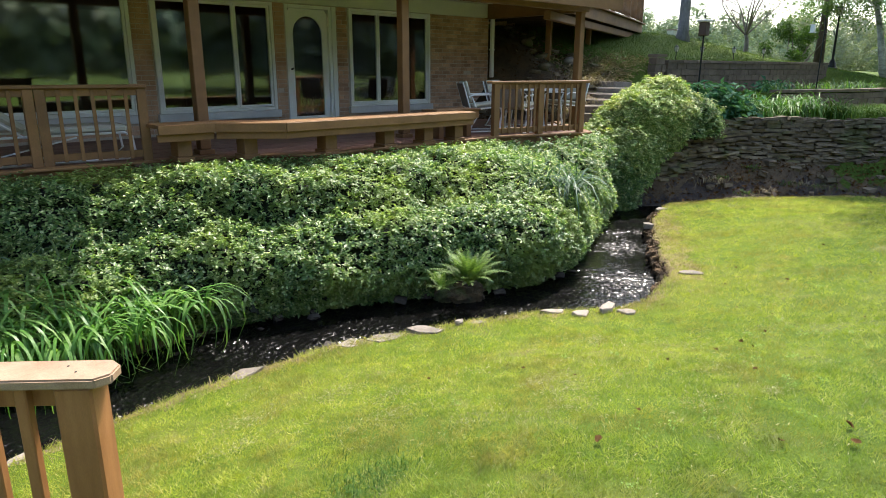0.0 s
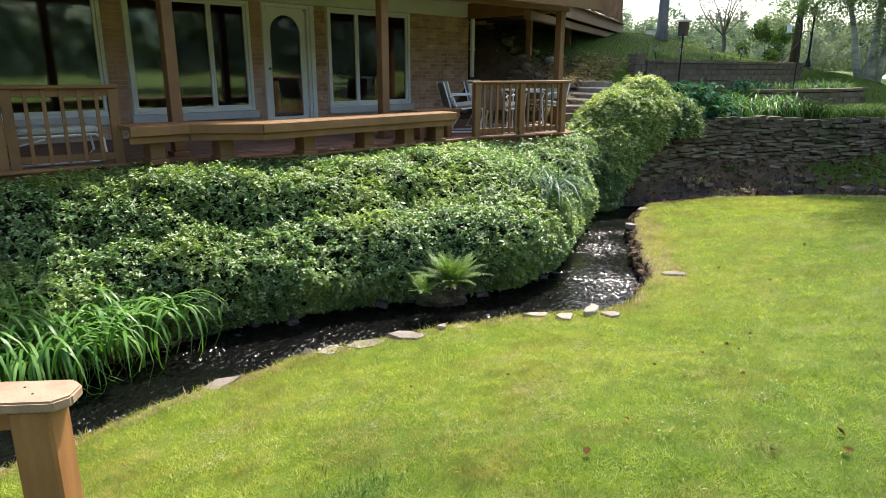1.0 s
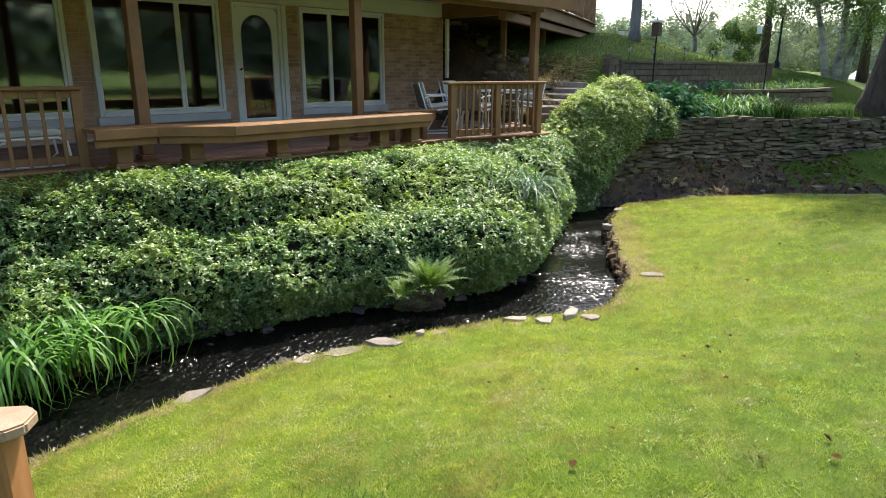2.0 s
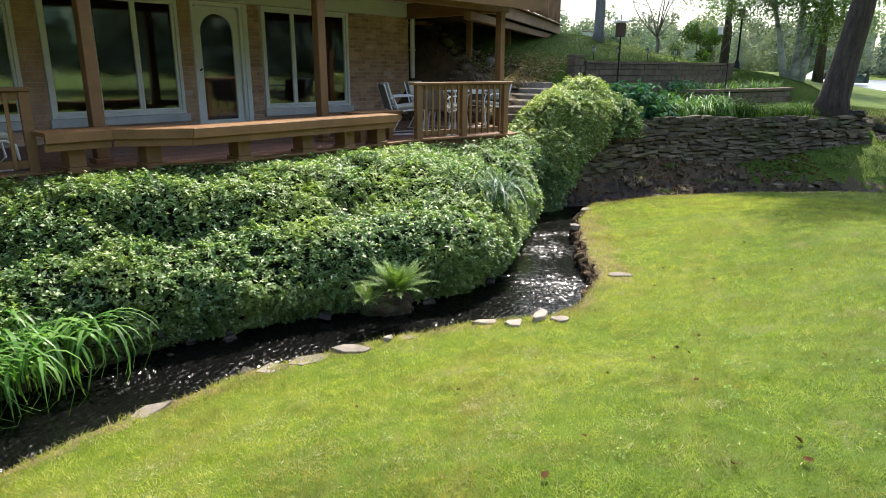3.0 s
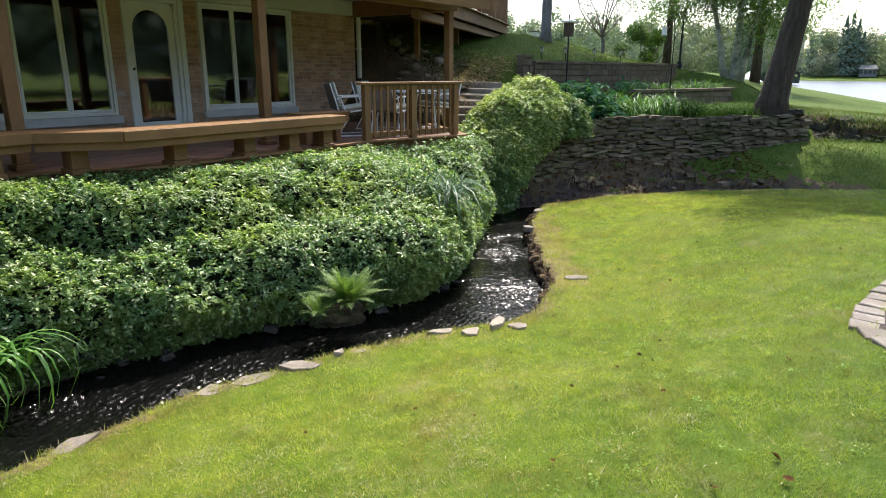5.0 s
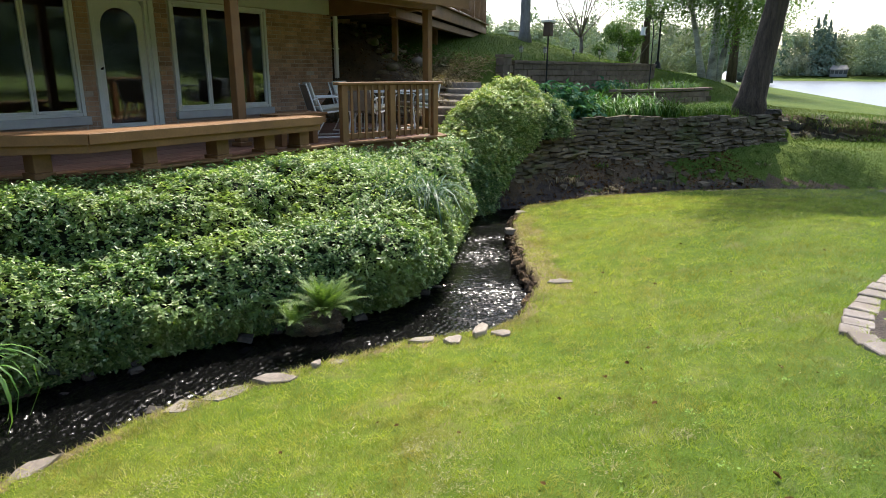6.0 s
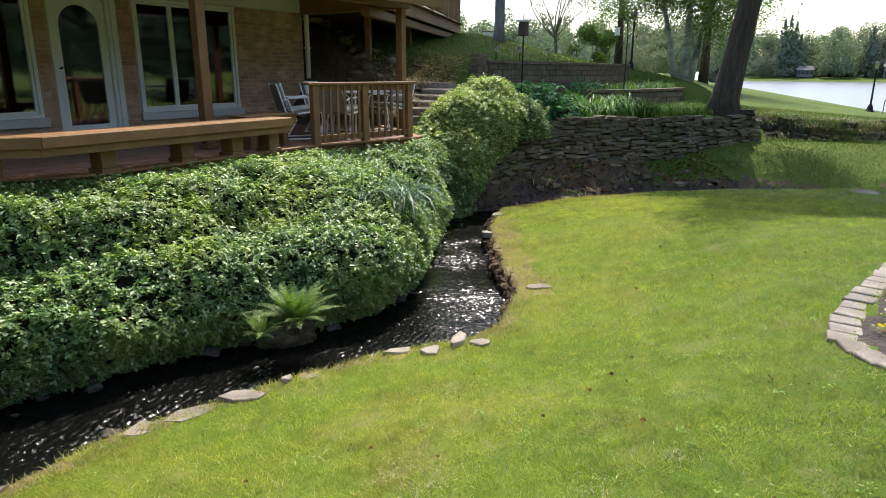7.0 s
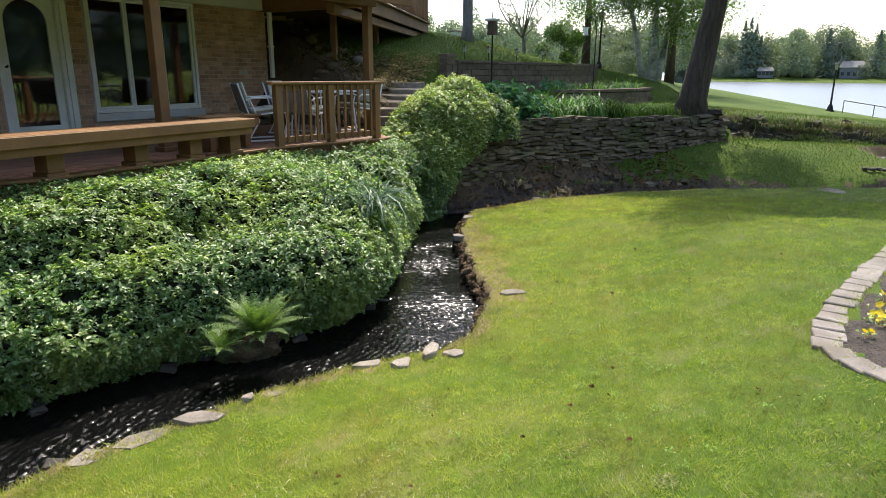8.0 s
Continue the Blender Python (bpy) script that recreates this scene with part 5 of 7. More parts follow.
def build_stone_wall():
    rng = np.random.default_rng(31)
    L = line_length(WALL_LINE)
    steps = 60
    top_of = lambda s: float(np.interp(s / L, [0, 0.12, 0.35, 0.6, 1], [0.35, 0.6, 0.76, 0.69, 0.66]))
    low_of = lambda s: float(np.interp(s / L, [0, 0.5, 1], [-0.42, -0.3, -0.12]))
    bm = bmesh.new()
    rows = []
    for k in range(steps + 1):
        x, y, a = along(WALL_LINE, L * k / steps)
        n = (-math.sin(a), math.cos(a))
        s = L * k / steps
        rows.append([bm.verts.new(p) for p in ((x + 0.02 * n[0], y + 0.02 * n[1], low_of(s) - 0.3), (x + 0.14 * n[0], y + 0.14 * n[1], top_of(s) - 0.05),
                                               (x + 0.5 * n[0], y + 0.5 * n[1], top_of(s) - 0.05), (x + 0.5 * n[0], y + 0.5 * n[1], low_of(s) - 0.3))])
    for p, q in zip(rows, rows[1:]):
        for j in range(4):
            bm.faces.new((p[j], q[j], q[(j + 1) % 4], p[(j + 1) % 4]))
    for r in (rows[0][::-1], rows[-1]):
        bm.faces.new(r)
    bmesh.ops.recalc_face_normals(bm, faces=bm.faces)
    wall = part("stone_wall", bm, SOIL)
    tagged(wall, "long dry-laid wall of thin grey-brown ledge stones in shade", "stone wall")
    shapes = [rough_block("ledge_stone", rng, STONE, 0.22, 0.1) for _ in range(10)]
    z = 0.0
    count = 0
    rest = bmesh.new()
    while z < 1.25:
        h = rng.uniform(0.04, 0.085)
        s = rng.uniform(0, 0.2)
        while s < L - 0.1:
            w = rng.uniform(0.12, 0.46)
            zz = low_of(s + w / 2) + z + h / 2 + rng.normal(0, 0.012)
            if zz < top_of(s + w / 2) + 0.02:
                x, y, a = along(WALL_LINE, min(s + w / 2, L - 0.01))
                lean = 0.1 * (zz - low_of(s)) / 1.0
                out = rng.uniform(-0.05, 0.045) + 0.06
                cx, cy = x - math.sin(a) * (lean + 0.1 - out), y + math.cos(a) * (lean + 0.1 - out)
                m = pose(cx, cy, zz, rng.normal(0, 2.0), rng.normal(0, 2.5), math.degrees(a) + rng.normal(0, 6)) @ Matrix.Diagonal((w * 0.97, rng.uniform(0.18, 0.28), h * 0.93, 1))
                if count < 300:
                    piece("stone", shapes[int(rng.integers(10))], wall, m)
                else:
                    r = bmesh.ops.create_cube(rest, size=1.0)
                    for v in r["verts"]:
                        v.co += Vector(rng.normal(0, 0.06, 3))
                    bmesh.ops.transform(rest, matrix=m, verts=r["verts"])
                count += 1
            s += w
        z += h
    part("stone_courses", rest, STONE, wall)["kind"] = "stuff"
    # stones tumbled on the dirt slope below
    for k in range(26):
        s = rng.uniform(0.3, L * 0.72)
        x, y, a = along(WALL_LINE, s)
        o = rng.uniform(0.15, 0.95)
        px, py = x + math.sin(a) * o, y - math.cos(a) * o
        w = rng.uniform(0.1, 0.3)
        ob = piece("rock", shapes[int(rng.integers(10))], None, pose(px, py, float(ground_z(px, py)) + w * 0.12, rng.normal(0, 9), rng.normal(0, 9), rng.uniform(0, 180)) @ Matrix.Diagonal((w, w * 0.7, w * 0.4, 1)))
        tagged(ob, "loose grey stone on the dark dirt slope", "rock", "tumbled stones")


def build_block_wall(name, line, top, low, label, rng, cap=True, course=0.15, run=0.4):
    L = line_length(line)
    wall = empty(name)
    shapes = [rough_block("wall_block", rng, BLOCK, 0.03, 0.04) for _ in range(5)]
    n = int(round((top - low) / course))
    for k in range(n):
        s = -run / 2 if k % 2 else 0.0
        while s < L - 0.05:
            a0, a1 = max(s, 0), min(s + run, L)
            x, y, a = along(line, (a0 + a1) / 2)
            out = rng.uniform(-0.008, 0.008)
            piece("block", shapes[int(rng.integers(5))], wall, pose(x - math.sin(a) * (0.1 + out), y + math.cos(a) * (0.1 + out), low + course * (k + 0.5), 0, 0, math.degrees(a)) @ Matrix.Diagonal(((a1 - a0) - 0.008, 0.22, course - 0.008, 1)))
            s += run
    if cap:
        s = 0.0
        while s < L - 0.02:
            a1 = min(s + 0.6, L)
            x, y, a = along(line, (s + a1) / 2)
            piece("cap_block", shapes[int(rng.integers(5))], wall, pose(x - math.sin(a) * 0.1, y + math.cos(a) * 0.1, top + 0.035, 0, 0, math.degrees(a)) @ Matrix.Diagonal((a1 - s - 0.006, 0.28, 0.07, 1)), "paler flat cap block")
            s += 0.6
    return tagged(wall, label, "retaining wall")


def build_terraces():
    rng = np.random.default_rng(41)
    build_stone_wall()
    build_block_wall("block_wall", [(15.1, 8.62), (18.2, 8.36), (23.7, 7.9)], 1.9, 0.85, "long grey-brown block retaining wall on the hillside", rng)
    build_block_wall("planter_wall", PLANTER, 1.18, 0.55, "curved grey block wall of a raised planting bed", rng)
    build_block_wall("block_pillar", [(14.62, 8.66), (15.04, 8.63)], 2.03, 1.0, "short square block pillar at the wall's end", rng, course=0.17, run=0.26)
    # flat stone steps up the slope beside the deck
    for k in range(6):
        x, y = 11.75 + 0.33 * k, 8.3 + 0.17 * k
        bm = prism(bmesh.new(), [(0.62 * math.cos(t) * (0.82 + 0.3 * rng.random()), 0.36 * math.sin(t) * (0.85 + 0.3 * rng.random())) for t in np.linspace(0, 2 * math.pi, 9)[:-1]], -0.17, 0.0)
        bmesh.ops.bevel(bm, geom=list(bm.edges), offset=0.012, segments=1, affect="EDGES")
        ob = part("stone_step", bm, SLAB)
        ob.matrix_basis = pose(x, y, max(float(ground_z(x, y)) + 0.05, 0.84 + 0.125 * k), rng.normal(0, 2), rng.normal(0, 2), -62 + rng.normal(0, 8))
        tagged(ob, "rough flat stone step on the slope", "step", "stone steps")
    shapes = [rough_block("debris_rock", rng, STONE, 0.3, 0.15) for _ in range(5)]
    for k in range(34):
        x, y = rng.uniform(10.6, 14.2), rng.uniform(8.4, 12.2)
        w = rng.uniform(0.1, 0.26)
        ob = piece("rock", shapes[int(rng.integers(5))], None, pose(x, y, float(ground_z(x, y)) + rng.uniform(-0.02, 0.06), rng.normal(0, 12), rng.normal(0, 12), rng.uniform(0, 180)) @ Matrix.Diagonal((w, w * 0.7, w * 0.4, 1)))
        tagged(ob, "broken grey rock lying on the dirt slope", "rock", "slope rocks")


# ---- upper deck over the slope ----
def build_upper_deck():
    a, b = Vector((10.6, 8.45)), Vector((19.3, 12.0))
    d = (b - a).normalized()
    n = Vector((-d.y, d.x))
    L = (b - a).length
    ang = math.degrees(math.atan2(d.y, d.x))
    ob = empty("upper_deck", pose(a.x, a.y, 2.85, 0, 0, ang))
    part("rim_board", boxed(0.75, L, 0.0, 0.045, 0.0, 0.26, 0.006), WOOD, ob)
    part("edge_board", boxed(0.85, L + 0.05, -0.09, 0.3, 0.263, 0.3, 0.005), WOOD, ob)
    part("lower_beam", boxed(-0.2, L * 0.98, 0.1, 0.24, -0.19, -0.035, 0.006), WOOD, ob)
    for k in range(28):
        y = 0.305 + 0.15 * k
        part("plank", boxed(0.8 + 0.41 * (y + 0.144), L, y, y + 0.1495, 0.263, 0.298), WOOD, ob)
    for x in np.arange(1.3, L, 0.8):
        part("joist", boxed(x - 0.02, x + 0.02, 0.05, min(4.4, (x - 0.85) / 0.41), 0.02, 0.26, 0.003), DARK_WOOD, ob)
    for x, y in ((2.55, 0.96), (4.9, 0.6), (7.2, 0.36), (3.4, 3.4), (6.0, 3.4)):
        p = a + d * x + n * y
        part("post", boxed(x - 0.07, x + 0.07, y - 0.06, y + 0.06, float(ground_z(p.x, p.y)) - 3.0, 0.018, 0.006), WOOD, ob)
    tagged(ob, "raised brown timber deck over the dark slope", "deck")
    p, q = a + d * 0.95 + n * 0.05, a + d * (L - 0.08) + n * 0.05
    build_railing("deck_railing", (p.x, p.y), (q.x, q.y), 3.15, 5, "brown timber railing round the upper deck", n_bal=13)
    ob = part("foundation_pier", boxed(12.0, 13.4, 12.1, 12.6, 1.2, 2.95, 0.02), BRICK)
    tagged(ob, "pale brick foundation under the upper deck", "foundation")
    for x, y, r in ((13.2, 10.1, 0.17), (12.0, 9.9, 0.14), (12.5, 10.9, 0.16)):
        bm = bmesh.new()
        bmesh.ops.create_icosphere(bm, subdivisions=2, radius=r)
        for v in bm.verts:
            v.co = Vector((v.co.x, v.co.y, v.co.z * 0.75)) * (1 + 0.2 * noise.noise(v.co * 4 + Vector((x * 7, y * 5, 0))))
        ob = part("boulder", bm, SLAB if r == 0.17 else STONE, smooth=True)
        ob.matrix_basis = pose(x, y, float(ground_z(x, y)) + r * 0.35)
        tagged(ob, "rounded weathered boulder on the shaded slope", "boulder", "boulders")


# ---- plants on the terraces ----
def tuft(name, x, y, n, h, width, mat_, rng, label, category="plant", spread=0.18, lean=0.35, curl=0.6, group="", z=None):
    ob = empty(name, pose(x, y, float(ground_z(x, y)) - 0.02 if z is None else z))
    r = np.stack([rng.normal(0, spread, n), rng.normal(0, spread, n), np.zeros(n)], 1)
    blades("blade_tuft", r, h * rng.uniform(0.55, 1.2, n), width, mat_, rng, lean, curl, 4, ob)["kind"] = "stuff"
    return tagged(ob, label, category, group)


def big_leaf_plant(name, x, y, z, n, size, mat_, rng, label, spread):
    ob = empty(name, pose(x, y, z))
    c = np.clip(rng.normal(0, 1, (n, 3)), -1.7, 1.7) * np.array(spread) + np.array([0, 0, spread[2] * 1.2])
    leaves("leaf_coat", c, np.tile([0.0, -0.25, 1.0], (n, 1)), size, mat_, rng, 0.6, 0.35, 0.5, ob)["kind"] = "stuff"
    return tagged(ob, label, "plant")


def build_terrace_plants():
    rng = np.random.default_rng(51)
    big_leaf_plant("hosta", 14.05, 6.95, 0.66, 900, 0.2, HOSTA, rng, "lush tall clump of large blue-green leaves above the wall", (0.36, 0.28, 0.26))
    big_leaf_plant("hosta", 14.6, 6.7, 0.78, 380, 0.14, HOSTA, rng, "pale blue-green broad leaves beside the wall top", (0.35, 0.3, 0.16))
    big_leaf_plant("hosta", 18.6, 7.5, 1.1, 220, 0.17, HOSTA, rng, "blue-green broad leaves in the raised bed", (0.5, 0.2, 0.12))
    for k in range(5):
        x = 15.0 + 0.42 * k
        tuft("iris_clump", x, 6.55 - 0.28 * k + rng.normal(0, 0.1), 120, 0.72, 0.032, LILY if k < 4 else TALL_GRASS, rng, "bright yellow-green sword leaves above the wall", "plant", 0.16, 0.3, 0.7, "sword-leaf plants")
    for k in range(16):
        t = k / 15
        x, y = 16.4 + 3.6 * t + rng.normal(0, 0.15), 6.0 - 1.5 * t + rng.normal(0, 0.3)
        tuft("ornamental_grass", x, y, 240, 0.36, 0.012, TALL_GRASS, rng, "thick dark green ornamental grass along the terrace", "grass", 0.24, 0.25, 0.55, "ornamental grasses")
    for k in range(9):
        tuft("spiky_plant", 18.4 + 0.5 * k, 7.3 - 0.14 * k, 40, 0.45, 0.02, IRIS if k % 2 else LILY, rng, "spiky pale-tipped leaves in the raised bed", "plant", 0.14, 0.45, 0.3, "bed plants", 1.12)
    # dry stalks and litter beside the steps
    for x, y in ((11.9, 9.3), (12.3, 9.4), (12.7, 9.3), (13.1, 9.2), (12.2, 8.6), (13.3, 8.7), (11.4, 8.9), (12.9, 8.4), (13.5, 7.6), (13.2, 6.7), (12.9, 6.3)):
        tuft("dry_grass", x, y, 70, 0.3, 0.012, DRY_STEM, rng, "tuft of dry straw-coloured stems on the slope", "grass", 0.2, 0.8, 0.7, "dry tufts")
    # weedy rock bank beyond the wall
    shapes = [rough_block("bank_rock", rng, WET_STONE, 0.3, 0.15) for _ in range(6)]
    for k in range(60):
        t = rng.random()
        az = math.radians(82.3 + 12 * t)
        r = 22.05 + 0.55 * t + rng.normal(0, 0.14)
        x, y = 0.8 + r * math.sin(az), 0.7 + r * math.cos(az)
        w = rng.uniform(0.18, 0.5)
        ob = piece("rock", shapes[int(rng.integers(6))], None, pose(x, y, float(ground_z(x, y)) + rng.uniform(-0.03, 0.06), rng.normal(0, 12), rng.normal(0, 12), rng.uniform(0, 180)) @ Matrix.Diagonal((w, w * 0.7, w * 0.6, 1)))
        tagged(ob, "weathered stone in the weedy bank", "rock", "bank rocks")
    for k in range(66):
        t = (k + rng.random()) / 66
        az = math.radians(83.0 + 12.5 * t)
        r = 22.3 + 0.6 * t + rng.normal(0, 0.22)
        tuft("weed_clump", 0.8 + r * math.sin(az), 0.7 + r * math.cos(az), 110, 0.22, 0.013, DRY_STEM if rng.random() < 0.12 else SHADED_HILL_GRASS, rng, "weedy clump of green and dry grass on the bank", "grass", 0.32, 0.5, 0.7, "bank weeds")
    for k in range(9):
        r = 20.4 + rng.normal(0, 0.15)
        az = math.radians(92.2 + 0.4 * k)
        x, y = 0.8 + r * math.sin(az), 0.7 + r * math.cos(az)
        ob = piece("rock", shapes[int(rng.integers(6))], None, pose(x - 1.6, y, -0.5, 0, 0, rng.uniform(0, 180)) @ Matrix.Diagonal((0.16, 0.12, 0.08, 1)))
        tagged(ob, "dark stone beside the far bend of the creek", "rock", "bank rocks")
    # rock on the wall's end
    ob = piece("rock", shapes[0], None, pose(18.9, 3.35, 0.74, 4, 8, 20) @ Matrix.Diagonal((0.55, 0.3, 0.16, 1)))
    tagged(ob, "pale flat rock on the end of the stone wall", "rock")
    # arched stone footbridge over the creek
    bm = bmesh.new()
    n = 12
    a, b = Vector((15.95, 1.05)), Vector((16.55, -0.1))
    d = (b - a)
    side = Vector((d.y, -d.x)).normalized() * 0.35
    rows = []
    for k in range(n + 1):
        t = k / n
        c = a + d * t
        z = -0.75 + 0.16 * math.sin(math.pi * t)
        rows.append([bm.verts.new((c.x + side.x * s, c.y + side.y * s, z + o)) for s, o in ((-1, 0), (1, 0), (1, -0.09), (-1, -0.09))])
    for p, q in zip(rows, rows[1:]):
        for j in range(4):
            bm.faces.new((p[j], p[(j + 1) % 4], q[(j + 1) % 4], q[j]))
    bm.faces.new(rows[0])
    bm.faces.new(rows[-1][::-1])
    bmesh.ops.recalc_face_normals(bm, faces=bm.faces)
    ob = part("footbridge", bm, SLAB, smooth=False)
    tagged(ob, "small low arched grey footbridge across the creek", "footbridge")


# ---- lamps, feeders and fence ----
def lantern(bm_parent, z, s):
    """A four-sided lantern with glass, cap and finial, at height z on its thing."""
    glass = bmesh.new()
    bmesh.ops.create_cone(glass, cap_ends=True, segments=4, radius1=0.09 * s, radius2=0.13 * s, depth=0.24 * s, matrix=pose(0, 0, z + 0.12 * s, 0, 0, 45))
    part("lantern_glass", glass, FROST, bm_parent, "frosted lantern glass")
    cap = bmesh.new()
    bmesh.ops.create_cone(cap, cap_ends=True, segments=4, radius1=0.17 * s, radius2=0.03 * s, depth=0.1 * s, matrix=pose(0, 0, z + 0.29 * s, 0, 0, 45))
    bmesh.ops.create_cone(cap, cap_ends=True, segments=6, radius1=0.03 * s, radius2=0.005 * s, depth=0.08 * s, matrix=pose(0, 0, z + 0.38 * s))
    part("lantern_cap", cap, IRON, bm_parent)
    for k in range(4):
        a = math.radians(45 + 90 * k)
        bm = tube(bmesh.new(), [(0.095 * s * math.cos(a), 0.095 * s * math.sin(a), z), (0.135 * s * math.cos(a), 0.135 * s * math.sin(a), z + 0.25 * s)], 0.008 * s, 4)
        part("lantern_bar", bm, IRON, bm_parent)


def build_lamp_post(x, y, z, h, label):
    ob = empty("lamp_post", pose(x, y, z))
    bm = bmesh.new()
    tube(bm, [(0, 0, -0.1), (0, 0, 0.06), (0, 0, 0.07), (0, 0, 0.22), (0, 0, 0.35)], [0.2, 0.2, 0.15, 0.12, 0.06], 10)
    part("base", bm, IRON, ob)
    part("shaft", tube(bmesh.new(), [(0, 0, 0.33), (0, 0, h - 0.42)], 0.045, 8, 0.75), IRON, ob)
    lantern(ob, h - 0.43, 1.1)
    tagged(ob, label, "lamp post", "lamp posts")


def build_fixtures():
    build_lamp_post(27.4, 9.0, float(ground_z(27.4, 9.0)), 2.3, "tall black lantern post on the hill")
    build_lamp_post(38.8, 0.8, float(ground_z(38.8, 0.8)), 2.4, "black lantern lamp post on the lake lawn")
    for x, y in ((16.6, 9.25), (17.9, 9.2), (19.6, 9.1), (21.4, 9.0)):
        ob = empty("path_light", pose(x, y, float(ground_z(x, y)) - 0.02))
        part("stake", tube(bmesh.new(), [(0, 0, -0.1), (0, 0, 0.25)], 0.012, 6), IRON, ob)
        lantern(ob, 0.24, 0.46)
        tagged(ob, "small black lantern path light above the wall", "path light", "path lights")
    # birdhouse on a pole
    g = float(ground_z(13.6, 7.0))
    ob = empty("birdhouse", pose(13.6, 7.0, g))
    h = 2.42 - g
    part("pole", tube(bmesh.new(), [(0, 0, -0.1), (0.01, 0, h)], 0.018, 6), IRON, ob)
    part("house_box", boxed(-0.08, 0.08, -0.08, 0.08, h, h + 0.27, 0.008), DARK_WOOD, ob)
    part("roof", boxed(-0.12, 0.12, -0.12, 0.12, h + 0.272, h + 0.32, 0.01), SILL, ob, "pale flat roof")
    part("finial", tube(bmesh.new(), [(0, 0, h + 0.32), (0, 0, h + 0.45)], 0.012, 6), IRON, ob)
    tagged(ob, "dark birdhouse with a pale roof on a black pole", "birdhouse")
    # hook with a white feeder
    ob = empty("feeder_hook", pose(19.2, 6.6, 1.1))
    part("pole", tube(bmesh.new(), [(0, 0, -0.1), (0, 0, 1.7), (0.02, 0.05, 1.95), (0.03, 0.16, 2.05), (0.03, 0.27, 1.98), (0.03, 0.3, 1.86)], 0.014, 6), IRON, ob)
    part("second_hook", tube(bmesh.new(), [(0, 0, 1.5), (0.0, -0.1, 1.62), (0.0, -0.22, 1.6), (0, -0.25, 1.5)], 0.012, 6), IRON, ob)
    tagged(ob, "black crook pole standing in the raised bed", "pole")
    ob = empty("bird_feeder", pose(19.23, 6.9, 2.68) @ Matrix.Scale(0.55, 4))
    part("house_box", boxed(-0.09, 0.09, -0.09, 0.09, 0.04, 0.34, 0.01), WHITE, ob)
    part("roof", boxed(-0.13, 0.13, -0.13, 0.13, 0.342, 0.38, 0.01), SILL, ob)
    part("tray", boxed(-0.13, 0.13, -0.13, 0.13, 0.0, 0.038, 0.008), SILL, ob)
    part("hanger", tube(bmesh.new(), [(0, 0, 0.38), (0.0, 0.0, 0.56)], 0.006, 5), IRON, ob)
    tagged(ob, "white bird feeder hanging from a black crook", "bird feeder")
    # pipe fence at the shore
    ob = empty("shore_fence", pose(0, 0, 0))
    pts = [(39.4, 0.25), (39.5, -1.05), (39.6, -2.4), (39.7, -3.8), (39.8, -5.4)]
    zs = [float(ground_z(x, y)) for x, y in pts]
    for (x, y), z in zip(pts, zs):
        part("post", tube(bmesh.new(), [(x, y, z - 0.1), (x, y, z + 0.6)], 0.022, 6), TWIG, ob)
    part("top_rail", tube(bmesh.new(), [(x, y, z + 0.61) for (x, y), z in zip(pts, zs)], 0.022, 6), TWIG, ob)
    tagged(ob, "grey pipe fence at the lake shore", "fence")
    ob = part("timber_edge", boxed(-0.7, 0.7, -0.1, 0.1, -0.1, 0.12, 0.02), DARK_WOOD)
    ob.matrix_basis = pose(43, 5.4, -0.05, 0, 0, 75)
    tagged(ob, "dark timber edging at the shore", "edging")
    # white canopy roof far off
    bm = bmesh.new()
    bmesh.ops.create_cone(bm, cap_ends=True, segments=4, radius1=1.05, radius2=0.05, depth=0.7, matrix=pose(0, 0, 0.85, 0, 0, 45))
    ob = empty("garden_canopy", pose(48, 10.9, 0.55))
    part("roof", bm, WHITE, ob)
    for sx in (-0.7, 0.7):
        for sy in (-0.7, 0.7):
            part("post", boxed(sx - 0.03, sx + 0.03, sy - 0.03, sy + 0.03, -1.5, 0.52), WHITE, ob)
    tagged(ob, "small white canopy roof beyond the lawn", "canopy")
    # marker post on the hill
    ob = empty("utility_box", pose(24.5, 13.9, float(ground_z(24.5, 13.9)) - 0.05))
    part("cabinet", boxed(-0.17, 0.17, -0.14, 0.14, 0, 0.55, 0.02), SILL, ob)
    part("lid", boxed(-0.2, 0.2, -0.17, 0.17, 0.552, 0.6, 0.015), SLAB, ob)
    tagged(ob, "small grey box standing on the hill", "utility box")


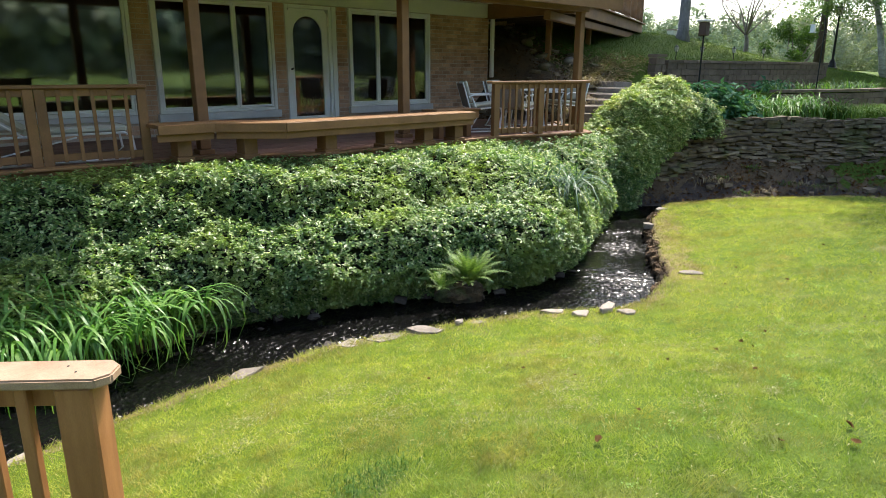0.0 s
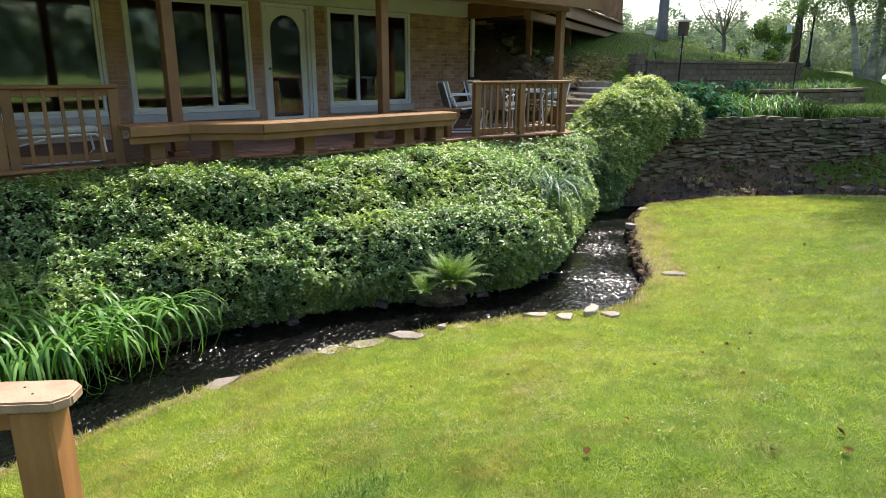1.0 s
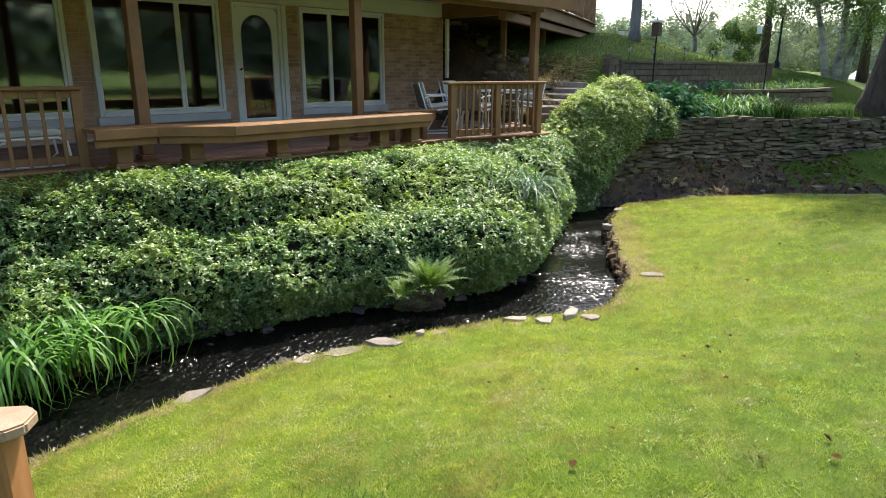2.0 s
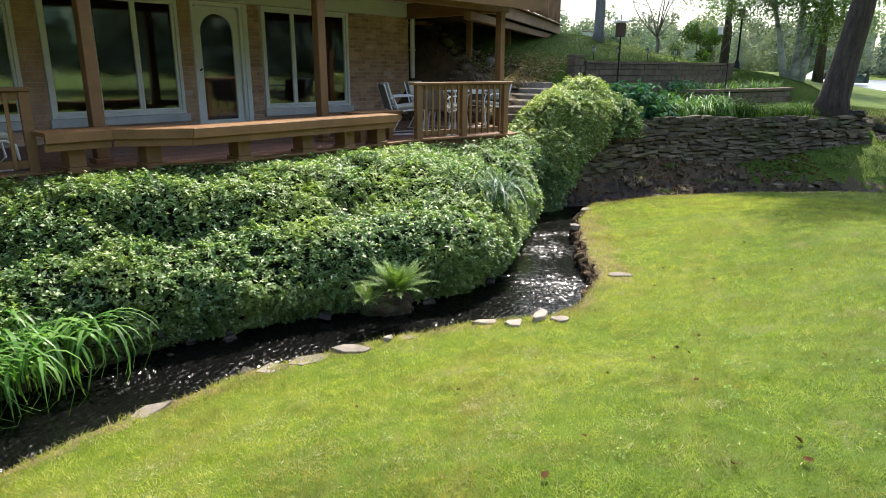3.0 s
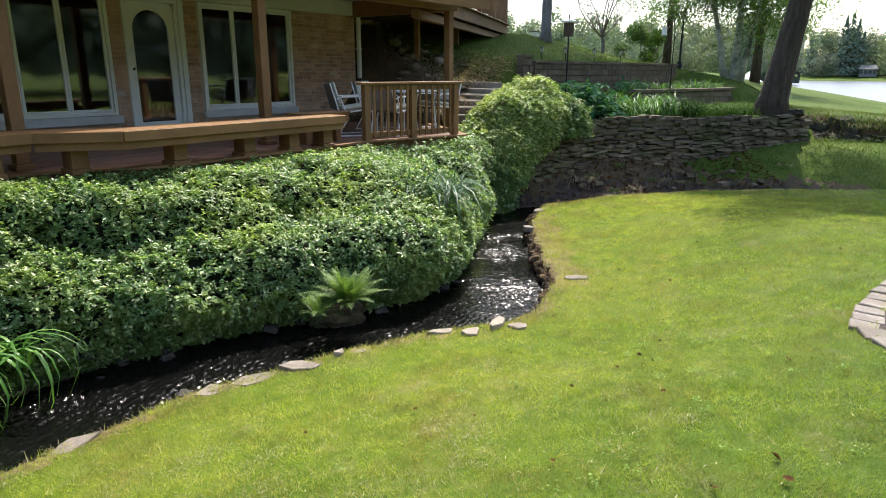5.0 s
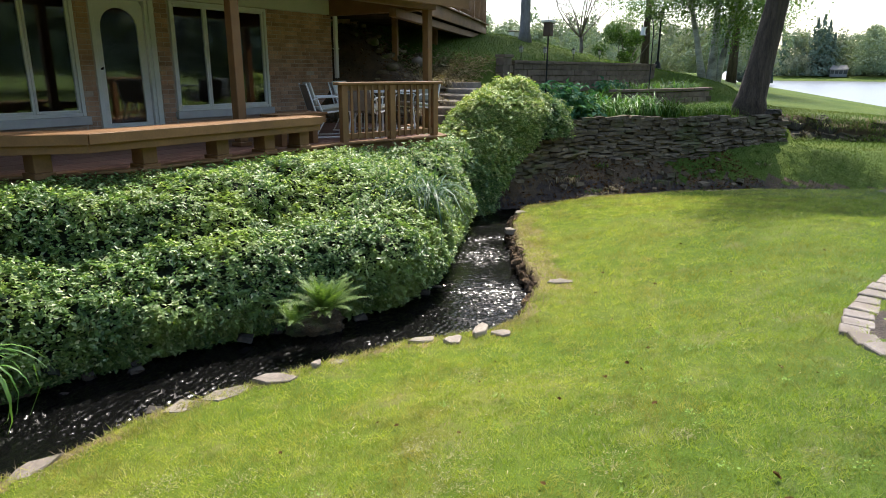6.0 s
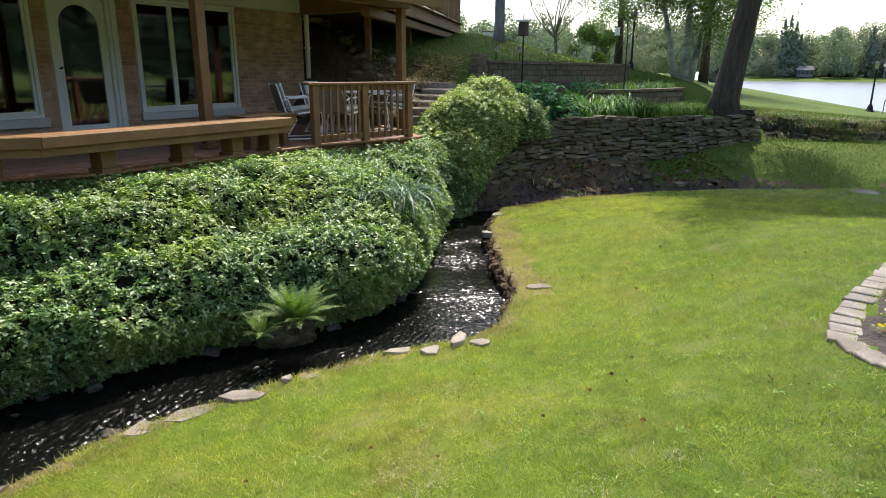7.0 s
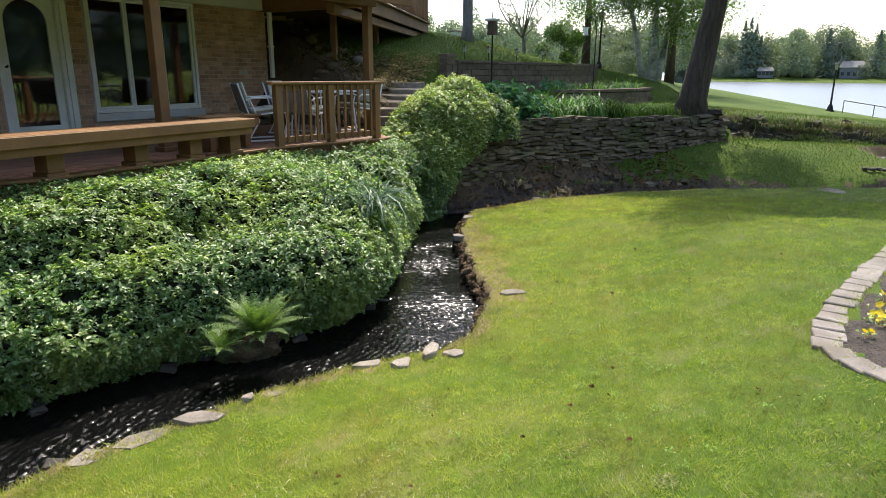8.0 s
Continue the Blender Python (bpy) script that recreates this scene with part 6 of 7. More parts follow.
def far_house(x, y, w, d, h, rng, wall, label):
    ob = empty("lake_house", pose(x, y, 0.3, 0, 0, math.degrees(math.atan2(-x, y)) ))
    part("wall", boxed(-w / 2, w / 2, -d / 2, d / 2, 0, h, 0.05), wall, ob)
    bm = bmesh.new()
    lo = [bm.verts.new((sx * (w / 2 + 0.4), sy * (d / 2 + 0.4), h + 0.01)) for sx, sy in ((-1, -1), (1, -1), (1, 1), (-1, 1))]
    hi = [bm.verts.new((sx * (w / 2 - 0.5), 0, h + d * 0.36)) for sx in (-1, 1)]
    for f in ((lo[0], lo[1], hi[1], hi[0]), (lo[2], lo[3], hi[0], hi[1]), (lo[1], lo[2], hi[1]), (lo[3], lo[0], hi[0]), (lo[3], lo[2], lo[1], lo[0])):
        bm.faces.new(f)
    part("roof", bm, ROOF, ob)
    for k in range(4):
        cx = -w / 2 + w * (k + 0.5) / 4
        for z in ((0.9, h - 2.0) if h > 4 else (0.9,)):
            win = part("window", boxed(cx - 0.6, cx + 0.6, -d / 2 - 0.06, -d / 2 - 0.002, z, z + 1.3), ROOF, ob)
            part("pane", boxed(cx - 0.5, cx + 0.5, -d / 2 - 0.09, -d / 2 - 0.062, z + 0.1, z + 1.2), DARK_GLASS, win)
    tagged(ob, label, "house")


def build_litter():
    """Dead leaves and small weeds over the bare dirt."""
    rng = np.random.default_rng(57)
    n = 5200
    L = line_length(WALL_LINE)
    x, y = np.zeros(n), np.zeros(n)
    for i in range(n):
        if i % 2:
            px, py, a = along(WALL_LINE, rng.uniform(0, L * 0.75))
            o = rng.uniform(0.05, 1.2)
            x[i], y[i] = px + math.sin(a) * o, py - math.cos(a) * o
        else:
            x[i], y[i] = rng.uniform(9.5, 14), rng.uniform(8.6, 13)
    c = np.stack([x, y, ground_z(x, y) + 0.012], -1)
    ob = leaves("leaf_litter", c, np.tile([0.0, 0, 1.0], (n, 1)), 0.07, DRY_LEAF, rng, 0.6, 0.5, 0.3)
    tagged(ob, "brown dead leaves littering the shaded dirt slope", "leaf litter", kind="stuff")
    n = 2600
    x, y = rng.normal(13.7, 0.6, n), rng.normal(9.5, 0.45, n)
    c = np.stack([x, y, ground_z(x, y) + rng.uniform(0.01, 0.05, n)], -1)
    ob = leaves("straw_litter", c, np.tile([0.0, 0, 1.0], (n, 1)), 0.11, DRY_STEM, rng, 0.22, 0.5, 0.2)
    tagged(ob, "dry straw and dead leaves on the slope beside the steps", "leaf litter", kind="stuff")
    for k in range(26):
        px, py, a = along(WALL_LINE, rng.uniform(0.4, L * 0.85))
        o = rng.uniform(0.2, 1.3)
        tuft("weed_tuft", px + math.sin(a) * o, py - math.cos(a) * o, 50, 0.14, 0.01, TALL_GRASS if rng.random() < 0.7 else DRY_STEM, rng, "small weedy tuft on the dirt slope", "grass", 0.12, 0.6, 0.8, "slope weeds")


build_litter()
build_terraces()
build_upper_deck()
build_terrace_plants()
build_fixtures()
rng_h = np.random.default_rng(61)
far_house(266 * math.sin(radians(90.9)), 266 * math.cos(radians(90.9)), 7.0, 6, 3.6, rng_h, GREY_SIDING, "grey two-storey house on the far lake shore")
far_house(264 * math.sin(radians(85.2)), 261 * math.cos(radians(85.2)), 5, 4, 2.4, rng_h, GREY_SIDING, "small pale house among trees on the far shore")


# ---- more trees ----
def build_more_trees():
    rng = np.random.default_rng(71)
    # two further stems of the birch clump
    for dx, dy, tx, r in ((-0.25, 0.2, -1.1, 0.12), (0.2, -0.12, 0.6, 0.11)):
        build_tree("birch_tree", (27.3 + dx * 0.6, 6.9 - dx, 1.5), [(0, 0, -0.2), (tx * 0.12, -tx * 0.3, 1.4), (tx * 0.3, -tx * 0.75, 3.4), (tx * 0.45, -tx * 1.0, 6)], r, 7,
                   ((tx * 0.5, -tx, 3.7), 2.4, 1.0), 11000, TREE_LEAF, PALE_BARK, rng, "leaning pale birch stem with drooping leafy twigs", 1.4, 0.08)
    build_tree("hill_tree", (20.4, 11.2, float(ground_z(20.4, 11.2))), [(0, 0, -0.2), (0.0, 0, 0.3), (0.0, 0, 2.5), (0.1, 0, 6), (0.2, 0.1, 9)], 0.2, 12, ((2.6, 0.2, 8.4), 4.0, 1.8), 30000, TREE_LEAF, BARK_GREY, rng,
               "straight grey tree trunk on the hill", 0.6, 0.14)
    build_tree("hill_tree", (31.5, 10.9, 1.6), [(0, 0, -0.2), (0.0, 0, 2.5), (0.1, 0, 5), (0.2, 0.1, 9)], 0.17, 9, ((0, 0, 4.2), 3.2, 1.4), 13000, TREE_LEAF, BARK, rng, "dark slim tree with drooping leafy twigs", 1.4, 0.09)
    build_tree("hill_tree", (36, 8.0, 1.2), [(0, 0, -0.2), (0.0, 0, 2.5), (0.1, 0, 5), (0.2, 0.1, 9)], 0.2, 10, ((0, 0, 5.4), 4.0, 1.8), 13000, TREE_LEAF, BARK, rng, "leafy tree beyond the hill", 1.4, 0.1)
    # bare spreading shrub tree
    base = np.array([27.5, 12.4, float(ground_z(27.5, 12.4))])
    ob = empty("bare_tree", pose(*base))
    part("trunk", tube(bmesh.new(), limb_points((0, 0, -0.2), (0.1, 0, 0.9), rng, 0.05), 0.1, 7, 0.7), TWIG, ob, smooth=True)
    for k in range(9):
        a = 2 * math.pi * k / 9 + rng.uniform(-0.3, 0.3)
        e = np.array([1.35 * math.cos(a), 1.35 * math.sin(a), rng.uniform(1.7, 3.5)])
        bm = bmesh.new()
        tube(bm, limb_points((0.1, 0, 0.85), e, rng, 0.25, 7), 0.035, 5, 0.3)
        for _ in range(15):
            t = rng.uniform(0.4, 1)
            s = np.array([0.1, 0, 0.85]) + (e - np.array([0.1, 0, 0.85])) * t
            tube(bm, limb_points(s, s + rng.normal(0, 0.45, 3) + np.array([0, 0, 0.4]), rng, 0.06, 4), 0.01, 4, 0.4)
        part("limb", bm, TWIG, ob)
    tagged(ob, "bare spreading small tree with thin grey twigs", "tree")
    # green bush behind the walls
    n = 4200
    lobe = rng.normal(0, 1, (9, 3)) * np.array([0.42, 0.42, 0.4])
    c = lobe[rng.integers(0, 9, n)] + unit(rng.normal(0, 1, (n, 3))) * rng.random((n, 1)) ** 0.5 * 0.34
    ob = empty("green_bush", pose(27.0, 10.2, 2.9))
    leaves("leaf_coat", c, unit(c + 0.01), 0.085, BUSH, rng, 0.6, 0.6, 0.3, ob)["kind"] = "stuff"
    for k in range(5):
        part("stem", tube(bmesh.new(), limb_points((0, 0, -1.3), rng.normal(0, 0.5, 3), rng, 0.1), 0.03, 5, 0.4), TWIG, ob)
    tagged(ob, "rounded bright green bush on the hill", "bush")


# ---- the bridge railing close by ----
def build_near_railing():
    """The end of a footbridge railing: post, clipped cap and balusters."""
    ang = math.degrees(math.atan2(0.63, -0.776))
    ob = empty("bridge_railing", pose(0.465, 2.495, 0.665, 0, 0, ang))
    L = 4.2
    g = -0.95
    bm = bmesh.new()
    e, c, w = -0.135, 0.045, 0.085
    prism(bm, [(e + c, -w), (L, -w), (L, w), (e + c, w), (e, w - c), (e, -w + c)], -0.04, 0.0)
    bmesh.ops.bevel(bm, geom=list(bm.edges), offset=0.007, segments=2, affect="EDGES")
    part("cap_rail", bm, CAP_WOOD, ob, "pale weathered flat cap with clipped corners")
    part("screw", tube(bmesh.new(), [(0.0, 0.02, -0.01), (0.0, 0.02, 0.001)], 0.005, 8), IRON, ob)
    part("screw", tube(bmesh.new(), [(0.05, -0.03, -0.01), (0.05, -0.03, 0.001)], 0.005, 8), IRON, ob)
    for x in (0.0, 2.0, 4.0):
        part("post", boxed(x - 0.068, x + 0.068, -0.068, 0.068, g - 0.25, -0.042, 0.01), WOOD_NEAR, ob)
    part("top_rail", boxed(0.07, L, -0.02, 0.02, -0.135, -0.042, 0.004), WOOD_NEAR, ob)
    part("bottom_rail", boxed(0.07, L, -0.02, 0.02, g + 0.02, g + 0.11, 0.004), WOOD_NEAR, ob)
    x = 0.185
    while x < L - 0.05:
        if all(abs(x - p) > 0.1 for p in (2.0, 4.0)):
            part("baluster", boxed(x - 0.022, x + 0.022, 0.021, 0.064, g + 0.03, -0.043, 0.005), WOOD_NEAR, ob)
        x += 0.135
    part("sill_beam", boxed(-0.1, L, -0.09, 0.09, g - 0.1, g + 0.018, 0.008), WOOD_NEAR, ob)
    tagged(ob, "orange-stained timber footbridge railing with a pale cap", "railing")


# ---- stones along the creek and the flower bed ----
def flat_stone(name, x, y, z, w, d, h, ang, mat_, rng, label, category="stone", group="creek stones"):
    pts = []
    n = 6
    for k in range(n):
        t = 2 * math.pi * (k + rng.uniform(-0.35, 0.35)) / n
        r = rng.uniform(0.72, 1.2)
        pts.append((0.58 * w * math.cos(t) * r, 0.58 * d * math.sin(t) * r))
    bm = prism(bmesh.new(), pts, -h, 0.0)
    bmesh.ops.bevel(bm, geom=list(bm.edges), offset=min(0.006, h * 0.12), segments=1, affect="EDGES")
    for v in bm.verts:
        v.co.z += rng.normal(0, 0.005)
    ob = part(name, bm, mat_)
    ob.matrix_basis = pose(x, y, z, rng.normal(0, 3), rng.normal(0, 3), ang)
    return tagged(ob, label, category, group)


def build_creek_stones():
    rng = np.random.default_rng(81)
    for x, y, w, d, a, dz in ((7.2, 3.56, 0.4, 0.17, -48, 0.0), (4.96, 3.84, 0.3, 0.15, -40, 0.0), (5.1, 3.6, 0.24, 0.16, 20, 0.02), (5.42, 3.52, 0.36, 0.14, 25, 0.05),
                              (5.5, 3.33, 0.22, 0.14, -40, 0.0), (4.03, 4.24, 0.11, 0.1, 5, 0.05), (4.2, 4.14, 0.24, 0.1, -20, -0.03), (3.64, 4.33, 0.4, 0.17, -38, 0.02),
                              (3.3, 4.46, 0.4, 0.2, -25, -0.04), (3.0, 4.55, 0.34, 0.18, -10, -0.05), (2.0, 4.62, 0.4, 0.16, 8, -0.03), (9.2, 5.32, 0.3, 0.18, 35, -0.02),
                              (10.4, 5.8, 0.34, 0.18, 20, 0.0), (0.45, 4.46, 0.25, 0.14, 10, -0.06)):
        flat_stone("creek_stone", x, y, max(-0.645, float(ground_z(x, y))) + 0.022 + dz * 0.4, w * 0.8, d * 0.9, 0.07, a, SLAB, rng, "pale flat stone at the turf edge of the creek")
    shapes = [rough_block("bank_stone", rng, WET_STONE, 0.3, 0.15) for _ in range(6)]
    xs, ys = [p[0] for p in CREEK[3:18]], [p[1] for p in CREEK[3:18]]
    for k in range(16):
        x = 0.6 + 7.5 * rng.random()
        y = float(np.interp(x, xs, ys)) + rng.uniform(0.0, 0.12)
        w = rng.uniform(0.05, 0.12)
        ob = piece("creek_stone", shapes[int(rng.integers(6))], None, pose(x, y, -0.78 + rng.uniform(-0.05, 0.08), rng.normal(0, 14), rng.normal(0, 14), rng.uniform(0, 180)) @ Matrix.Diagonal((w, w * 0.8, w * 0.6, 1)))
        tagged(ob, "dark wet stone in the cut bank of the creek", "stone", "bank stones")
    for k in range(16):
        x = 0.8 + 7.0 * rng.random()
        y = float(np.interp(x, [p[0] for p in FRONT], [p[1] for p in FRONT])) + rng.uniform(0.08, 0.3)
        w = rng.uniform(0.06, 0.14)
        ob = piece("creek_stone", shapes[int(rng.integers(6))], None, pose(x, y, -0.84 + rng.uniform(-0.03, 0.05), rng.normal(0, 10), rng.normal(0, 10), rng.uniform(0, 180)) @ Matrix.Diagonal((w, w * 0.8, w * 0.5, 1)))
        tagged(ob, "dark mossy stone under the hanging shrubs", "stone", "bank stones")


def build_cut_bank():
    """Crumbling earth along the outer cut bank of the bend, and the clump that the fern grows from."""
    rng = np.random.default_rng(87)
    line = [(6.3, 3.48), (7.23, 3.81), (7.9, 4.4), (8.55, 4.82), (9.72, 5.57), (10.9, 5.98)]
    L = line_length(line)
    bm = bmesh.new()
    for k in range(620):
        x, y, a = along(line, L * (k + rng.random()) / 620)
        o, r = rng.uniform(-0.02, 0.1), 0.02 + 0.055 * rng.random() ** 2
        vs = bmesh.ops.create_icosphere(bm, subdivisions=1, radius=1.0)["verts"]
        for v in vs:
            v.co *= rng.uniform(0.6, 1.3)
        m = pose(x - math.sin(a) * o, y + math.cos(a) * o, rng.uniform(-0.84, -0.67) - 0.6 * o, *rng.uniform(0, 360, 3)) @ Matrix.Diagonal((r * 1.3, r, r * 0.8, 1))
        bmesh.ops.transform(bm, matrix=m, verts=vs)
    tagged(part("cut_bank_earth", bm, EARTH), "crumbling brown earth of the cut bank", "earth", kind="stuff")
    # mossy root clump under the fern
    bm = bmesh.new()
    bmesh.ops.create_icosphere(bm, subdivisions=4, radius=1.0)
    for v in bm.verts:
        v.co *= 1 + 0.35 * noise.noise(v.co * 1.6) + 0.2 * noise.noise(v.co * 4.3) + 0.08 * noise.noise(v.co * 11)
    ob = part("root_clump", bm, MOSS)
    ob.matrix_basis = pose(4.94, 5.14, -0.8, 0, 0, -30) @ Matrix.Diagonal((0.3, 0.12, 0.17, 1))
    tagged(ob, "mossy brown root clump on the bank below the fern", "root clump")


def build_flower_bed():
    rng = np.random.default_rng(91)
    line = [(5.1, -0.6), (5.16, 0.0), (5.34, 0.32), (5.58, 0.53), (5.86, 0.64), (6.22, 0.64), (6.66, 0.59), (7.42, 0.42), (8.3, 0.25), (9.0, 0.08), (10.2, -0.2)]
    ob = empty("bed_edging")
    s = 0.0
    L = line_length(line)
    while s < L - 0.1:
        w = rng.uniform(0.17, 0.26)
        x, y, a = along(line, s + w / 2)
        g = float(ground_z(x, y))
        d = rng.uniform(0.17, 0.22)
        bm = bmesh.new()
        prism(bm, [(-w / 2 + rng.normal(0, 0.008), -d / 2 + rng.normal(0, 0.01)), (w / 2 - 0.005 + rng.normal(0, 0.006), -d / 2 + rng.normal(0, 0.01)),
                   (w / 2 - 0.005 + rng.normal(0, 0.008), d / 2 + rng.normal(0, 0.01)), (-w / 2 + rng.normal(0, 0.008), d / 2 + rng.normal(0, 0.01))], -0.1, 0.018)
        bmesh.ops.bevel(bm, geom=list(bm.edges), offset=0.008, segments=1, affect="EDGES")
        p = part("paver", bm, PAVER, ob)
        p.matrix_basis = pose(x, y, g, rng.normal(0, 1.5), rng.normal(0, 1.5), math.degrees(a) + rng.normal(0, 1.5))
        s += w
    tagged(ob, "curved row of pale rough edging stones round the bed", "edging")
    # pansies
    for k in range(34):
        x, y = ((6.06, 0.42), (6.32, 0.32), (6.45, 0.35), (6.65, 0.31), (6.92, 0.26), (7.06, 0.2), (6.2, 0.2))[k] if k < 7 else (6.1 + rng.uniform(0.0, 3.0), 9)
        if y == 9:
            y = float(np.interp(x, [6.0, 9.2], [0.2, -0.3])) - rng.uniform(0.05, 0.7)
        g = float(ground_z(x, y))
        p = empty("pansy", pose(x, y, g, 0, 0, rng.uniform(0, 360)) @ Matrix.Scale(rng.uniform(0.7, 0.9), 4))
        n = 16
        c = rng.normal(0, 1, (n, 3)) * np.array([0.05, 0.05, 0.012]) + np.array([0, 0, 0.035])
        leaves("leaf_coat", c, np.tile([0.0, 0, 1.0], (n, 1)), 0.05, COVER, rng, 0.5, 0.5, 0.3, p)["kind"] = "stuff"
        for j in range(int(rng.integers(2, 6))):
            bm = bmesh.new()
            q = Vector((rng.normal(0, 0.05), rng.normal(0, 0.05), rng.uniform(0.06, 0.1)))
            for t in range(5):
                m = Matrix.Translation(q) @ pose(0, 0, 0, 55 + rng.normal(0, 8), 0, 0) @ pose(0, 0, 0, 0, 0, 72 * t)
                vs = [bm.verts.new(m @ Vector(v)) for v in ((0, 0, 0), (0.014, 0.012, 0.002), (0.01, 0.028, 0.004), (-0.01, 0.028, 0.004), (-0.014, 0.012, 0.002))]
                bm.faces.new(vs)
            tube(bm, [(q.x * 0.5, q.y * 0.5, 0), tuple(q)], 0.002, 4)
            part("blossom", bm, YELLOW, p, "yellow blossom")
        tagged(p, "small bedding pansy with yellow blossoms in mulch", "flower", "pansies")


def build_lawn_litter():
    rng = np.random.default_rng(95)
    spots = [(2.43, 1.57), (3.28, 0.72), (3.45, 0.8), (4.97, 1.0), (3.3, 2.95), (7.6, 3.2), (6.9, 3.0)] + [(rng.uniform(2.2, 9), rng.uniform(0.7, 3.4)) for _ in range(26)]
    for k, (x, y) in enumerate(spots):
        s = 0.055 if k < 4 else rng.uniform(0.02, 0.045)
        bm = bmesh.new()
        pts = [(0, 0, 0.0), (0.35, 0.25, 0.12), (0.3, 0.7, 0.05), (0, 1, 0.14), (-0.35, 0.65, 0.1), (-0.3, 0.25, 0.02), (0, 0.5, 0.0)]
        v = [bm.verts.new((px * s, (py - 0.5) * s, pz * s * 2 + rng.uniform(0, 0.2) * s)) for px, py, pz in pts]
        for a, b in ((0, 1), (1, 2), (2, 3), (3, 4), (4, 5), (5, 0)):
            bm.faces.new((v[a], v[b], v[6]))
        ob = part("fallen_leaf", bm, DRY_LEAF)
        ob.matrix_basis = pose(x, y, float(ground_z(x, y)) + 0.022, rng.normal(0, 12), rng.normal(0, 12), rng.uniform(0, 360))
        tagged(ob, "small dry brown leaf lying on the lawn", "leaf", "fallen leaves")
    n = 2200
    x, y = rng.uniform(1.4, 10, n), rng.uniform(-0.3, 4.5, n)
    heap = rng.integers(0, 34, n)
    hx, hy = rng.uniform(1.8, 9, 34), rng.uniform(0.2, 4.2, 34)
    tight = rng.random(n) < 0.3
    x = np.where(tight, hx[heap] + rng.normal(0, 0.09, n), x)
    y = np.where(tight, hy[heap] + rng.normal(0, 0.09, n), y)
    d, _ = dist_line(x, y, CREEK)
    keep = (d < -0.1) & ~inside(x, y, BED)
    x, y = x[keep], y[keep]
    c = np.stack([x, y, ground_z(x, y) + 0.028], -1)
    ob = leaves("grass_clippings", c, np.tile([0.0, 0, 1.0], (len(c), 1)), 0.026, CLIPPING, rng, 0.18, 0.3, 0.1)
    tagged(ob, "pale dry clippings scattered over the lawn", "clippings", kind="stuff")


# ---- furniture on the deck ----
def build_chair(x, y, ang, label):
    """A sling patio chair: bent white tube sides, sling seat and back."""
    ob = empty("patio_chair", pose(x, y, DECK_Z, 0, 0, ang))
    r = 0.013
    for sx in (-0.27, 0.27):
        bm = bmesh.new()
        tube(bm, [(sx, -0.3, 0.012), (sx, -0.1, 0.012), (sx, 0.3, 0.012)], r, 6)
        tube(bm, [(sx, -0.28, 0.012), (sx, -0.31, 0.3), (sx, -0.28, 0.6), (sx, -0.2, 0.64), (sx, 0.2, 0.63), (sx, 0.28, 0.6)], r, 6)
        tube(bm, [(sx, 0.28, 0.012), (sx, 0.1, 0.3), (sx, 0.22, 0.6)], r, 6)
        part("side_frame", bm, STEEL, ob)
        bm = bmesh.new()
        tube(bm, [(sx * 0.9, -0.26, 0.43), (sx * 0.9, 0.18, 0.38), (sx * 0.9, 0.25, 0.42), (sx * 0.9, 0.38, 0.84)], r, 6)
        part("back_frame", bm, STEEL, ob)
    bm = boxed(-0.24, 0.24, -0.27, 0.2, 0.0, 0.022, 0.006, pose(0, 0, 0.405, -6))
    part("seat", bm, STRAP, ob)
    bm = boxed(-0.24, 0.24, -0.012, 0.012, 0.0, 0.42, 0.006, pose(0, 0.25, 0.42, -16))
    part("backrest", bm, STRAP, ob)
    bm = boxed(-0.23, 0.23, -0.27, 0.2, 0.0, 0.06, 0.024, pose(0, -0.01, 0.43, -6))
    part("seat_cushion", bm, CUSHION, ob, "blue-grey cushion")
    bm = boxed(-0.23, 0.23, -0.05, 0.0, 0.05, 0.42, 0.022, pose(0, 0.23, 0.45, -16))
    part("back_cushion", bm, CUSHION, ob, "blue-grey cushion")
    tagged(ob, label, "chair", "patio chairs")


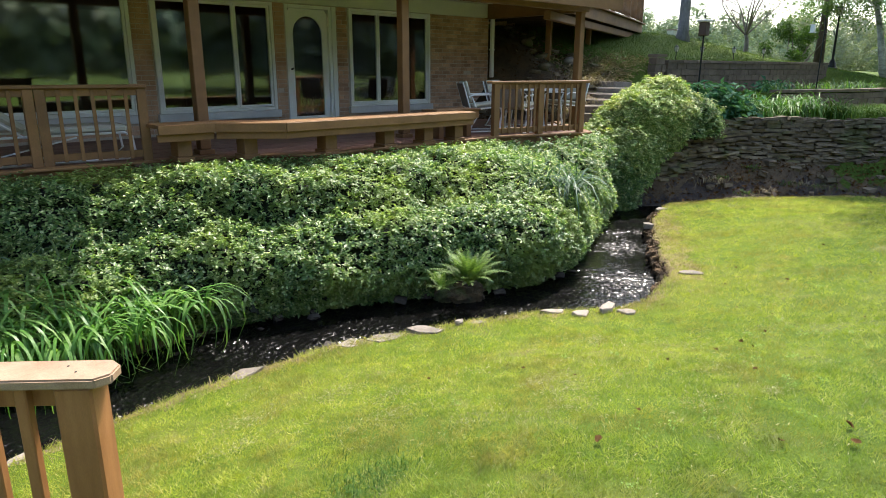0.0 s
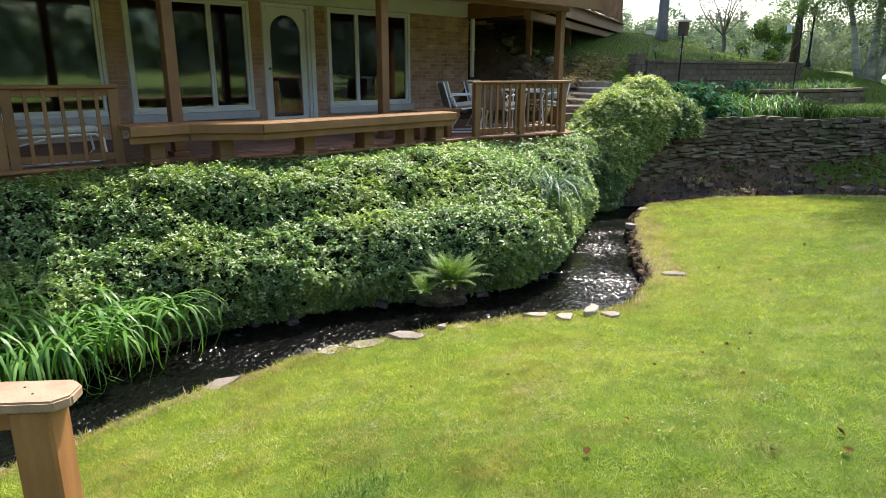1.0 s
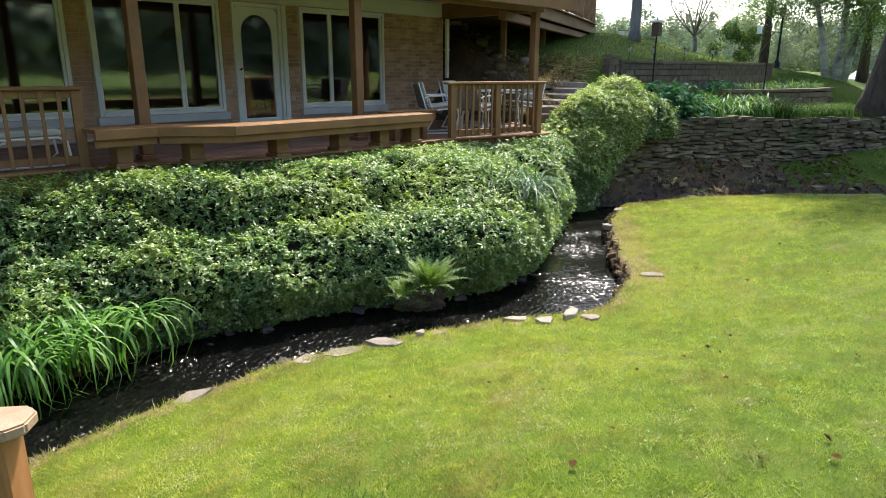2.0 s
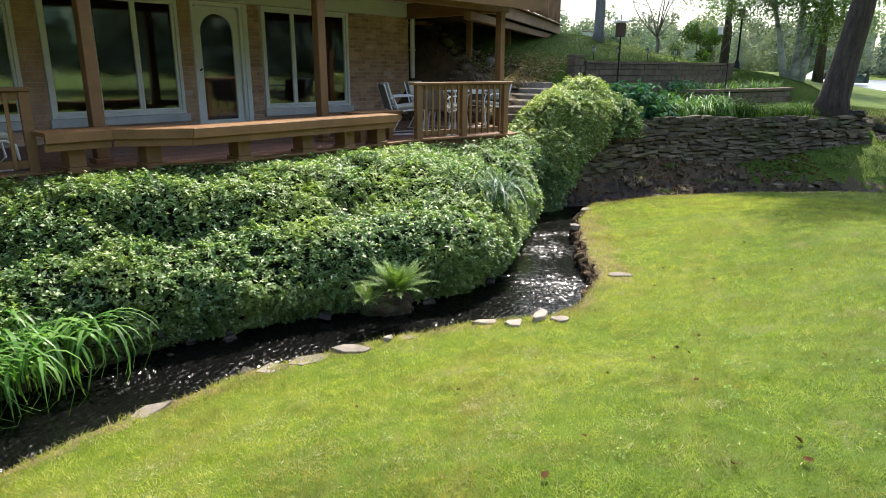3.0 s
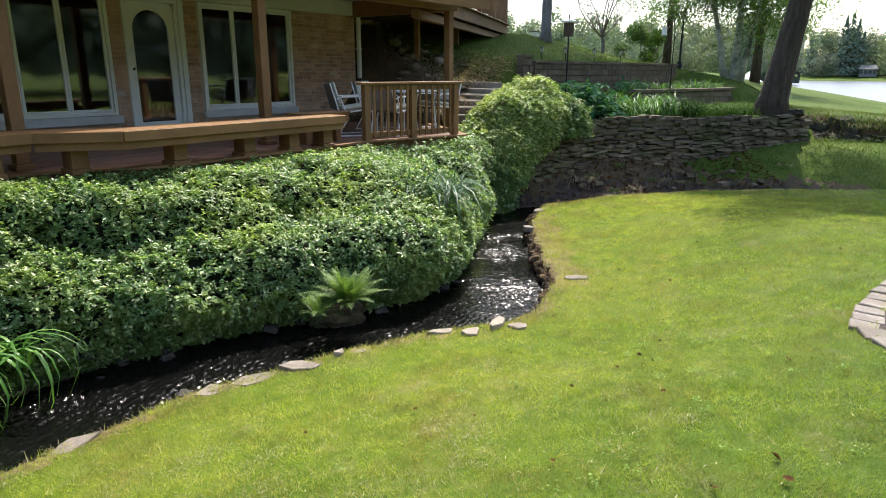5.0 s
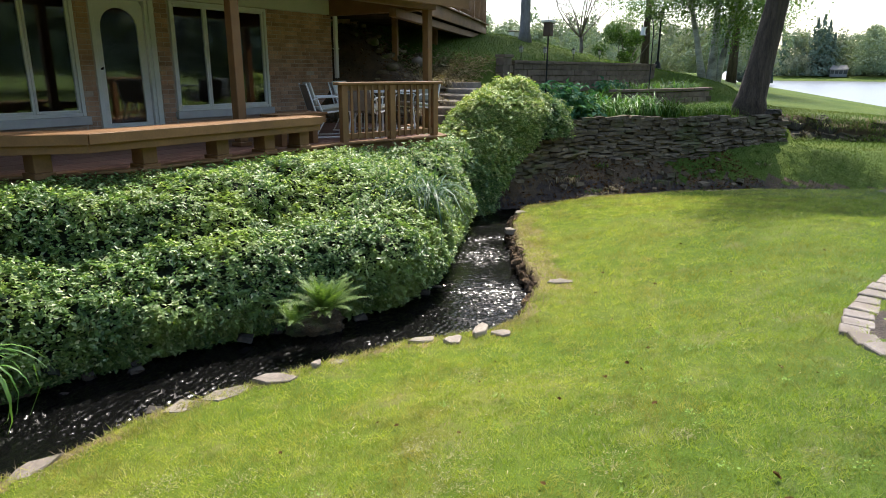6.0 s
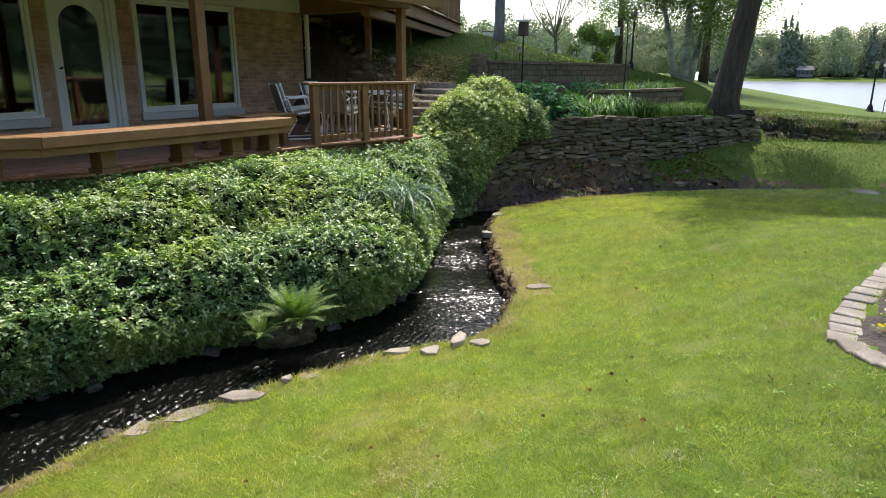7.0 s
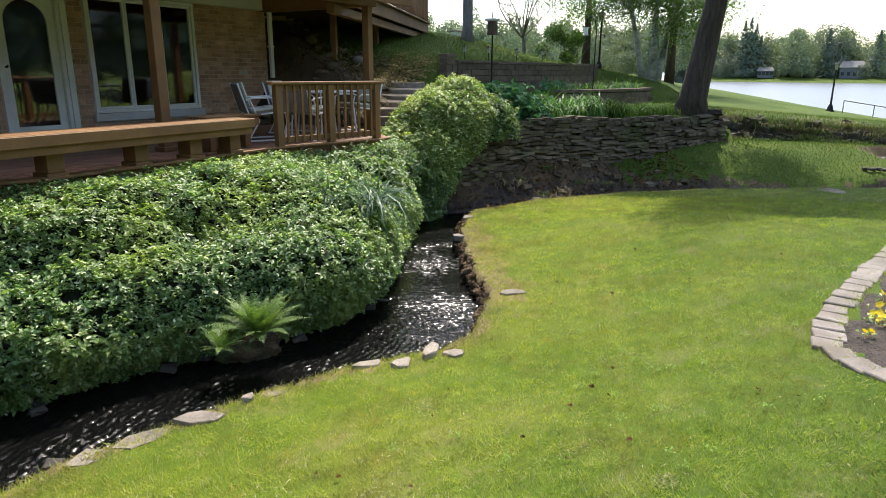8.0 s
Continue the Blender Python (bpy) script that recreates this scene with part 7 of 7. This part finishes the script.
def build_furniture():
    build_chair(8.35, 8.3, 60, "white tubular patio chair with blue-grey cushions beside the brick wall")
    build_chair(8.75, 7.75, 100, "white tubular patio chair behind the deck railing")
    build_chair(9.5, 8.75, 10, "white tubular patio chair at the far side of the table")
    build_chair(10.3, 7.95, -95, "white tubular patio chair at the end of the table")
    ob = empty("patio_table", pose(9.45, 8.0, DECK_Z))
    bm = bmesh.new()
    prism(bm, [(0.55 * math.copysign(abs(math.cos(t)) ** 0.6, math.cos(t)), 0.42 * math.copysign(abs(math.sin(t)) ** 0.6, math.sin(t))) for t in np.linspace(0, 2 * math.pi, 25)[:-1]], 0.69, 0.715)
    part("tabletop", bm, SILL, ob)
    for sx in (-0.42, 0.42):
        for sy in (-0.3, 0.3):
            part("leg", tube(bmesh.new(), [(sx * 1.05, sy * 1.05, 0), (sx, sy, 0.35), (sx * 0.9, sy * 0.9, 0.69)], 0.016, 6), STEEL, ob)
    tagged(ob, "pale patio table with white tube legs", "table")
    # lounger
    ob = empty("sun_lounger", pose(1.9, 8.55, DECK_Z, 0, 0, -3))
    for sy in (-0.3, 0.3):
        part("side_frame", tube(bmesh.new(), [(-0.95, sy, 0.03), (-0.95, sy, 0.3), (-0.7, sy, 0.33), (0.5, sy, 0.33), (0.58, sy, 0.28), (0.6, sy, 0.1), (0.52, sy, 0.03), (-0.95, sy, 0.03)], 0.014, 6), STEEL, ob)
        part("back_frame", tube(bmesh.new(), [(-0.5, sy * 0.9, 0.32), (-0.9, sy * 0.9, 0.62), (-1.05, sy * 0.9, 0.8)], 0.014, 6), STEEL, ob)
    part("mattress", boxed(-0.5, 0.55, -0.27, 0.27, 0.33, 0.42, 0.03), CUSHION, ob, "blue-grey mattress")
    part("back_mattress", boxed(-0.62, 0.0, -0.27, 0.27, 0.0, 0.09, 0.03, pose(-0.5, 0, 0.36, 0, 38, 0)), CUSHION, ob, "raised blue-grey back cushion")
    part("brace", tube(bmesh.new(), [(-0.9, -0.3, 0.1), (0.0, -0.3, 0.3)], 0.01, 6), STEEL, ob)
    tagged(ob, "white tube sun lounger with a blue-grey mattress, back raised", "lounger")
    # things seen through the glass
    ob = empty("dining_table", pose(7.3, 13.0, 0.705))
    part("tabletop", boxed(-0.9, 0.9, -0.5, 0.5, 0.72, 0.76, 0.006), DARK_WOOD, ob)
    for sx in (-0.8, 0.8):
        for sy in (-0.42, 0.42):
            part("leg", boxed(sx - 0.035, sx + 0.035, sy - 0.035, sy + 0.035, 0, 0.718, 0.004), DARK_WOOD, ob)
    tagged(ob, "dark wooden dining table inside the room", "table")
    for x in (6.7, 7.6):
        ob = empty("dining_chair", pose(x, 12.2, 0.705))
        part("seat", boxed(-0.22, 0.22, -0.22, 0.22, 0.43, 0.47, 0.01), DARK_WOOD, ob)
        part("backrest", boxed(-0.22, 0.22, -0.22, -0.18, 0.6, 1.0, 0.01), DARK_WOOD, ob)
        for sx in (-0.19, 0.19):
            part("leg", boxed(sx - 0.02, sx + 0.02, -0.22, -0.18, 0, 0.98, 0.004), DARK_WOOD, ob)
            part("leg", boxed(sx - 0.02, sx + 0.02, 0.17, 0.21, 0, 0.429, 0.004), DARK_WOOD, ob)
        tagged(ob, "dark wooden dining chair inside behind the glass", "chair", "dining chairs")
    ob = empty("ceiling_lamp", pose(5.7, 12.6, 2.45))
    bm = bmesh.new()
    bmesh.ops.create_cone(bm, cap_ends=True, segments=16, radius1=0.13, radius2=0.06, depth=0.06)
    part("shade", bm, AMBER, ob, "glowing amber glass shade")
    part("stem", tube(bmesh.new(), [(0, 0, 0.05), (0, 0, 0.45)], 0.012, 6), IRON, ob)
    tagged(ob, "small glowing amber ceiling lamp inside the room", "lamp")


def build_lawn_patches():
    """Bleached thatch where the mower has scalped the lawn, and rosettes of broad-leaved weeds."""
    rng = np.random.default_rng(103)
    for cx, cy, r, n in ((3.1, 2.48, 0.1, 120), (3.0, 2.2, 0.12, 110), (2.75, 2.0, 0.12, 120), (2.42, 3.2, 0.1, 110), (2.3, 3.62, 0.12, 140), (1.6, 3.7, 0.14, 170), (2.1, 2.85, 0.16, 150),
                         (1.35, 3.35, 0.12, 110), (3.7, 1.25, 0.05, 70), (4.3, 2.9, 0.16, 110), (4.6, 2.3, 0.18, 100), (5.6, 2.0, 0.2, 90), (3.9, 1.75, 0.16, 90), (3.2, 1.45, 0.14, 110), (2.3, 2.3, 0.12, 90)):
        m = n * 2
        x, y = cx + rng.normal(0, r, m), cy + rng.normal(0, r * 0.6, m)
        c = np.stack([x, y, ground_z(x, y) + rng.uniform(0.012, 0.035, m)], -1)
        ob = leaves("bleached_patch", c, np.tile([0.0, 0, 1.0], (m, 1)), 0.02, CLIPPING, rng, 0.16, 0.5, 0.1)
        tagged(ob, "small bleached patch of dry thatch in the lawn", "grass", kind="stuff")
    for k in range(46):
        x, y = (rng.uniform(3.2, 7.5), rng.uniform(0.4, 2.2)) if k % 3 else (rng.uniform(2.2, 7), rng.uniform(1.2, 3.2))
        if inside(np.array(x), np.array(y), BED) or (x > 4.9 and y < 0.8):
            continue
        n = int(rng.integers(8, 18))
        c = rng.normal(0, 1, (n, 3)) * np.array([0.022, 0.022, 0.004]) + np.array([0, 0, 0.032])
        ob = empty("lawn_weed", pose(x, y, float(ground_z(x, y))))
        leaves("leaf_coat", c, np.tile([0.0, 0, 1.0], (n, 1)), 0.017, WEED, rng, 0.7, 0.3, 0.2, ob)["kind"] = "stuff"
        tagged(ob, "small bright broad-leaved weed in the lawn", "weed", "lawn weeds")


def build_dry_patch():
    rng = np.random.default_rng(97)
    tuft("dry_patch", 1.52, 2.05, 260, 0.03, 0.004, DRY_STEM, rng, "small brown dead patch in the lawn", "grass", 0.045, 1.0, 0.5)
    tuft("dark_patch", 1.52, 2.07, 1500, 0.05, 0.004, TALL_GRASS, rng, "ring of darker longer grass round a dead patch", "grass", 0.13, 0.6, 0.6)


build_lawn_patches()
build_dry_patch()
build_more_trees()
build_near_railing()
build_creek_stones()
build_cut_bank()
build_flower_bed()
build_lawn_litter()
build_furniture()


# ---- bricks of the house front ----
def build_bricks():
    rng = np.random.default_rng(99)
    wall = bpy.data.objects["wall_front"]
    shapes = []
    for w in (0.203, 0.098):
        shapes.append([rough_block("brick", rng, BRICK, 0.02, 0.03) for _ in range(4)])
    pitch, course = 0.213, 0.0765
    count = 0
    rest = bmesh.new()
    spans = [(9.44, 11.2, 0.7, 2.84), (7.12, 7.36, 0.7, 2.84), (5.82, 6.03, 0.7, 2.84), (3.44, 3.72, 0.7, 2.84), (7.38, 9.42, 0.7, 0.88), (3.74, 5.8, 0.7, 0.88), (0.9, 3.42, 0.7, 0.88), (-3.0, 0.88, 0.7, 2.84)]
    for x0, x1, z0, z1 in spans:
        k = 0
        z = z0
        while z < z1 - 0.03:
            s = math.floor(x0 / pitch) * pitch - (pitch / 2 if k % 2 else 0)
            while s < x1:
                a, b = max(s, x0), min(s + pitch, x1)
                if b - a > 0.03:
                    h = min(course, z1 - z)
                    m = pose((a + b) / 2, FACE + 0.047 + rng.normal(0, 0.0022), z + h / 2, 0, rng.normal(0, 0.25), 0) @ Matrix.Diagonal((b - a - 0.01, 0.08, h - 0.01, 1))
                    if count < 300:
                        piece("brick", shapes[0][int(rng.integers(4))], wall, m)
                    else:
                        r = bmesh.ops.create_cube(rest, size=1.0)
                        bmesh.ops.transform(rest, matrix=m, verts=r["verts"])
                    count += 1
                s += pitch
            z += course
            k += 1
    part("brick_courses", rest, BRICK, wall)["kind"] = "stuff"


build_bricks()
